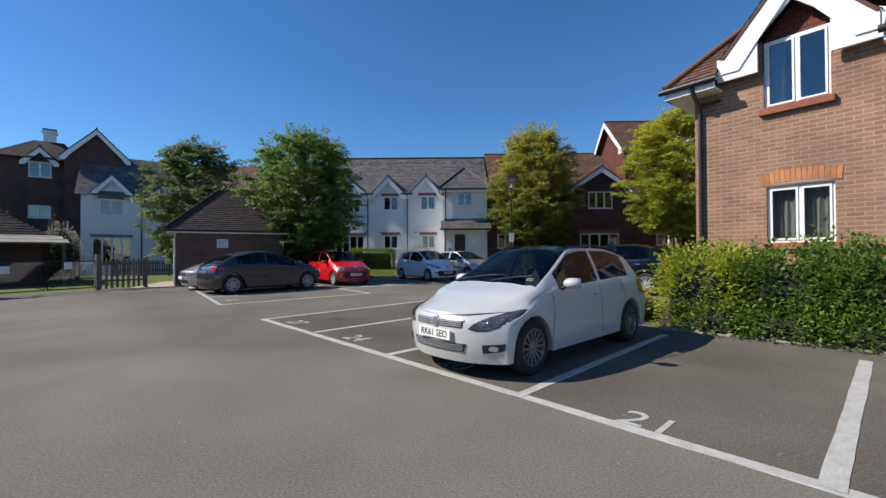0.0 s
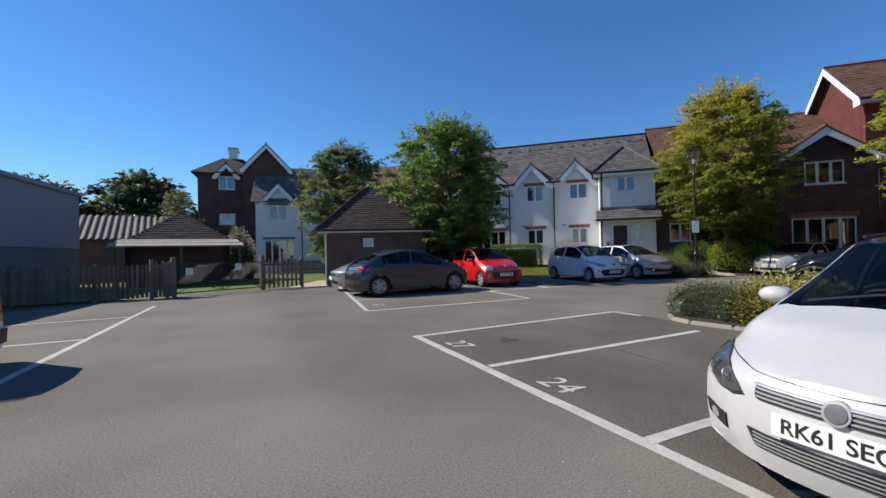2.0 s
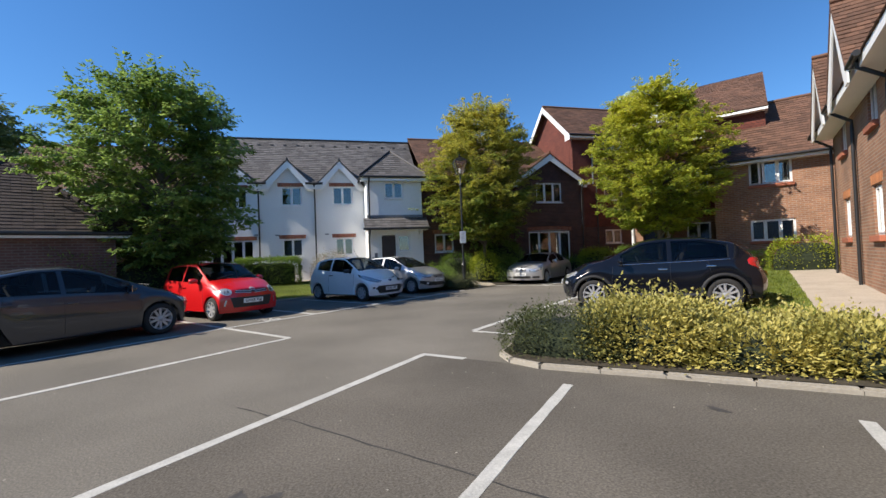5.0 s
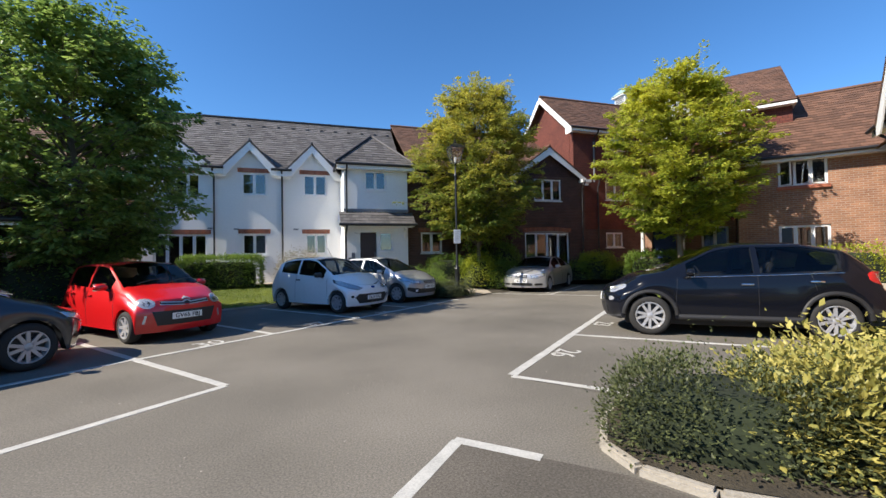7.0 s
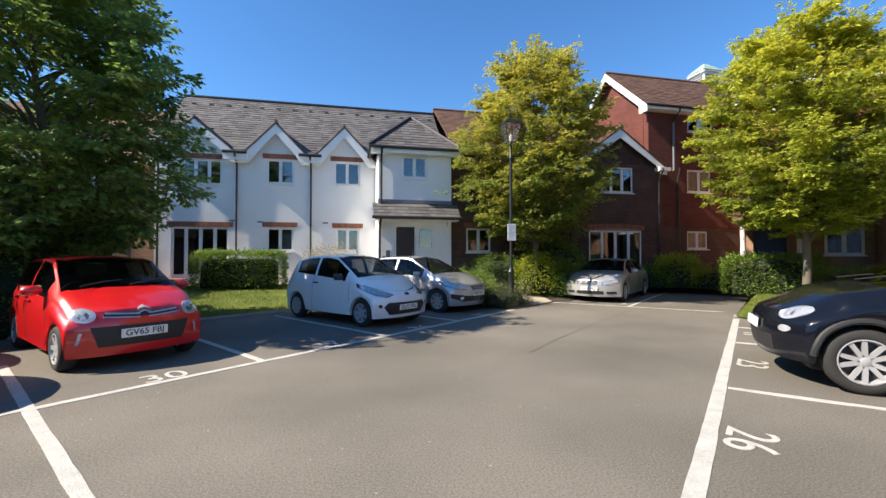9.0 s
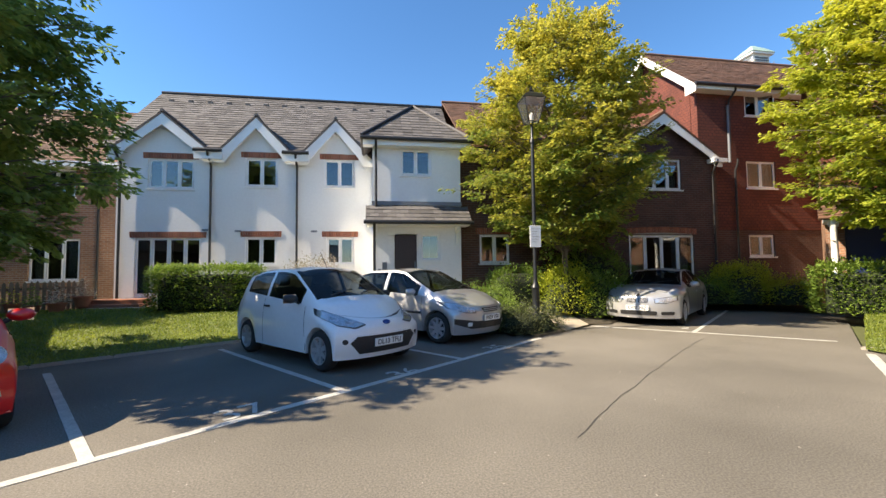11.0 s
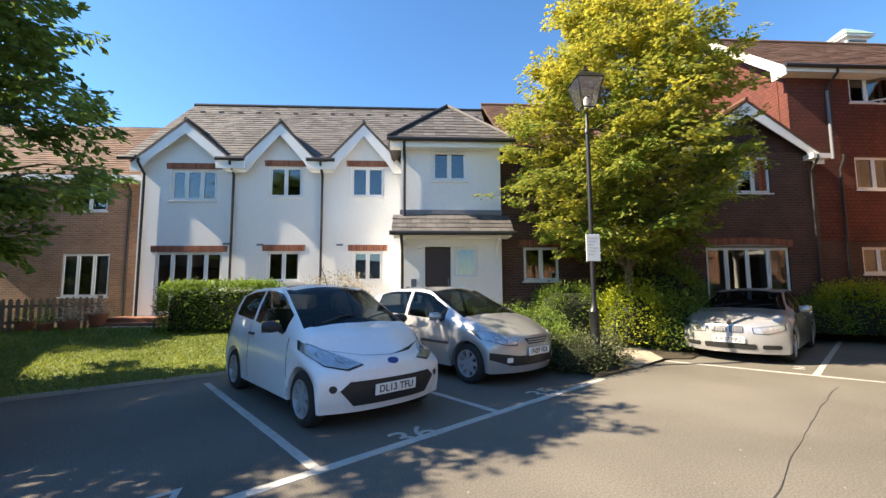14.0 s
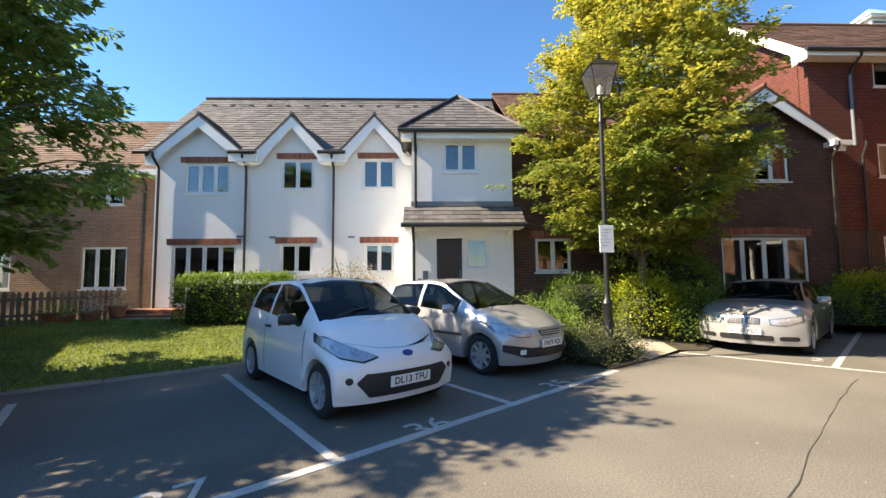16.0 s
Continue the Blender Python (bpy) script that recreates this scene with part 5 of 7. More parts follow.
def shrub(name, x, y, z, lx, ly, h, leaf_mat, count, seed, label, turn=0.0, size=0.05, square=0.5, ragged=0.08, sprouts=0, category="shrub", core=True):
    """A mounded or clipped mass: a near-black core, painted as the shade inside, under a skin of single leaves."""
    rnd = random.Random(seed)
    t = thing(name, pose(x, y, z, 0, 0, turn), label, category)
    e = 2.0 + square * 6
    def skin(a, b, r=1.0):
        ca, sa, cb, sb = math.cos(a), math.sin(a), math.cos(b), math.sin(b)
        g = lambda v: math.copysign(abs(v) ** (2 / e), v)
        bump = 1 + 0.10 * (1 - square) * noise.noise(Vector((ca * cb * 2 + seed, sa * cb * 2, sb * 2))) * 2
        return Vector((lx / 2 * g(ca) * g(cb) * r * bump, ly / 2 * g(sa) * g(cb) * r * bump, h * g(sb) * r * bump))
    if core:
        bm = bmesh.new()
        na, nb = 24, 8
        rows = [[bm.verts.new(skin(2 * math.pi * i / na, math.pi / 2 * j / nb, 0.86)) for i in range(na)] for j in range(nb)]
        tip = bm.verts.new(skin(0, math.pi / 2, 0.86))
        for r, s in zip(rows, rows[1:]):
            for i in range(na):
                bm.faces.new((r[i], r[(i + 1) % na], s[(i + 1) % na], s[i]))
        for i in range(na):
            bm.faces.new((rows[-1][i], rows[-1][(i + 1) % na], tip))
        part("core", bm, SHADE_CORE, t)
    pts = []
    for i in range(count):
        b = math.asin(rnd.uniform(-0.03, 1) ** 1 if rnd.random() > 0.02 else 0.5) if square < 0.4 else rnd.uniform(0.02, 1.0) ** 0.8 * math.pi / 2
        a = rnd.uniform(0, 2 * math.pi)
        if square >= 0.4 and rnd.random() < 0.85:
            # even cover on a boxy form
            u = rnd.uniform(-lx / 2, lx / 2)
            face = rnd.random()
            top = lx * ly / (lx * ly + 2 * h * (lx + ly))
            if face < top:
                p = Vector((u, rnd.uniform(-ly / 2, ly / 2), h))
                out = Vector((0, 0, 1))
            elif face < top + (1 - top) * lx / (lx + ly):
                s = rnd.choice((-1, 1))
                p = Vector((u, s * ly / 2, rnd.uniform(0, h)))
                out = Vector((0, s, 0.3))
            else:
                s = rnd.choice((-1, 1))
                p = Vector((s * lx / 2, rnd.uniform(-ly / 2, ly / 2), rnd.uniform(0, h)))
                out = Vector((s, 0, 0.3))
        else:
            p = skin(a, b)
            out = Vector((math.cos(a) * math.cos(b), math.sin(a) * math.cos(b), math.sin(b) + 0.2))
        p = p * (1 - abs(rnd.gauss(0, ragged * 0.7))) + out * abs(rnd.gauss(0, ragged))
        p.z = max(p.z, 0.01)
        pts.append((p, out))
    for i in range(sprouts):
        a = rnd.uniform(0, 6.28)
        p = skin(a, rnd.uniform(0.7, 1.5))
        q = p + Vector((rnd.uniform(-0.15, 0.15), rnd.uniform(-0.15, 0.15), rnd.uniform(0.12, 0.4)))
        for k in range(14):
            pts.append((p.lerp(q, k / 13) + Vector((rnd.gauss(0, 0.015), rnd.gauss(0, 0.015), 0)), Vector((rnd.uniform(-1, 1), rnd.uniform(-1, 1), 0.3))))
    leaves("foliage", pts, size, leaf_mat, t, seed, droop=0.0)
    return t


tree(-3.3, 14.6, 0.05, 7.2, 2.62, 1.45, LEAF_CHERRY, 0.135, 58000, 11, "broad cherry tree with dark green drooping leaves", 0.15, 0.95, 0.3, shoots=50, limbs_n=130, full=0.52)
tree(-11.6, 19.2, 0.1, 8.2, 2.75, 0.5, LEAF_BIRCH, 0.14, 66000, 12, "rounded birch tree with grey-green leaves", 0.13, 0.85, 0.35, shoots=30)
tree(8.75, 19.05, 0.2, 8.4, 2.62, 2.0, LEAF_GOLD, 0.11, 92000, 13, "hornbeam tree turning yellow, top tinted lighter as if sunlit, green beneath", 0.10, 0.85, 0.2, shoots=44, limbs_n=150, full=0.5)
tree(14.8, 14.5, 0.25, 7.9, 2.5, 1.95, LEAF_LIME_TREE, 0.115, 84000, 14, "hornbeam tree turning yellow on the lawn, top tinted lighter as if sunlit", 0.11, 0.85, 0.2, shoots=40, limbs_n=140, full=0.5)
tree(-33, 22, 0, 8.5, 4.5, 0.5, LEAF_FAR, 0.4, 26000, 15, "large distant green tree behind the roofs", 0.2)
tree(-37, 17, 0, 7.5, 4.5, 0.5, LEAF_FAR, 0.4, 26000, 16, "large distant green tree behind the roofs", 0.2)
tree(-24.5, 18.5, 0, 6.2, 1.5, 0.8, LEAF_BIRCH, 0.16, 3500, 17, "slender young tree by the far houses", 0.08)

# clipped hedge and planting by the white house
shrub("hedge", -1.2, 20.6, 0.42, 2.75, 0.9, 1.12, LEAF_HEDGE, 9000, 21, "clipped dark green box hedge by the path", size=0.08, square=0.9, ragged=0.06, category="hedge")
shrub("shrub", 1.6, 21.0, 0.42, 1.7, 1.0, 1.25, LEAF_PINK, 2600, 22, "loose pale flowering shrub beneath the windows", size=0.06, square=0.1, ragged=0.13, sprouts=12)
for k, (x, y, lx, ly, h, tn) in enumerate(((5.9, 17.5, 2.6, 1.6, 0.62, 39), (6.9, 17.0, 1.9, 1.0, 0.42, 39), (5.0, 18.7, 2.2, 1.4, 0.8, 30), (6.3, 18.6, 1.6, 1.2, 0.75, 10))):
    shrub("shrub", x, y, 0.05 + 0.08 * (k > 1), lx, ly, h, LEAF_HEDGE if k != 1 else LEAF_GREY, 4200, 30 + k, "low spreading cotoneaster over the bed edge", tn, 0.045, 0.1, 0.12, 14)
shrub("shrub", 7.6, 19.8, 0.3, 1.5, 1.3, 1.15, LEAF_HEDGE, 3600, 41, "rounded mid-green shrub under the tree", size=0.06, square=0.3)
shrub("shrub", 8.75, 18.9, 0.25, 1.4, 1.3, 1.15, LEAF_LIME, 3600, 42, "bright lime-green shrub beside the lamp post", size=0.075, square=0.1, ragged=0.12, sprouts=8)
shrub("shrub", 9.7, 18.9, 0.15, 1.9, 1.5, 1.0, LEAF_HEDGE, 4600, 43, "spreading green shrub beside the path", 20, 0.075, 0.1, 0.12, 12)
shrub("shrub", 9.9, 19.8, 0.35, 2.4, 1.6, 1.75, LEAF_HEDGE, 4200, 44, "tall dark shrub against the brick house", 0, 0.09, 0.1, 0.12, 8)
shrub("shrub", 15.6, 20.1, 0.3, 1.5, 1.2, 1.2, LEAF_LIME, 3000, 45, "bright yellow-green clipped shrub by the house", size=0.07, square=0.3)
for k, (x, y, lx, h) in enumerate(((14.3, 20.0, 1.4, 0.7), (15.2, 19.7, 1.6, 1.0), (16.2, 18.9, 1.5, 0.65))):
    shrub("shrub", x, y, 0.25, lx, 1.2, h, LEAF_LIME if k else LEAF_HEDGE, 2800, 46 + k, "mixed green border shrub by the house", -45, 0.07, 0.15, 0.12, 8)
shrub("hedge", 15.4, 15.95, 0.25, 2.4, 1.0, 1.15, LEAF_HEDGE, 6500, 51, "clipped green hedge beside the porch", -51, 0.085, 0.7, 0.07, category="hedge")
shrub("hedge", 16.6, 13.6, 0.3, 3.4, 0.9, 0.75, LEAF_HEDGE, 3600, 52, "low dark hedge under the windows", -51, 0.06, 0.5, 0.06, category="hedge")
shrub("shrub", 17.9, 11.2, 0.4, 2.0, 1.3, 1.1, LEAF_LIME, 2600, 53, "rounded green shrub in the corner", -51, 0.07, 0.2)
# planted island between the bays
shrub("shrub", 4.85, 5.1, 0.03, 1.5, 1.2, 0.5, LEAF_GREY, 9000, 61, "dense small-leaved grey-green shrub on the kerb", 135, 0.035, 0.2, 0.07, 10)
for k, (x, y, lx, ly, h) in enumerate(((5.55, 4.6, 1.4, 1.25, 0.56), (6.35, 3.85, 1.5, 1.25, 0.36), (7.05, 3.25, 1.3, 1.2, 0.40), (6.4, 4.7, 1.3, 1.2, 0.40), (7.5, 4.0, 1.5, 1.2, 0.36))):
    shrub("shrub", x, y, 0.03, lx, ly, h, LEAF_VARIEGATED, 8500 if k in (0, 3) else 6000, 62 + k, "variegated yellow and green shrub in the kerbed bed", -45, 0.058, 0.1, 0.11 if k in (0, 3) else 0.07, 24 if k in (0, 3) else 6)
# hedge under the near house
for k in range(5):
    p = Vector((8.35, 1.85)).lerp(Vector((11.6, -1.25)), k / 4)
    shrub("hedge", p.x, p.y, 0.05, 1.3, 1.7, 1.22 - 0.04 * (k % 2), LEAF_LIME if k == 0 else LEAF_HEDGE, 5200, 70 + k, "loose leafy hedge under the brick house" if k else "bright leafy laurel at the hedge's end", -43, 0.085, 0.3, 0.12, 14, category="hedge")
for k in range(6):
    p = Vector((8.0, 1.15)).lerp(Vector((11.3, -1.9)), k / 5)
    shrub("ground_cover", p.x, p.y, 0.03, 1.0, 0.75, 0.35, LEAF_HEDGE, 1700, 80 + k, "low ivy ground cover along the kerb", -43, 0.075, 0.1, 0.12, 4, category="ground cover")
shrub("hedge", -4.2, 14.5, 0.03, 3.4, 1.5, 1.75, LEAF_HEDGE, 6000, 91, "dark hedge beside the garage", 30, 0.07, 0.4, 0.08, category="hedge")
shrub("hedge", -17.2, 14.6, 0, 1.8, 1.6, 2.0, LEAF_HEDGE, 2500, 92, "tall dark clipped bush by the gate", 30, 0.09, 0.5, 0.05, category="hedge")
shrub("shrub", -16.9, 16.2, 0, 1.6, 1.4, 2.9, LEAF_PINK, 1800, 93, "tall pale shrub by the far houses", 30, 0.1, 0.1, 0.12)


# cars
def car_paint(name, colour, metal=0.0, rough=0.35, flake=0.0):
    return material(name, colour, rough, metal, vary=0.05, scale=1.5, fine=20, coat=1.0)


PAINT = {
    "white": car_paint("car_white", (0.53, 0.53, 0.515)),
    "red": car_paint("car_red", (0.58, 0.006, 0.008)),
    "grey": car_paint("car_graphite", (0.036, 0.04, 0.047), 0.35, 0.28),
    "silver": car_paint("car_silver", (0.46, 0.46, 0.465), 0.45, 0.3),
    "pale": car_paint("car_pale", (0.80, 0.80, 0.80), 0.0, 0.3),
    "black": material("car_black", (0.005, 0.006, 0.010), 0.14, 0.0, vary=0.05, coat=0.2, spec=0.3),
}
TRIM = material("car_trim", (0.02, 0.02, 0.021), 0.55, vary=0.15)
TYRE = material("tyre_rubber", (0.022, 0.021, 0.02), 0.85, vary=0.2, bump=0.2)
ALLOY = material("alloy", (0.44, 0.44, 0.45), 0.32, 0.35, vary=0.06)
CHROME = material("chrome", (0.75, 0.76, 0.77), 0.08, 1.0, vary=0.02)
GUNMETAL = material("gunmetal", (0.26, 0.25, 0.26), 0.3, 0.6, vary=0.2)
CABIN = material("cabin_cloth", (0.035, 0.035, 0.038), 0.9, vary=0.2)
SMOKED = material("smoked_reflector", (0.11, 0.115, 0.125), 0.25, 0.4, vary=0.3, scale=14, fine=60)
LAMP_BOWL = material("lamp_reflector", (0.62, 0.63, 0.65), 0.22, 0.55, vary=0.3, scale=14, fine=60)
TAIL_RED = material("tail_lamp_red", (0.45, 0.012, 0.012), 0.12, vary=0.2, scale=20, coat=1.0)
AMBER = material("lamp_amber", (0.7, 0.2, 0.02), 0.2, vary=0.1)
PLATE_WHITE = material("plate_white", (0.80, 0.80, 0.78), 0.35, vary=0.03)
PLATE_YELLOW = material("plate_yellow", (0.75, 0.52, 0.03), 0.35, vary=0.03)
CAR_GLASS = glass_material("car_glass", (0.30, 0.33, 0.33), 0.01, 0.035, 6.0)
PRIVACY_GLASS = glass_material("privacy_glass", (0.03, 0.032, 0.034), 0.01, 0.035, 6.0)
LENS = glass_material("lamp_lens", (0.95, 0.95, 0.95), 0.01, 0.04)


def curve(pts, x):
    """A smooth line through (x, z) points."""
    if x <= pts[0][0]:
        return pts[0][1]
    for (a, b), (c, d) in zip(pts, pts[1:]):
        if x <= c:
            f = (x - a) / (c - a)
            return b + (d - b) * f
    return pts[-1][1]


def soft(pts, x, r=0.07):
    return sum(curve(pts, x + r * k / 2) for k in (-2, -1, 0, 1, 2)) / 5


class Car:
    def __init__(s, at, heading, paint, label, p):
        s.p, s.paint = p, PAINT[paint]
        s.t = thing("car", pose(at[0], at[1], 0, 0, 0, heading) @ Matrix.Scale(p.get("scale", 1.0), 4), label, "car", "parked cars")

    def bend(s, x, y, z):
        """Rounds the front and the tail in plan and in profile."""
        p = s.p
        for sign, end, k, kz, zn in ((1, p["xf"], p.get("bow_f", 0.42), p.get("rake_f", 0.16), p.get("nose", 0.5)), (-1, p["xr"], p.get("bow_r", 0.25), p.get("rake_r", 0.08), 0.55)):
            R = p["wheel"] * 1.14
            arch_x = sign * (p["wf"] if sign > 0 else p["wr"]) + R
            room = sign * end - arch_x
            yk, zk = min(1.0, abs(y) / p["hw"]) ** 2.4, min(1.3, abs(z - zn) / 0.3) ** 2
            high = min(max((sign * x - (sign * end - 1.15)) / 1.15, 0), 1) ** 2 * (k * yk + kz * zk)
            low = min(max((sign * x - arch_x) / room, 0), 1) ** 1.4 * (min(k, 0.85 * room) * yk + 0.6 * kz * zk)
            f = min(max((z - (p["wheel"] + R - 0.06)) / 0.2, 0), 1)
            f = f * f * (3 - 2 * f)
            x -= sign * (low + (high - low) * f)
        return Vector((x, y, z))

    def ring(s, x):
        p, hw = s.p, s.p["hw"]
        end = max((x - (p["xf"] - 0.7)) / 0.7, ((p["xr"] + 0.6) - x) / 0.6, 0)
        w = hw * (1 - 0.06 * end ** 2)
        zt, zb = soft(p["top"], x), soft(p["belt"], x)
        zb = min(zb, zt - 0.03)
        bot = p["sill"] - 0.03 * end
        R = p["wheel"] * 1.14
        for xw in (p["wf"], p["wr"]):
            d = abs(x - xw)
            if d < R:
                bot = max(bot, p["wheel"] + math.sqrt(R * R - d * d))
        bot = min(bot, zb - 0.08)
        g = min(1.0, max(0.0, (zt - zb) / p["cabin"]))
        we = w * 0.90 + (p["roof_w"] - w * 0.90) * g
        ze = zb + (zt - zb) * (0.62 + 0.28 * g)
        key = [(w * 0.78, bot), (w * 0.975, bot), (w * 1.0, bot + 0.35 * (zb - bot)), (w * 0.992, bot + 0.72 * (zb - bot)), (w * 0.945, zb), (we, ze), (we * 0.78, zt - 0.035 * g - 0.01), (0, zt)]
        out = []
        cuts = ((0, 1), (0, 0.5), (0, 0.5), (0, 0.5, 0.85), (0, 0.07, 0.5, 0.93), (0, 0.12, 0.55), (0, 0.33, 0.66, 1))
        for i, cs in enumerate(cuts):
            a, b = key[i], key[i + 1]
            for c in cs:
                if i == 0 and c == 1:
                    continue
                bulge = 0.015 * math.sin(math.pi * c) if i in (4, 5, 6) else 0
                out.append((a[0] + (b[0] - a[0]) * c + (bulge if i == 4 else 0), a[1] + (b[1] - a[1]) * c + (bulge if i > 4 else 0)))
        return out

    def side_y(s, x, z):
        r = s.ring(x)
        for (a, b), (c, d) in zip(r[1:], r[2:]):
            if b <= z <= d and d > b:
                return a + (c - a) * (z - b) / (d - b)
        return r[4][0]

    def body(s):
        p = s.p
        marks = {p["xf"], p["xr"], *p["side"], *p["screen"], *p["rear"]}
        xs = sorted(marks | {p["xr"] + (p["xf"] - p["xr"]) * i / 44 for i in range(45)} | {xw + p["wheel"] * 1.14 * math.cos(math.pi * k / 12) for xw in (p["wf"], p["wr"]) for k in range(13)})
        keep = [xs[0]]
        for x in xs[1:]:
            if x - keep[-1] > 0.018 or x in marks:
                if keep and x - keep[-1] < 0.018 and keep[-1] not in marks:
                    keep.pop()
                keep.append(x)
        xs = keep
        rings = [s.ring(x) for x in xs]
        n = len(rings[0])
        bms, grids = {}, {}
        def vert(key, side, i, j):
            bm = bms.setdefault(key, bmesh.new())
            g = grids.setdefault(key, {})
            if n - 1 == j:
                side = 1
            if (side, i, j) not in g:
                y, z = rings[i][j]
                v = s.bend(xs[i], side * y, z)
                if key == "lining":
                    v = Vector((v.x * 0.985, v.y * 0.97, v.z - 0.022))
                g[side, i, j] = bm.verts.new(v)
            return bm, g[side, i, j]
        a4, a5, a6 = 8, 12, 15
        side_w = p["side"]
        for side in (1, -1):
            for i in range(len(xs) - 1):
                xm = (xs[i] + xs[i + 1]) / 2
                for j in range(n - 1):
                    key = "body"
                    if j in (a4 + 1, a4 + 2):
                        for k in range(0, len(side_w) - 1, 2):
                            if side_w[k + 1] < xm < side_w[k]:
                                key = ("side_window", side, k)
                    elif j >= a5 + 1:
                        if p["screen"][0] < xm < p["screen"][1]:
                            key = ("windscreen",)
                        elif p["rear"][0] < xm < p["rear"][1]:
                            key = ("rear_window",)
                        elif p.get("dark_roof") and p["rear"][1] < xm < p["screen"][0]:
                            key = ("roof_panel",)
                    if key == "body" and j >= 4:
                        q = []
                        for ii, jj in ((i, j), (i, j + 1), (i + 1, j + 1), (i + 1, j)):
                            bm, v = vert("lining", side, ii, jj)
                            if v not in q:
                                q.append(v)
                        if len(q) > 2:
                            bm.faces.new(q)
                    vs = []
                    for ii, jj in ((i, j), (i, j + 1), (i + 1, j + 1), (i + 1, j)):
                        bm, v = vert(key, side, ii, jj)
                        if v not in vs:
                            vs.append(v)
                    if len(vs) > 2:
                        bm.faces.new(vs if side < 0 else vs[::-1])
        # close the nose and the tail across their width
        bm = bms["body"]
        for i in (0, len(xs) - 1):
            for j in range(n - 1):
                (y0, z0), (y1, z1) = rings[i][j], rings[i][j + 1]
                m = 10
                rows = []
                for y, z, jj in ((y0, z0, j), (y1, z1, j + 1)):
                    rows.append([grids["body"][(1 if c >= 0 else -1), i, jj] if abs(c) == 1 and ((1 if c >= 0 else -1), i, jj) in grids["body"] else bm.verts.new(s.bend(xs[i], c * y, z)) for c in (-1 + 2 * q / m for q in range(m + 1))])
                for q in range(m):
                    f = [rows[0][q], rows[0][q + 1], rows[1][q + 1], rows[1][q]]
                    try:
                        bm.faces.new(f)
                    except ValueError:
                        pass
        bmesh.ops.remove_doubles(bm, verts=bm.verts, dist=0.0008)
        bmesh.ops.recalc_face_normals(bm, faces=bm.faces)
        s.skin = BVHTree.FromBMesh(bm)
        body = part("body", bm, s.paint, s.t, smooth=True, sharp=38)
        for key, bm in bms.items():
            if key == "body":
                continue
            bmesh.ops.recalc_face_normals(bm, faces=bm.faces)
            if key == "lining":
                part("cabin_lining", bm, CABIN, s.t, smooth=True)
                continue
            if key[0] == "roof_panel":
                part("roof_panel", bm, PAINT["black"], s.t, "glossy black roof panel", smooth=True)
                continue
            dark = key[0] == "rear_window" or (key[0] == "side_window" and key[2] > 0)
            w = part(key[0], bm, PRIVACY_GLASS if dark and p.get("privacy") else CAR_GLASS, s.t, smooth=True)
            w.visible_shadow = False
        return body

    def patch(s, name, outline, mat, end=1, off=0.009, deep=0.03, parent=None, label="", cuts=3):
        """A piece let into the nose or tail: an outline in y, z laid on the rounded end."""
        bm = bmesh.new()
        f = bm.faces.new([bm.verts.new((0, y, z)) for y, z in outline])
        bmesh.ops.triangulate(bm, faces=[f])
        for _ in range(6):
            long = [e for e in bm.edges if e.calc_length() > 0.06]
            if not long:
                break
            bmesh.ops.subdivide_edges(bm, edges=long, cuts=1)
            bmesh.ops.triangulate(bm, faces=bm.faces)
        x0 = s.p["xf"] if end > 0 else s.p["xr"]
        for v in bm.verts:
            q, far = s.bend(x0, v.co.y, v.co.z), Vector((x0 + end, v.co.y, v.co.z))
            hit, normal, _, _ = s.skin.ray_cast(far, Vector((-end, 0, 0)), 1.75)
            if hit is not None:
                v.co = hit + (normal if normal.x * end > 0 else -normal) * off
            else:
                v.co = (q.x + end * off, v.co.y, v.co.z)
        ext = bmesh.ops.extrude_face_region(bm, geom=bm.faces[:])
        bmesh.ops.translate(bm, verts=[g for g in ext["geom"] if isinstance(g, bmesh.types.BMVert)], vec=(-end * deep, 0, 0))
        bmesh.ops.recalc_face_normals(bm, faces=bm.faces)
        return part(name, bm, mat, parent or s.t, label, smooth=True, sharp=40)

    def both(s, name, outline, mat, end=1, **k):
        return [s.patch(name, [(sg * y, z) for y, z in outline], mat, end, **k) for sg in (1, -1)]

    def plate(s, text, z, end=1, yellow=False, off=0.012, y=0.0):
        x0 = s.p["xf"] if end > 0 else s.p["xr"]
        x = s.bend(x0, 0.0, z).x + end * off
        slope = math.degrees(math.atan2(s.bend(x0, 0, z + 0.05).x - s.bend(x0, 0, z - 0.05).x, 0.1)) * end
        m = pose(x, y, z) @ Matrix.Rotation(radians(slope * end), 4, "Y") @ pose(0, 0, 0, 90, 0, 90 * end)
        pl = part("number_plate", boxes((-0.26, 0.26, -0.056, 0.056, -0.012, 0.006), bevel=0.003), PLATE_YELLOW if yellow else PLATE_WHITE, s.t, "number plate", m=m)
        if text:
            t = new("lettering", lettering(text, 0.105, 0.43, 0.0008, 0.0014))
            t.data.materials.append(TRIM)
            t.parent, t.matrix_basis = pl, pose(0, 0, 0.0075)
        return pl

    def wheels(s, spokes=7, mat=None, split=False, track=None):
        p = s.p
        r, w = p["wheel"], p.get("tyre_w", 0.20)
        rim_r = p.get("rim", r * 0.68)
        bm = bmesh.new()
        lathe(bm, [(rim_r, -w / 2 + 0.01), (rim_r + 0.02, -w / 2), (r - 0.035, -w / 2 + 0.004), (r - 0.008, -w / 2 + 0.03), (r, -w / 2 + 0.06), (r, w / 2 - 0.06), (r - 0.008, w / 2 - 0.03), (r - 0.035, w / 2 - 0.004), (rim_r + 0.02, w / 2), (rim_r, w / 2 - 0.01)], 40, "y", caps=False)
        tyre = mesh_of(bm, "tyre", TYRE, True, 50)
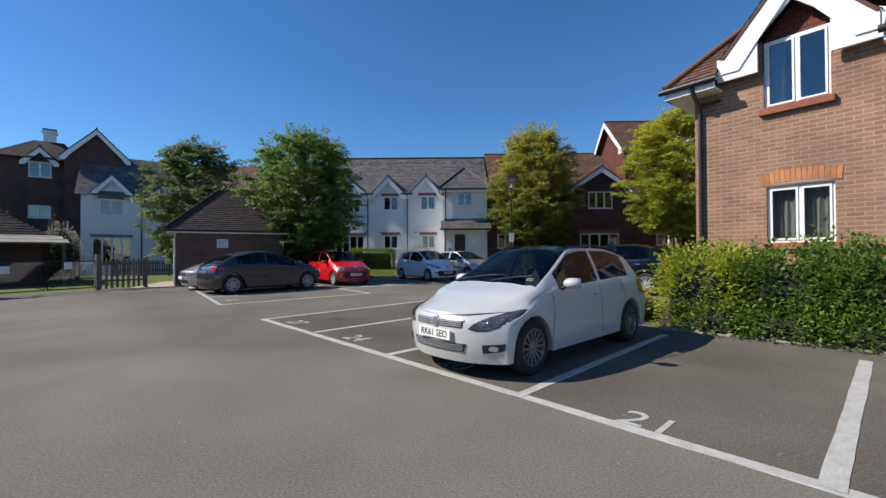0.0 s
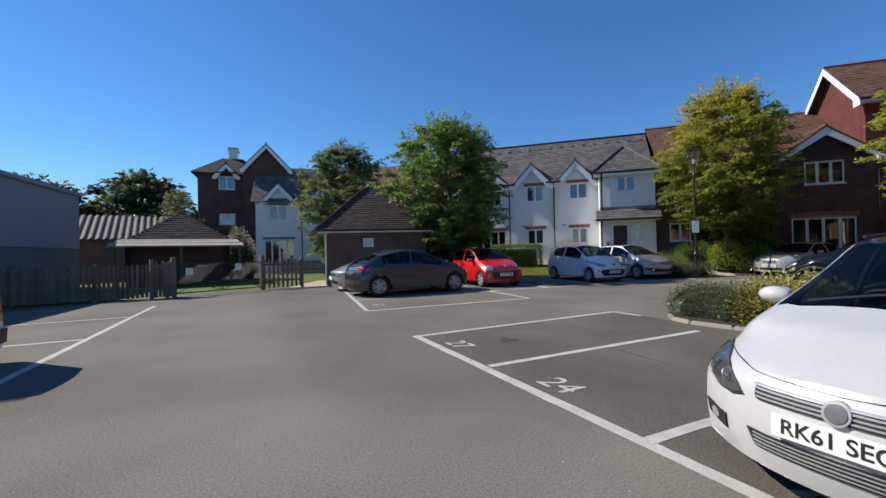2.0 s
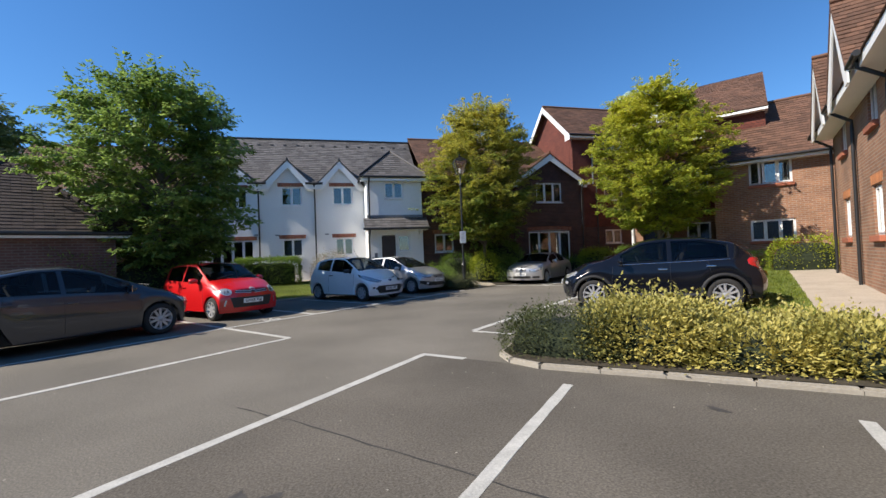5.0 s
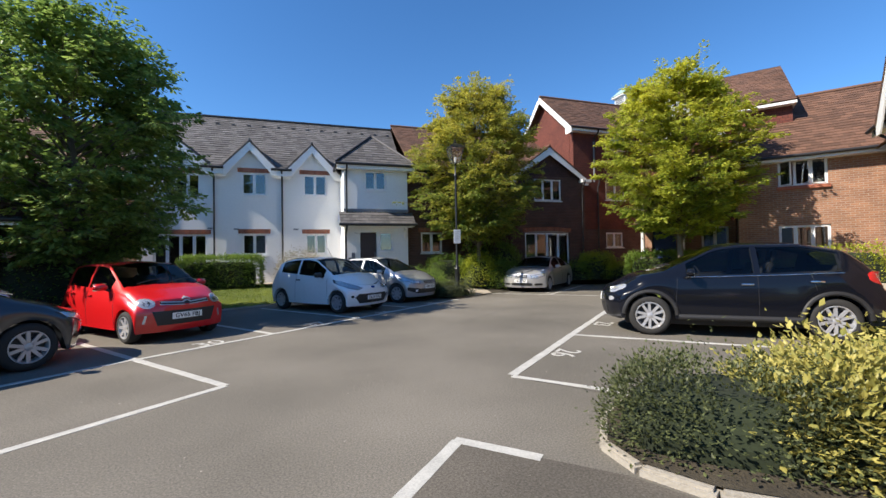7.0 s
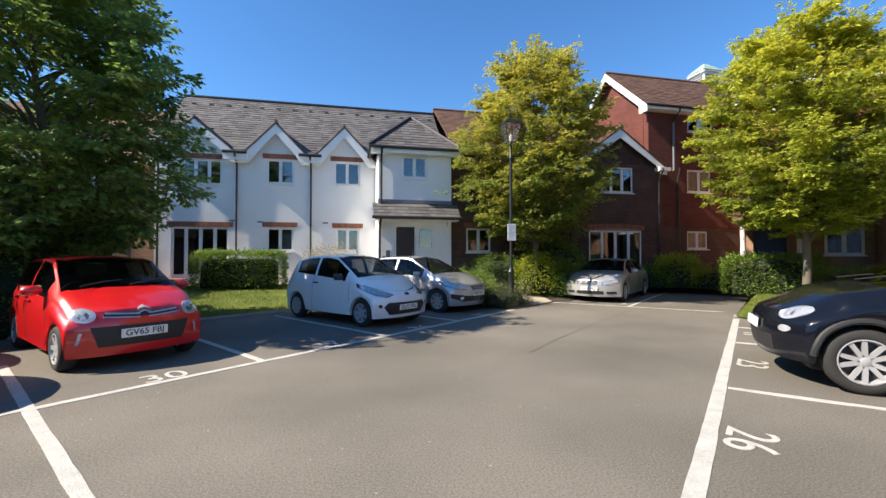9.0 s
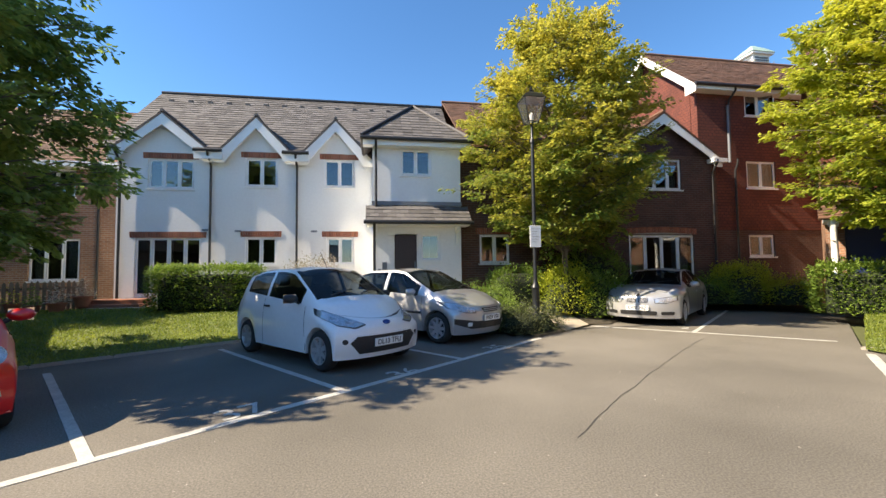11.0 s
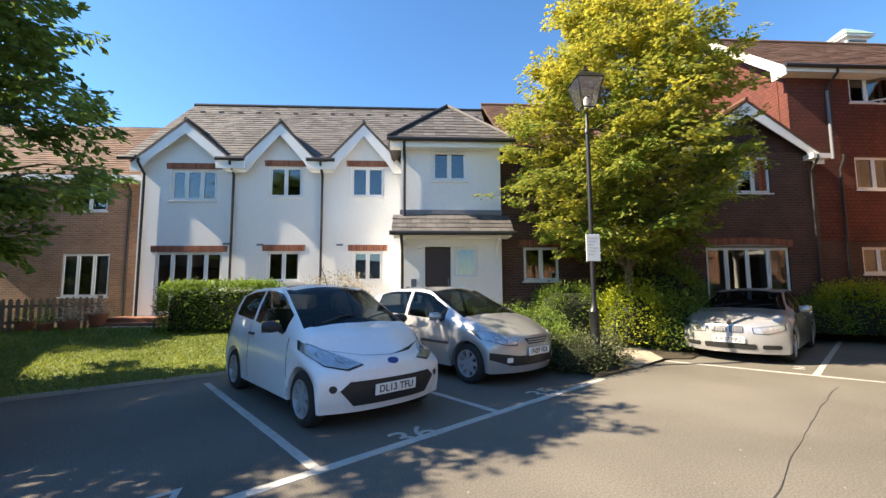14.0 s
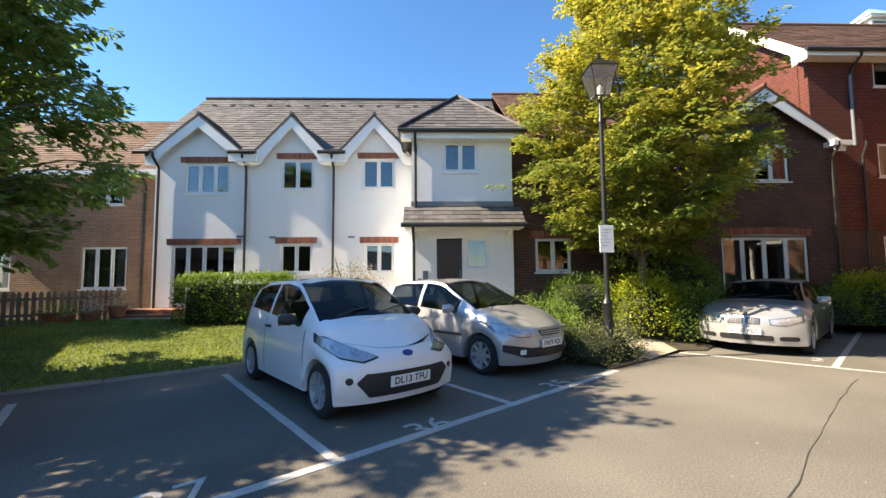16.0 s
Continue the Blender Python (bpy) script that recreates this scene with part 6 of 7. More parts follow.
        bm = bmesh.new()
        lathe(bm, [(rim_r, w / 2 - 0.006), (rim_r - 0.012, w / 2 - 0.004), (rim_r - 0.03, w / 2 - 0.05), (rim_r - 0.035, -w / 2 + 0.01), (rim_r + 0.001, -w / 2 + 0.01)], 40, "y", caps=False)
        for k in range(spokes):
            a = 2 * math.pi * k / spokes
            for da in ((-0.17, 0.17) if split else (0.0,)):
                m = Matrix.Rotation(a, 4, "Y")
                hw0, hw1 = (0.024, 0.022) if split else (0.035, 0.024)
                if spokes > 10:
                    hw0, hw1 = 0.013, 0.011
                q = []
                for x, half, yy in ((0.035, hw0, w / 2 - 0.028), (rim_r - 0.012, hw1, w / 2 - 0.012)):
                    for sg in (-1, 1):
                        for dy in (0.0, -0.03):
                            zz = sg * half + da * x * 1.6
                            q.append(bm.verts.new(m @ Vector((x, yy + dy, zz))))
                for f in ((0, 2, 6, 4), (1, 5, 7, 3), (0, 4, 5, 1), (2, 3, 7, 6)):
                    bm.faces.new([q[i] for i in f])
        lathe(bm, [(0.0, w / 2 - 0.022), (0.045, w / 2 - 0.024), (0.06, w / 2 - 0.035), (0.06, w / 2 - 0.07)], 20, "y")
        rim = mesh_of(bm, "rim", mat or ALLOY, True, 40)
        bm = bmesh.new()
        lathe(bm, [(0.0, w / 2 - 0.075), (rim_r - 0.04, w / 2 - 0.078), (rim_r - 0.04, -w / 2 + 0.02)], 28, "y")
        disc = mesh_of(bm, "brake", TRIM, True)
        for xw in (p["wf"], p["wr"]):
            for sg in (1, -1):
                wh = new("wheel", tyre)
                wh.parent = s.t
                wh.matrix_basis = pose(xw, sg * (p["hw"] - w / 2 - 0.02), r, 0, 0, 0 if sg > 0 else 180)
                shared("rim", rim, wh, Matrix())
                shared("brake_disc", disc, wh, Matrix())

    def cabin(s):
        p = s.p
        part("underbody", boxes((p["xr"] + 0.35, p["xf"] - 0.4, -p["hw"] * 0.70, p["hw"] * 0.70, 0.17, 0.52), bevel=0.03), TRIM, s.t)
        x = p.get("driver", -0.15)
        zf = p["seat"]
        for y in (0.36, -0.36):
            bm = bmesh.new()
            box(bm, x - 0.25, x + 0.28, y - 0.24, y + 0.24, 0.45, zf)
            prism(bm, [(x - 0.16, zf - 0.05), (x - 0.28, zf - 0.05), (x - 0.48, zf + 0.52), (x - 0.38, zf + 0.54)], "y", y - 0.22, y + 0.22)
            prism(bm, [(x - 0.42, zf + 0.55), (x - 0.51, zf + 0.54), (x - 0.54, zf + 0.74), (x - 0.46, zf + 0.75)], "y", y - 0.12, y + 0.12)
            bmesh.ops.bevel(bm, geom=bm.edges[:], offset=0.03, segments=2, affect="EDGES")
            part("seat", bm, CABIN, s.t, smooth=True)
        bm = bmesh.new()
        prism(bm, [(x - 0.78, 0.5), (x - 1.25, 0.5), (x - 1.42, zf + 0.45), (x - 1.3, zf + 0.47), (x - 1.15, zf), (x - 0.78, zf)], "y", -0.55, 0.55)
        part("rear_seat", bm, CABIN, s.t)
        d = p["screen"][1]
        bm = boxes((d - 0.62, d - 0.12, -p["hw"] * 0.8, p["hw"] * 0.8, 0.55, soft(p["belt"], d) - 0.05), bevel=0.05)
        part("dashboard", bm, CABIN, s.t)
        bm = bmesh.new()
        c = Vector((d - 0.78, -0.36, zf + 0.28))
        tube(bm, [c + Vector((0.08 * math.sin(a), 0.18 * math.cos(a), 0.17 * math.sin(a))) for a in (2 * math.pi * k / 20 for k in range(21))], 0.014, 6)
        tube(bm, [c, c + Vector((0.25, 0, -0.1))], 0.03, 6)
        part("steering_wheel", bm, TRIM, s.t, smooth=True)

    def trims(s, doors, handles, mirror_x, mirror_mat=None, strip=None, wipers=True, handle_mat=None):
        p = s.p
        for side in (1, -1):
            for x0, lean in doors:
                zb = soft(p["belt"], x0)
                zs = [p["sill"] + 0.05 + (zb - p["sill"] - 0.06) * k / 6 for k in range(7)]
                pts = [(x0 + lean * (z - zs[0]), side * (s.side_y(x0 + lean * (z - zs[0]), z) + 0.001), z) for z in zs]
                bar(s.t, "door_gap", pts, 0.0032, TRIM, 5)
            for x0, z in handles:
                y = s.side_y(x0, z)
                m = pose(x0, side * (y + 0.02), z)
                part("door_handle", boxes((-0.09, 0.09, -0.016, 0.016, -0.016, 0.016), bevel=0.01), handle_mat or s.paint, s.t, smooth=True, m=m)
            z = soft(p["belt"], mirror_x) + 0.07
            y = s.side_y(mirror_x, z - 0.08)
            bm = bmesh.new()
            bmesh.ops.create_uvsphere(bm, u_segments=16, v_segments=10, radius=1)
            for v in bm.verts:
                v.co.x = v.co.x * 0.085 if v.co.x > -0.3 else -0.026
                v.co.y *= 0.115
                v.co.z *= 0.068
            mi = part("door_mirror", bm, mirror_mat or s.paint, s.t, smooth=True, m=pose(mirror_x, side * (y + 0.13), z + 0.02))
            part("mirror_glass", boxes((-0.032, -0.027, -0.10, 0.10, -0.065, 0.065)), CHROME, mi)
            bar(s.t, "mirror_arm", [(mirror_x, side * (y - 0.02), z - 0.06), (mirror_x, side * (y + 0.06), z - 0.01)], 0.025, TRIM, 6)
            if strip:
                z, x1, x0 = strip
                n = 12
                bm = bmesh.new()
                tube(bm, [(x0 + (x1 - x0) * k / n, side * (s.side_y(x0 + (x1 - x0) * k / n, z) + 0.004), z) for k in range(n + 1)], 0.026, 6)
                part("rubbing_strip", bm, TRIM, s.t)
        if wipers:
            x1 = p["screen"][1]
            for y in (0.05, -0.5):
                pts = [(x1 + 0.02, y, soft(p["top"], x1) + 0.03), (x1 - 0.12, y + 0.3, soft(p["top"], x1 - 0.12) + 0.022), (x1 - 0.16, y + 0.5, soft(p["top"], x1 - 0.16) + 0.018)]
                bar(s.t, "wiper", pts, 0.009, TRIM, 5)


def ellipse(cy, cz, ry, rz, n=18, tilt=0.0):
    return [(cy + ry * math.cos(a) * math.cos(tilt) - rz * math.sin(a) * math.sin(tilt), cz + ry * math.cos(a) * math.sin(tilt) + rz * math.sin(a) * math.cos(tilt)) for a in (2 * math.pi * k / n for k in range(n))]


def quad(y0, y1, z0, z1, r=0.03):
    pts = []
    for cy, cz, a0 in ((y1 - r, z1 - r, 0), (y0 + r, z1 - r, 90), (y0 + r, z0 + r, 180), (y1 - r, z0 + r, 270)):
        pts += [(cy + r * math.cos(radians(a0 + k * 30)), cz + r * math.sin(radians(a0 + k * 30))) for k in range(4)]
    return pts


def head_lamp(c, outline, inner=True, bowl=None):
    for sg in (1, -1):
        o = [(sg * y, z) for y, z in outline]
        cy, cz = sum(y for y, _ in o) / len(o), sum(z for _, z in o) / len(o)
        lamp = c.patch("headlight", o, bowl or LAMP_BOWL, off=0.008)
        c.patch("lamp_surround", [(cy + (y - cy) * 1.07, cz + (z - cz) * 1.16) for y, z in o], TRIM, off=0.004, deep=0.02, parent=lamp)
        if inner:
            for dy in (-0.075, 0.06):
                c.patch("bulb_ring", ellipse(cy + sg * dy, cz + dy * 0.25, 0.040, 0.036, 12), GUNMETAL if bowl else ALLOY, off=0.011, deep=0.01, parent=lamp, cuts=1)
                c.patch("bulb", ellipse(cy + sg * dy, cz + dy * 0.25, 0.030, 0.027, 12), bowl or LAMP_BOWL, off=0.014, deep=0.01, parent=lamp, cuts=1)
        lens = c.patch("lens", o, LENS, off=0.020, deep=0.004, parent=lamp)
        lens.visible_shadow = False


def slats(c, y0, y1, z0, z1, n, mat, end=1, h=0.007):
    for k in range(n):
        z = z0 + (z1 - z0) * (k + 0.5) / n
        c.patch("grille_bar", [(y0, z - h), (y1, z - h), (y1, z + h), (y0, z + h)], mat, end, off=0.014, deep=0.015)


def common(xf, xr, wf, wr, hw, top, belt, screen, rear, side, wheel=0.31, sill=0.22, cabin=0.5, roof_w=0.56, **k):
    d = dict(xf=xf, xr=xr, wf=wf, wr=wr, hw=hw, top=top, belt=belt, screen=screen, rear=rear, side=side, wheel=wheel, sill=sill, cabin=cabin, roof_w=roof_w, seat=0.62)
    d.update(k)
    return d


# white hatchback in the numbered bay
c = Car((4.9, 0.14), 224, "white", "white five-door hatchback parked nose out in a bay", common(
    2.08, -2.16, 1.3, -1.3, 0.84,
    [(-2.16, 0.92), (-1.98, 1.05), (-1.5, 1.38), (-0.9, 1.485), (-0.1, 1.50), (0.25, 1.45), (1.12, 1.0), (1.55, 0.91), (1.92, 0.80), (2.08, 0.70)],
    [(-2.16, 0.90), (-1.6, 1.02), (0.0, 0.95), (1.1, 0.90), (1.65, 0.80), (2.08, 0.62)],
    (0.22, 1.12), (-2.0, -1.5), (0.72, -0.28, -0.36, -1.28), 0.315, roof_w=0.59, bow_f=0.66, rake_f=0.12, nose=0.46, scale=0.94, dark_roof=True))
c.body(), c.cabin(), c.wheels(14, GUNMETAL), c.trims([(0.95, -0.1), (-0.32, 0.02), (-1.15, 0.25)], [(-0.18, 0.83), (-1.0, 0.86)], 0.66)
head_lamp(c, [(0.45, 0.575), (0.50, 0.622), (0.58, 0.668), (0.68, 0.712), (0.76, 0.740), (0.792, 0.742), (0.805, 0.710), (0.785, 0.655), (0.72, 0.600), (0.63, 0.562), (0.53, 0.555)], bowl=SMOKED)
c.patch("grille", quad(-0.37, 0.37, 0.57, 0.64, 0.02), TRIM)
slats(c, -0.36, 0.36, 0.575, 0.637, 3, ALLOY, h=0.004)
c.patch("grille_bar", quad(-0.38, 0.38, 0.637, 0.647, 0.004), ALLOY, off=0.016, deep=0.02)
c.patch("bonnet_gap", [(-0.76, 0.745), (-0.4, 0.70), (0, 0.688), (0.4, 0.70), (0.76, 0.745), (0.76, 0.742), (0.4, 0.697), (0, 0.685), (-0.4, 0.697), (-0.76, 0.742)], TRIM, off=0.002, deep=0.004)
c.patch("badge", ellipse(0, 0.612, 0.055, 0.055), ALLOY, off=0.02)
c.patch("badge", ellipse(0, 0.612, 0.042, 0.042), GUNMETAL, off=0.024)
c.patch("lower_grille", [(-0.42, 0.40), (0.42, 0.40), (0.38, 0.31), (-0.38, 0.31)], TRIM)
slats(c, -0.38, 0.38, 0.315, 0.395, 4, ALLOY, h=0.003)
c.both("fog_lamp_recess", [(0.58, 0.40), (0.78, 0.42), (0.76, 0.34), (0.58, 0.31)], TRIM)
c.both("fog_lamp", ellipse(0.68, 0.365, 0.04, 0.03), LAMP_BOWL, off=0.012)
c.plate("RK61 SEO", 0.485)
c.both("tail_lamp", [(0.62, 0.95), (0.80, 0.95), (0.84, 0.72), (0.66, 0.72)], TAIL_RED, -1)
c.plate("", 0.6, -1, True)
for y in (0.57, -0.57):
    bar(c.t, "roof_bar", [(0.1, y, 1.46), (-0.5, y * 1.0, 1.49), (-1.3, y * 0.97, 1.44)], 0.012, TRIM)
disc = new("tax_disc", mesh_of(boxes((-0.003, 0.003, -0.05, 0.05, -0.03, 0.03), bevel=0.002), "tax_disc", SIGN_WHITE))
disc.parent, disc.matrix_basis = c.t, pose(0.93, 0.5, 1.05, 0, -58, 0)

# graphite hatchback beside the garage
civic = common(
    2.13, -2.12, 1.32, -1.32, 0.885,
    [(-2.12, 0.95), (-1.95, 1.02), (-1.3, 1.30), (-0.6, 1.44), (-0.05, 1.455), (0.35, 1.38), (1.28, 0.98), (1.75, 0.88), (2.13, 0.70)],
    [(-2.12, 0.92), (-1.5, 0.99), (0.0, 0.93), (1.2, 0.87), (1.75, 0.80), (2.13, 0.62)],
    (0.28, 1.26), (-1.98, -1.3), (0.85, -0.18, -0.25, -1.2), 0.32, roof_w=0.59, bow_f=0.45, rake_f=0.1)
c = Car((-3.15, 9.47), 46.5, "grey", "dark graphite hatchback parked beside the brick garage", civic)
c.body(), c.cabin(), c.wheels(5, split=True), c.trims([(1.0, -0.1), (-0.22, 0.0), (-1.1, 0.2)], [(-0.1, 0.8), (-0.95, 0.84)], 0.75)
head_lamp(c, [(0.40, 0.62), (0.82, 0.74), (0.84, 0.66), (0.5, 0.55)])
c.patch("grille", quad(-0.40, 0.40, 0.55, 0.63, 0.02), TRIM)
c.plate("", 0.45)
c.both("tail_lamp", quad(0.58, 0.85, 0.80, 0.92, 0.04), TAIL_RED, -1)
c.patch("tail_band", quad(-0.57, 0.57, 0.83, 0.89, 0.02), CHROME, -1)
c.patch("tail_glass", quad(-0.5, 0.5, 0.68, 0.79, 0.03), TRIM, -1)
c.patch("rear_valance", quad(-0.6, 0.6, 0.28, 0.42, 0.03), TRIM, -1)
c = Car((-4.75, 11.05), 226, "silver", "silver car mostly hidden behind the graphite hatchback", civic)
c.body(), c.cabin(), c.wheels(6), c.trims([(1.0, -0.1), (-0.22, 0.0)], [(-0.1, 0.8)], 0.75)
head_lamp(c, [(0.40, 0.62), (0.82, 0.74), (0.84, 0.66), (0.5, 0.55)])
c.patch("grille", quad(-0.40, 0.40, 0.55, 0.66, 0.02), TRIM)
c.patch("lower_grille", quad(-0.5, 0.5, 0.28, 0.40, 0.03), TRIM)
c.plate("", 0.47)

# small red hatchback
c = Car((-1.34, 12.86), -48, "red", "small bright red hatchback parked nose out", common(
    1.73, -1.73, 1.17, -1.17, 0.81,
    [(-1.73, 0.95), (-1.66, 1.05), (-1.42, 1.40), (-0.8, 1.45), (-0.1, 1.46), (0.2, 1.42), (0.98, 1.0), (1.35, 0.94), (1.6, 0.84), (1.73, 0.74)],
    [(-1.73, 0.93), (-1.2, 0.98), (0.0, 0.92), (0.95, 0.89), (1.4, 0.82), (1.73, 0.64)],
    (0.16, 0.98), (-1.68, -1.42), (0.62, -0.24, -0.31, -1.2), 0.285, roof_w=0.60, bow_f=0.30, rake_f=0.08, nose=0.5, driver=-0.2))
c.body(), c.cabin(), c.wheels(7), c.trims([(0.85, -0.08), (-0.28, 0.0), (-1.05, 0.15)], [(-0.15, 0.82), (-0.9, 0.85)], 0.58)
for sg in (1, -1):
    o = ellipse(sg * 0.60, 0.70, 0.115, 0.085)
    lamp = c.patch("headlight", o, LAMP_BOWL)
    c.patch("bulb_ring", ellipse(sg * 0.60, 0.70, 0.055, 0.05), TRIM, off=0.009, deep=0.01, parent=lamp)
    c.patch("lens", o, LENS, off=0.014, deep=0.004, parent=lamp).visible_shadow = False
    c.patch("day_light", [(sg * 0.62, 0.50), (sg * 0.65, 0.50), (sg * 0.68, 0.36), (sg * 0.65, 0.36)], LAMP_BOWL, off=0.01)
    for dz in (0, 0.045):
        c.patch("badge", [(sg * 0.0, 0.735 + dz), (sg * 0.07, 0.705 + dz), (sg * 0.07, 0.685 + dz), (0, 0.715 + dz)], ALLOY, off=0.02)
    c.patch("grille_bar", [(sg * 0.05, 0.70), (sg * 0.40, 0.725), (sg * 0.40, 0.705), (sg * 0.05, 0.68)], ALLOY, off=0.012)
    c.patch("grille_bar", [(sg * 0.05, 0.655), (sg * 0.42, 0.68), (sg * 0.42, 0.665), (sg * 0.05, 0.64)], ALLOY, off=0.012)
c.patch("grille", quad(-0.42, 0.42, 0.66, 0.72, 0.02), TRIM)
c.patch("lower_grille", [(-0.55, 0.56), (0.55, 0.56), (0.47, 0.31), (-0.47, 0.31)], TRIM)
c.plate("GV65 FBJ", 0.46)


# pale three-door city car
c = Car((2.53, 15.44), -51, "pale", "pale silver-white three-door city car in bay 36", common(
    1.76, -1.83, 1.17, -1.15, 0.825,
    [(-1.83, 0.95), (-1.75, 1.08), (-1.45, 1.38), (-0.85, 1.48), (-0.1, 1.505), (0.2, 1.46), (1.02, 1.02), (1.35, 0.95), (1.62, 0.82), (1.76, 0.68)],
    [(-1.83, 0.93), (-1.3, 1.06), (0.0, 0.95), (0.95, 0.90), (1.35, 0.82), (1.76, 0.6)],
    (0.16, 1.02), (-1.78, -1.42), (0.66, -0.36, -0.44, -1.2), 0.29, roof_w=0.60, bow_f=0.40, rake_f=0.12, nose=0.45, driver=-0.2))
c.body(), c.cabin(), c.wheels(7), c.trims([(0.85, -0.08), (-0.5, 0.05)], [(-0.35, 0.86)], 0.6, mirror_mat=TRIM, handle_mat=TRIM)
head_lamp(c, [(0.36, 0.66), (0.58, 0.76), (0.76, 0.86), (0.79, 0.78), (0.70, 0.66), (0.52, 0.62)])
c.patch("lower_grille", [(-0.50, 0.50), (0.50, 0.50), (0.60, 0.42), (0.46, 0.26), (-0.46, 0.26), (-0.60, 0.42)], TRIM)
c.patch("badge", ellipse(0, 0.66, 0.065, 0.03), material("badge_blue", (0.02, 0.05, 0.22), 0.2), off=0.012)
c.both("fog_lamp", ellipse(0.66, 0.44, 0.035, 0.035), TRIM)
c.patch("bonnet_gap", [(-0.66, 0.80), (-0.3, 0.735), (0, 0.72), (0.3, 0.735), (0.66, 0.80), (0.66, 0.797), (0.3, 0.732), (0, 0.717), (-0.3, 0.732), (-0.66, 0.797)], TRIM, off=0.002, deep=0.004)
c.patch("lip", [(-0.52, 0.515), (0.52, 0.515), (0.62, 0.425), (0.60, 0.42), (0.505, 0.503), (-0.505, 0.503), (-0.60, 0.42), (-0.62, 0.425)], PAINT["pale"], off=0.016, deep=0.02)
c.plate("DL13 TFU", 0.40, off=0.02)
bar(c.t, "aerial", [(0.15, 0, 1.48), (-0.05, 0, 1.75)], 0.006, TRIM)

# silver five-door hatchback
c = Car((4.44, 17.36), -50, "silver", "silver five-door hatchback in bay 35", common(
    1.98, -2.0, 1.25, -1.25, 0.845,
    [(-2.0, 0.95), (-1.9, 1.05), (-1.55, 1.36), (-0.9, 1.46), (-0.1, 1.475), (0.2, 1.43), (1.1, 1.0), (1.5, 0.93), (1.82, 0.82), (1.98, 0.70)],
    [(-2.0, 0.93), (-1.4, 0.98), (0.0, 0.92), (1.05, 0.88), (1.6, 0.80), (1.98, 0.62)],
    (0.18, 1.1), (-1.94, -1.55), (0.72, -0.24, -0.32, -1.25), 0.30, roof_w=0.60, bow_f=0.38, rake_f=0.1))
c.body(), c.cabin(), c.wheels(8), c.trims([(0.9, -0.08), (-0.28, 0.0), (-1.1, 0.2)], [(-0.15, 0.8), (-1.0, 0.82)], 0.66, strip=(0.58, 0.85, -0.85))
head_lamp(c, [(0.42, 0.66), (0.60, 0.74), (0.80, 0.80), (0.80, 0.68), (0.62, 0.61), (0.44, 0.60)])
c.patch("grille", [(-0.28, 0.68), (0.28, 0.68), (0.22, 0.60), (-0.22, 0.60)], TRIM)
slats(c, -0.23, 0.23, 0.61, 0.67, 2, ALLOY)
c.patch("bumper_band", [(-0.80, 0.50), (-0.4, 0.44), (0.4, 0.44), (0.80, 0.50), (0.80, 0.40), (0.5, 0.30), (-0.5, 0.30), (-0.80, 0.40)], TRIM)
c.patch("lower_grille", quad(-0.34, 0.34, 0.31, 0.39, 0.02), BLACK_IRON, off=0.012)
c.both("fog_lamp", quad(0.50, 0.58, 0.35, 0.42, 0.012), PLATE_WHITE, off=0.014)
c.plate("FN59 VEX", 0.49, off=0.014)

# silver saloon
c = Car((11.53, 18.67), 220, "silver", "silver saloon parked nose out beneath the trees", common(
    2.26, -2.26, 1.4, -1.36, 0.905,
    [(-2.26, 0.92), (-2.1, 1.02), (-1.55, 1.07), (-0.95, 1.36), (-0.35, 1.42), (0.15, 1.40), (0.4, 1.34), (1.1, 0.98), (1.7, 0.92), (2.1, 0.80), (2.26, 0.70)],
    [(-2.26, 0.90), (-1.4, 0.96), (0.0, 0.92), (1.1, 0.88), (1.8, 0.80), (2.26, 0.62)],
    (0.34, 1.1), (-1.52, -0.92), (0.78, -0.2, -0.28, -1.05), 0.32, roof_w=0.59, bow_f=0.40, rake_f=0.10))
c.body(), c.cabin(), c.wheels(7), c.trims([(0.95, -0.08), (-0.24, 0.0), (-1.1, 0.2)], [(-0.1, 0.78), (-1.0, 0.8)], 0.68)
head_lamp(c, [(0.38, 0.66), (0.80, 0.72), (0.82, 0.64), (0.60, 0.56), (0.40, 0.57)])
c.both("grille", quad(0.02, 0.24, 0.57, 0.69, 0.03), TRIM)
for k in range(7):
    for sg in (1, -1):
        y = sg * (0.05 + 0.027 * k)
        c.patch("grille_bar", [(y - 0.004, 0.58), (y + 0.004, 0.58), (y + 0.004, 0.68), (y - 0.004, 0.68)], ALLOY, off=0.012, deep=0.01, cuts=1)
c.patch("lower_grille", quad(-0.42, 0.42, 0.27, 0.37, 0.03), TRIM)
c.both("lower_grille", quad(0.5, 0.76, 0.28, 0.36, 0.03), TRIM)
c.patch("badge", ellipse(0, 0.74, 0.035, 0.03), TRIM, off=0.012)
c.plate("KX07 PBZ", 0.44)

# black crossover
c = Car((9.19, 8.48), 140.6, "black", "glossy black crossover parked across the lawn's edge", common(
    2.08, -2.14, 1.285, -1.285, 0.9,
    [(-2.14, 1.0), (-2.05, 1.12), (-1.55, 1.46), (-0.9, 1.585), (-0.1, 1.60), (0.25, 1.55), (1.08, 1.13), (1.55, 1.06), (1.9, 0.93), (2.08, 0.80)],
    [(-2.14, 0.98), (-1.5, 1.10), (0.0, 1.03), (1.05, 1.0), (1.6, 0.92), (2.08, 0.70)],
    (0.22, 1.08), (-2.08, -1.55), (0.7, -0.26, -0.34, -1.42), 0.345, sill=0.3, roof_w=0.60, bow_f=0.42, rake_f=0.12, nose=0.55, seat=0.72))
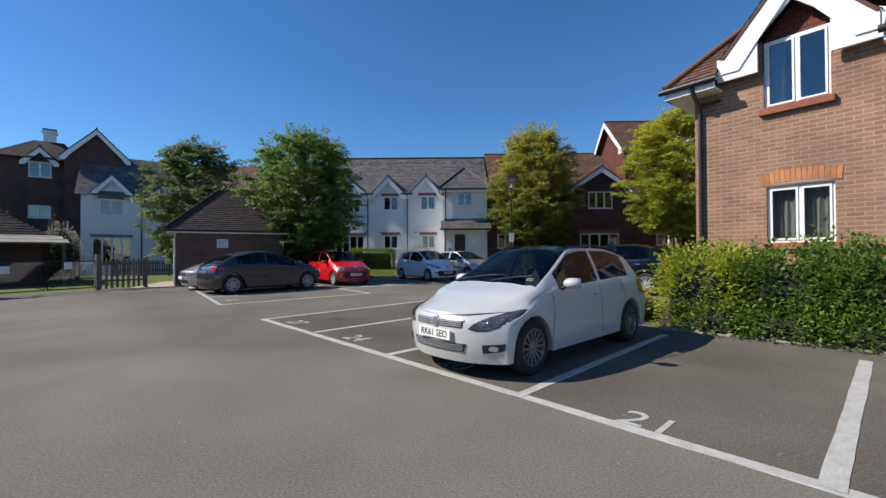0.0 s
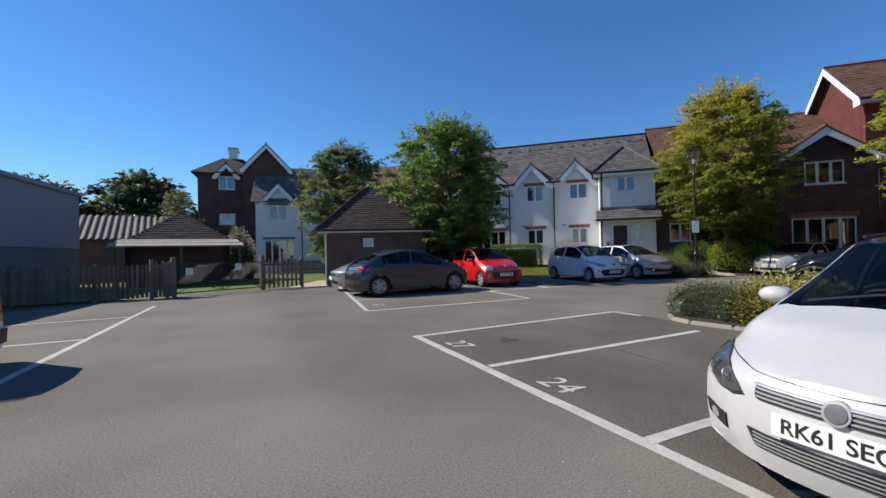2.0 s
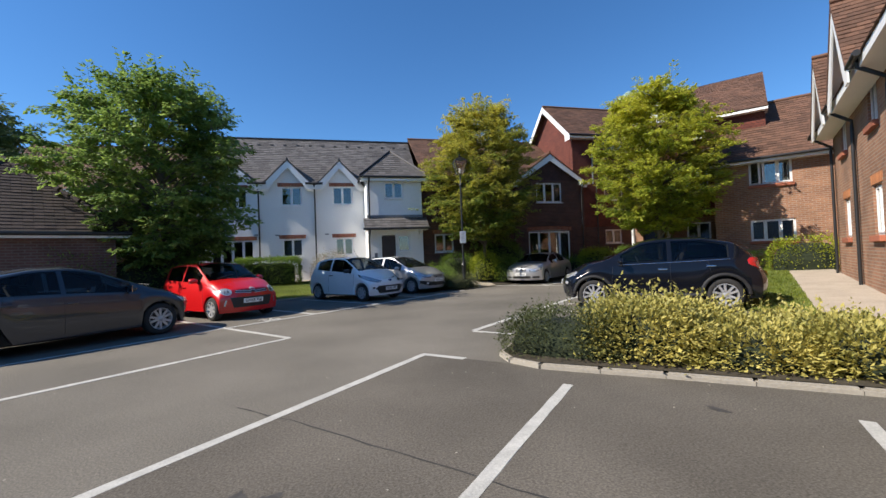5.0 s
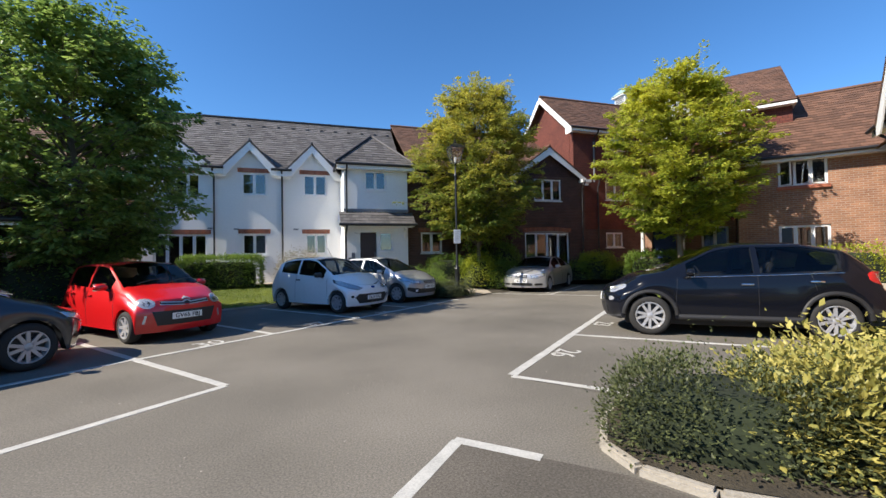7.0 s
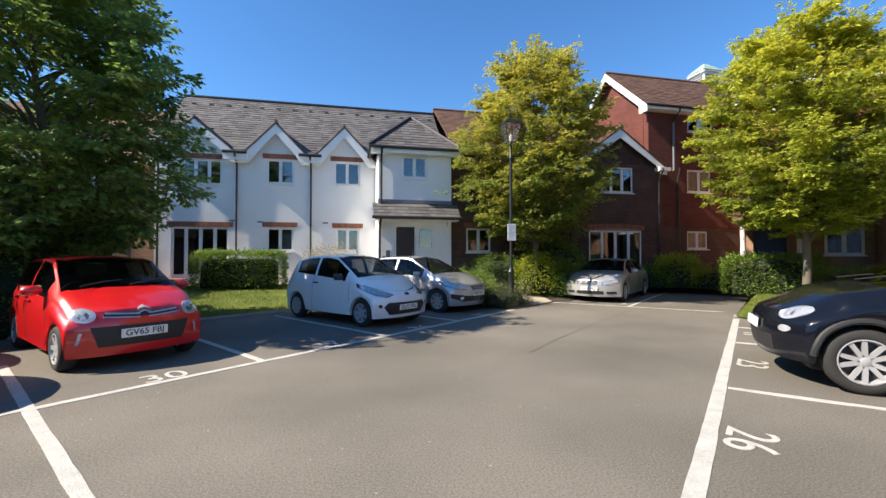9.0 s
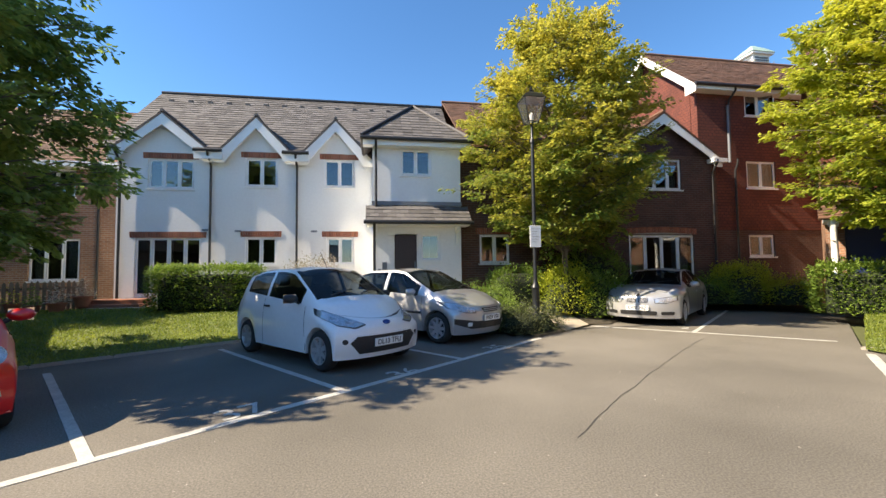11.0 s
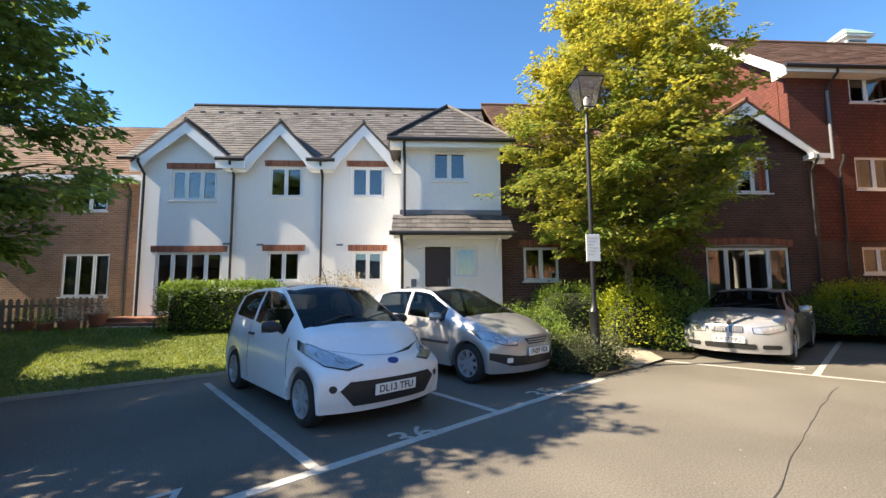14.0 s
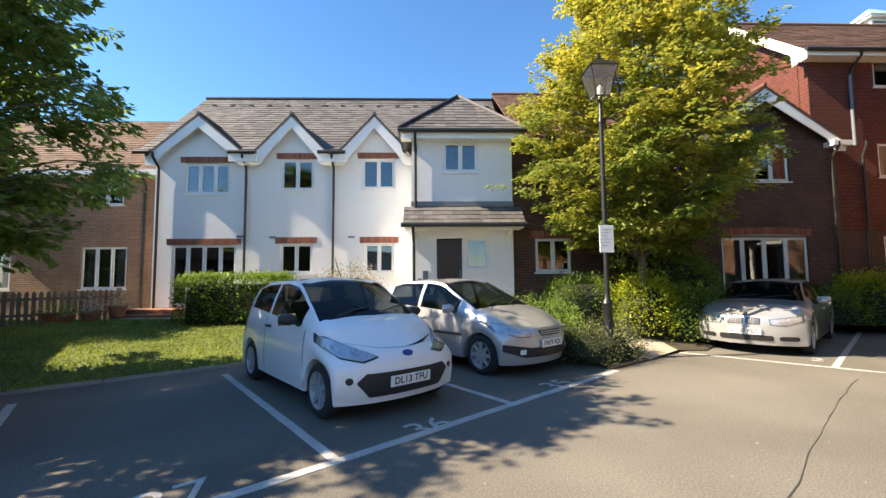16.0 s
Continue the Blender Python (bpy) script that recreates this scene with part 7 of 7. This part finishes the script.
c.body(), c.cabin(), c.wheels(5, split=True), c.trims([(0.9, -0.08), (-0.3, 0.0), (-1.15, 0.22)], [(-0.15, 0.9), (-1.05, 0.95)], 0.66, handle_mat=CHROME)
for sg in (1, -1):
    o = ellipse(sg * 0.64, 0.80, 0.12, 0.075)
    lamp = c.patch("headlight", o, LAMP_BOWL)
    c.patch("bulb_ring", ellipse(sg * 0.64, 0.80, 0.05, 0.045), SMOKED, off=0.009, deep=0.01, parent=lamp)
    c.patch("lens", o, LENS, off=0.014, deep=0.004, parent=lamp).visible_shadow = False
    c.patch("side_light", ellipse(sg * 0.66, 0.62, 0.065, 0.038), LAMP_BOWL, off=0.008)
    c.patch("tail_lamp", ellipse(sg * 0.72, 0.98, 0.11, 0.12), TAIL_RED, -1, off=0.01)
    for xw in (1.285, -1.285):
        R = 0.345 * 1.14
        bm = bmesh.new()
        pts = [(xw + (R + 0.03) * math.cos(a), sg * (c.side_y(xw + (R + 0.03) * math.cos(a), 0.345 + (R + 0.03) * math.sin(a)) + 0.0), 0.345 + (R + 0.03) * math.sin(a)) for a in (math.pi * (0.02 + 0.96 * k / 20) for k in range(21))]
        tube(bm, pts, 0.036, 8)
        part("arch_trim", bm, TRIM, c.t, smooth=True)
    bar(c.t, "sill_trim", [(0.85, sg * 0.885, 0.34), (-0.85, sg * 0.885, 0.34)], 0.05, TRIM)
    bar(c.t, "window_trim", [(0.72, sg * (c.side_y(0.72, 1.0) + 0.004), 1.015), (-0.4, sg * (c.side_y(-0.4, 1.03) + 0.004), 1.045), (-1.4, sg * (c.side_y(-1.4, 1.08) + 0.004), 1.085)], 0.008, CHROME)
c.patch("lower_grille", quad(-0.5, 0.5, 0.34, 0.52, 0.04), TRIM)
c.plate("", 0.62)
c.plate("", 0.75, -1, True)

# white panel van
van = Car((-5.8, -1.75), 222, "white", "white panel van with dark bumper and roof rails", common(
    2.1, -2.2, 1.45, -1.45, 0.9,
    [(-2.2, 1.66), (-2.12, 1.74), (-1.0, 1.80), (0.1, 1.80), (0.4, 1.74), (1.15, 1.15), (1.6, 1.05), (2.0, 0.85), (2.1, 0.75)],
    [(-2.2, 1.08), (0.0, 1.06), (1.1, 1.0), (1.7, 0.88), (2.1, 0.66)],
    (0.36, 1.15), (-2.3, -2.21), (0.75, -0.05), 0.32, sill=0.28, roof_w=0.70, bow_f=0.36, bow_r=0.05, rake_r=0.01, cabin=0.6, scale=0.78))
van.body(), van.cabin(), van.wheels(5), van.trims([(0.95, -0.05), (-0.12, 0.0), (-1.05, 0.0)], [(0.0, 0.95)], 0.7, mirror_mat=TRIM, strip=(0.62, 0.95, -1.0))
head_lamp(van, [(0.45, 0.68), (0.78, 0.82), (0.80, 0.70), (0.5, 0.6)])
van.both("tail_lamp", quad(0.68, 0.80, 0.70, 1.10, 0.03), TAIL_RED, -1)
van.patch("rear_bumper", quad(-0.84, 0.84, 0.34, 0.58, 0.05), TRIM, -1, off=0.06)
van.patch("door_gap", [(-0.006, 0.6), (0.006, 0.6), (0.006, 1.68), (-0.006, 1.68)], TRIM, -1)
van.patch("number_plate", quad(-0.62, -0.12, 0.86, 0.97, 0.01), PLATE_YELLOW, -1, off=0.01)
van.patch("door_handle", quad(0.05, 0.2, 0.92, 1.0, 0.02), TRIM, -1, off=0.02)
van.patch("wiper", [(0.1, 1.15), (0.55, 1.3), (0.55, 1.32), (0.1, 1.17)], TRIM, -1, off=0.02)
van.patch("brake_light", quad(-0.2, 0.2, 1.67, 1.71, 0.01), TAIL_RED, -1, off=0.01)
for sg in (1, -1):
    bar(van.t, "roof_rail", [(0.2, sg * 0.66, 1.80), (-0.3, sg * 0.66, 1.85), (-1.6, sg * 0.66, 1.85), (-2.0, sg * 0.66, 1.78)], 0.02, TRIM)
    bar(van.t, "side_stripe", [(-1.1, sg * 0.905, 0.92), (-2.0, sg * 0.893, 0.92)], 0.014, material("stripe_blue", (0.03, 0.05, 0.2), 0.4))

# brick garage with a hipped tile roof
garage = thing("garage", pose(-7.97, 11.84, 0, 0, 0, 27), "low brick garage with steep dark tiled hipped roof", "garage")
wall(garage, 0, 4.3, -0.05, 2.32, BRICK_GARAGE)
wall(garage, 0, 4.0, -0.05, 2.32, BRICK_GARAGE, turn=pose(0.3, 0.3, 0, 0, 0, 90))
wall(garage, 0, 4.0, -0.05, 2.32, BRICK_GARAGE, turn=pose(4.3, 0.3, 0, 0, 0, 90))
wall(garage, 0, 4.3, -0.05, 2.32, BRICK_GARAGE, y=4.3)
gz, gt = 2.4, 4.62
e = (-0.35, 4.65, -0.35, 4.95)
apex_a, apex_b = (1.85, 1.8, gt), (1.85, 2.6, gt)
roof_plane(garage, [(e[0], e[2], gz), (e[1], e[2], gz), apex_a], DARK_TILE, (0.2, 0.13))
roof_plane(garage, [(e[0], e[3], gz), (e[0], e[2], gz), apex_a, apex_b], DARK_TILE, (0.2, 0.13))
roof_plane(garage, [(e[1], e[2], gz), (e[1], e[3], gz), apex_b, apex_a], DARK_TILE, (0.2, 0.13))
roof_plane(garage, [(e[1], e[3], gz), (e[0], e[3], gz), apex_b], DARK_TILE, (0.2, 0.13))
for a, b in (((e[0], e[2], gz), apex_a), ((e[1], e[2], gz), apex_a)):
    for k in range(13):
        p = Vector(a).lerp(Vector(b), (k + 0.5) / 13)
        bm = bmesh.new()
        d = (Vector(b) - Vector(a)).normalized() * 0.13
        tube(bm, [-d, d], 0.07, 8, 0.055)
        part("hip_tile", bm, DARK_TILE, garage, m=Matrix.Translation(p + Vector((0, 0, 0.05))))
part("fascia", boxes((-0.3, 4.6, -0.3, -0.27, 2.24, 2.38), (-0.3, -0.27, -0.27, 4.9, 2.24, 2.38), (-0.27, 4.6, -0.27, 0.0, 2.26, 2.30)), PAINT_WHITE, garage)
gutter(garage, -0.35, 4.65, -0.38, 2.36)
bar(garage, "downpipe", [(0.05, -0.3, 2.3), (-0.02, -0.08, 2.1), (-0.02, -0.08, 0.02)], 0.035, PAINT_WHITE)
sign = part("notice", boxes((1.55, 2.0, -0.03, 0.0, 1.62, 2.0), bevel=0.004), SIGN_WHITE, garage, "small white notice board")
for k in range(5):
    part("writing", boxes((1.6, 1.95 - 0.05 * (k % 3), -0.033, -0.03, 1.92 - 0.06 * k, 1.935 - 0.06 * k)), LEAD, sign)
part("door", boxes((-0.03, 0.0, 1.6, 2.5, 0.05, 2.0)), TIMBER_FENCE, garage, "brown boarded side door")


# lamp post with a notice
LANTERN_GLASS = glass_material("lantern_glass", (0.86, 0.88, 0.85), 0.25, 0.3)


def street_lamp(x, y, z, h):
    t = thing("street_lamp", pose(x, y, z), "black Victorian-style lamp post with glazed lantern and notice", "lamp post")
    bm = bmesh.new()
    lathe(bm, [(0.13, -0.1), (0.13, 0.12), (0.11, 0.16), (0.085, 0.22), (0.085, 0.75), (0.10, 0.80), (0.06, 0.88), (0.045, 1.0), (0.04, h - 1.2), (0.055, h - 1.18), (0.055, h - 1.12), (0.032, h - 1.08), (0.03, h - 0.78), (0.06, h - 0.74), (0.06, h - 0.70)], 16)
    part("post", bm, BLACK_IRON, t, smooth=True)
    bm = bmesh.new()
    for sg in (1, -1):
        tube(bm, [(0, 0, h - 1.1), (sg * 0.22, 0, h - 1.1), (sg * 0.24, 0, h - 1.1)], 0.014, 6)
    part("ladder_bar", bm, BLACK_IRON, t)
    head = bmesh.new()
    a, b, z0, z1 = 0.13, 0.25, h - 0.70, h - 0.16
    for k in range(4):
        an = math.pi / 4 + k * math.pi / 2
        tube(head, [(a * 1.41 * math.cos(an), a * 1.41 * math.sin(an), z0), (b * 1.41 * math.cos(an), b * 1.41 * math.sin(an), z1)], 0.012, 6)
        an2 = an + math.pi / 2
        for r, zz in ((a * 1.41, z0), (b * 1.41, z1)):
            tube(head, [(r * math.cos(an), r * math.sin(an), zz), (r * math.cos(an2), r * math.sin(an2), zz)], 0.013, 6)
    lantern = part("lantern_frame", head, BLACK_IRON, t)
    for k in range(4):
        bm = bmesh.new()
        vs = [bm.verts.new(p) for p in ((-a, a, z0), (a, a, z0), (b, b, z1), (-b, b, z1))]
        bm.faces.new(vs)
        g = part("pane", bm, LANTERN_GLASS, lantern, m=Matrix.Rotation(k * math.pi / 2, 4, "Z"))
        g.visible_shadow = False
    bm = bmesh.new()
    lathe(bm, [(0.38, z1), (0.28, z1 + 0.10), (0.12, z1 + 0.17), (0.07, z1 + 0.2), (0.08, z1 + 0.22), (0.03, z1 + 0.26), (0.035, z1 + 0.30), (0.0, z1 + 0.36)], 4)
    bmesh.ops.rotate(bm, verts=bm.verts, cent=(0, 0, 0), matrix=Matrix.Rotation(radians(45), 3, "Z"))
    part("lantern_roof", bm, BLACK_IRON, lantern)
    bm = bmesh.new()
    lathe(bm, [(0.02, z0), (0.045, z0 + 0.08), (0.05, z0 + 0.2), (0.0, z0 + 0.26)], 12)
    part("bulb", bm, SIGN_WHITE, lantern, smooth=True)
    s = part("notice", boxes((-0.13, 0.13, -0.07, -0.05, 1.72, 2.22), bevel=0.004), SIGN_WHITE, t, "white notice fixed to the post")
    for k in range(6):
        part("writing", boxes((-0.09, 0.09 - 0.04 * (k % 3), -0.072, -0.07, 2.14 - 0.06 * k, 2.148 - 0.06 * k)), CONCRETE, s)
    return t


street_lamp(7.1, 17.0, 0.2, 5.35)


# paling fences and gates
def fence(pts, h, gap, mat, label, w=0.085, pointed=True, post_every=1.8, z=0.0):
    for a, b in zip(pts, pts[1:]):
        a, b = Vector(a), Vector(b)
        le = (b - a).length
        t = thing("fence", pose(a.x, a.y, z, 0, 0, math.degrees(math.atan2(b.y - a.y, b.x - a.x))), label, "fence")
        bm = bmesh.new()
        prism(bm, [(-w / 2, 0.05), (w / 2, 0.05), (w / 2, h - 0.06), (0, h), (-w / 2, h - 0.06)] if pointed else [(-w / 2, 0.05), (w / 2, 0.05), (w / 2, h), (-w / 2, h)], "y", -0.01, 0.01)
        me = mesh_of(bm, "paling", mat)
        n = int(le / gap)
        rnd = random.Random(n)
        for i in range(n):
            shared("paling", me, t, pose((i + 0.5) * le / n, -0.035, rnd.uniform(-0.015, 0.015), 0, rnd.uniform(-1.2, 1.2), 0))
        for zz in (0.3, h - 0.25):
            part("rail", boxes((0, le, -0.025, 0.03, zz, zz + 0.07)), mat, t)
        k = max(1, round(le / post_every))
        for i in range(k + 1):
            part("post", boxes((i * le / k - 0.05, i * le / k + 0.05, -0.02, 0.08, -0.1, h + 0.04), bevel=0.008), mat, t)


fence([(-18.5, -0.4), (-13.6, 4.1), (-10.75, 6.75)], 1.15, 0.125, TIMBER_GREY, "weathered grey timber paling fence")
fence([(-9.55, 9.75), (-8.75, 11.2)], 1.2, 0.17, TIMBER_GREY, "weathered timber paling panel beside the gate")
fence([(-10.9, 6.35), (-10.7, 6.95)], 1.25, 0.17, TIMBER_GREY, "weathered timber paling panel beside the gate")
fence([(-13.0, 20.9), (-6.7, 19.9), (-5.15, 21.9)], 0.95, 0.13, TIMBER_FENCE, "low brown pointed picket fence round the garden", z=0.3)
fence([(-18.0, 21.0), (-13.0, 21.5)], 1.0, 0.14, TIMBER_GREY, "weathered timber fence before the far houses")
gate = thing("gate", pose(-10.7, 6.98, 0, 0, 0, math.degrees(math.atan2(2.75, 1.15))), "double steel field gate with mesh, closed, two notices", "gate")
for x0, x1 in ((0.05, 1.47), (1.53, 2.95)):
    bm = bmesh.new()
    tube(bm, [(x0, 0, 0.12), (x1, 0, 0.12), (x1, 0, 1.1), (x0, 0, 1.1), (x0, 0, 0.1)], 0.022, 8)
    tube(bm, [(x0, 0, 0.45), (x1, 0, 0.45)], 0.015, 6)
    tube(bm, [(x0, 0, 0.12), ((x0 + x1) / 2, 0, 0.45), (x1, 0, 0.12)], 0.013, 6)
    lf = part("gate_leaf", bm, BLACK_IRON, gate)
    bm = bmesh.new()
    k = 0
    while k < 40:
        u = x0 - 0.65 + k * 0.075
        for sg in (1, -1):
            p0, p1 = (u, 0.45), (u + sg * 0.65, 1.1)
            xa, xb = sorted((p0[0], p1[0]))
            if xa >= x0 and xb <= x1:
                tube(bm, [(p0[0], 0.0, p0[1]), (p1[0], 0.0, p1[1])], 0.004, 3, caps=False)
        k += 1
    part("mesh_infill", bm, BLACK_IRON, lf)
for x, z in ((0.45, 0.85), (2.1, 0.95)):
    part("notice", boxes((x - 0.11, x + 0.11, -0.05, -0.03, z - 0.12, z + 0.12)), SIGN_WHITE, gate, "small white gate notice")
for x in (-0.03, 3.02):
    part("post", boxes((x - 0.07, x + 0.07, -0.07, 0.07, -0.1, 1.35), bevel=0.01), TIMBER_GREY, gate)

# grass beyond the gate and the lodge
sheet("lawn", [(-11.3, 7.0), (-9.4, 10.3), (-8.0, 12.6), (-9.5, 15.5), (-13, 21), (-22, 19), (-24, 8), (-14, 4.2)], -0.02, GRASS_SOIL)
sheet("path", [(-9.2, 10.8), (-7.7, 11.8), (-9.6, 15.6), (-10.6, 15.0)], -0.005, PAVING)
lodge = thing("lodge", pose(-17.3, 9.4, 0, 0, 0, 50), "low lodge with dark tiled roof and pale verandah eave", "lodge")
wall(lodge, 0.3, 4.6, -0.1, 1.9, BRICK_DARK, y=0.5)
wall(lodge, 0, 3.6, -0.1, 1.9, BRICK_DARK, turn=pose(0.6, 0.5, 0, 0, 0, 90))
wall(lodge, 0, 3.6, -0.1, 1.9, BRICK_DARK, turn=pose(4.6, 0.5, 0, 0, 0, 90))
roof_plane(lodge, [(0.3, 0.7, 2.2), (4.7, 0.7, 2.2), (2.5, 2.6, 3.75)], DARK_TILE)
roof_plane(lodge, [(0.3, 4.4, 2.2), (0.3, 0.7, 2.2), (2.5, 2.6, 3.75)], DARK_TILE)
roof_plane(lodge, [(4.7, 0.7, 2.2), (4.7, 4.4, 2.2), (2.5, 2.6, 3.75)], DARK_TILE)
roof_plane(lodge, [(-0.3, -0.4, 1.9), (5.2, -0.4, 1.9), (4.9, 0.75, 2.25), (0.1, 0.75, 2.25)], CONCRETE, (0.6, 0.5), name="verandah_roof")
for x in (0.0, 2.5, 5.0):
    part("post", boxes((x - 0.06, x + 0.06, -0.2, -0.08, -0.1, 1.88)), TIMBER_GREY, lodge)

# corrugated roofed outbuilding
barn = thing("outbuilding", pose(-29, 9.5, 0, 0, 0, 52), "old brick outbuilding with corrugated grey roof", "outbuilding")
wall(barn, 0, 9.5, -0.1, 2.7, BRICK_GARAGE)
wall(barn, 0, 6, -0.1, 2.7, BRICK_GARAGE, turn=pose(9.5, 0.3, 0, 0, 0, 90))
bm = bmesh.new()
n, rows = 150, []
for y, z in ((-0.4, 2.6), (3.0, 4.3)):
    rows.append([bm.verts.new((-0.5 + 10.6 * i / n, y, z + 0.05 * math.sin(i * math.pi / 2.5))) for i in range(n + 1)])
for i in range(n):
    bm.faces.new((rows[0][i], rows[0][i + 1], rows[1][i + 1], rows[1][i]))
part("roof", bm, material("weathered_sheet", (0.085, 0.08, 0.075), 0.8, vary=0.35, scale=0.6, fine=8), barn, "corrugated grey sheet roof")

# large grey clad unit along the boundary
unit = thing("warehouse", pose(-21.6, 10.5, 0, 0, 0, 128), "large pale grey metal-clad industrial unit", "warehouse")
wall(unit, -34, 0, 0, 1.9, material("unit_plinth", (0.16, 0.165, 0.17), 0.7, vary=0.1), t=0.3)
wall(unit, -34, 0, 1.9, 4.55, GREY_CLAD, y=-0.04, t=0.3, name="cladding")
wall(unit, 0, 20, 0, 4.5, GREY_CLAD, turn=pose(0, 0.3, 0, 0, 0, 90))
part("roof", boxes((-34.1, 0.1, -0.15, 20, 4.55, 4.72)), GREY_CLAD, unit, "grey metal roof edge")

# flower pots by the garden steps
def pot(x, y, z, r, h, label, leaf):
    t = thing("plant_pot", pose(x, y, z), label, "plant pot", "pots by the garden steps")
    bm = bmesh.new()
    lathe(bm, [(r * 0.7, 0), (r, h * 0.85), (r * 1.1, h * 0.86), (r * 1.1, h), (r * 0.95, h), (r * 0.9, h * 0.9), (0, h * 0.88)], 18)
    part("pot", bm, TERRACOTTA, t, smooth=True)
    rnd = random.Random(int(x * 100))
    pts = []
    for k in range(220):
        a, f = rnd.uniform(0, 6.28), rnd.random()
        pts.append(((math.cos(a) * r * 1.3 * f, math.sin(a) * r * 1.3 * f, h + rnd.uniform(0, 0.5) * (1.2 - f)), (math.cos(a), math.sin(a), 0.6)))
    leaves("plant", pts, 0.07, leaf, t, int(x * 10))


pot(-5.0, 20.7, 0.38, 0.2, 0.28, "terracotta pot with pale flowering plant", LEAF_PINK)
pot(-5.5, 20.6, 0.36, 0.16, 0.24, "small terracotta pot with green plant", LEAF_HEDGE)
pot(-6.1, 20.75, 0.36, 0.2, 0.3, "terracotta pot with trailing green plant", LEAF_LIME)
pot(-4.75, 21.3, 0.5, 0.22, 0.3, "dark red pot with a tall pale plant", LEAF_PINK)
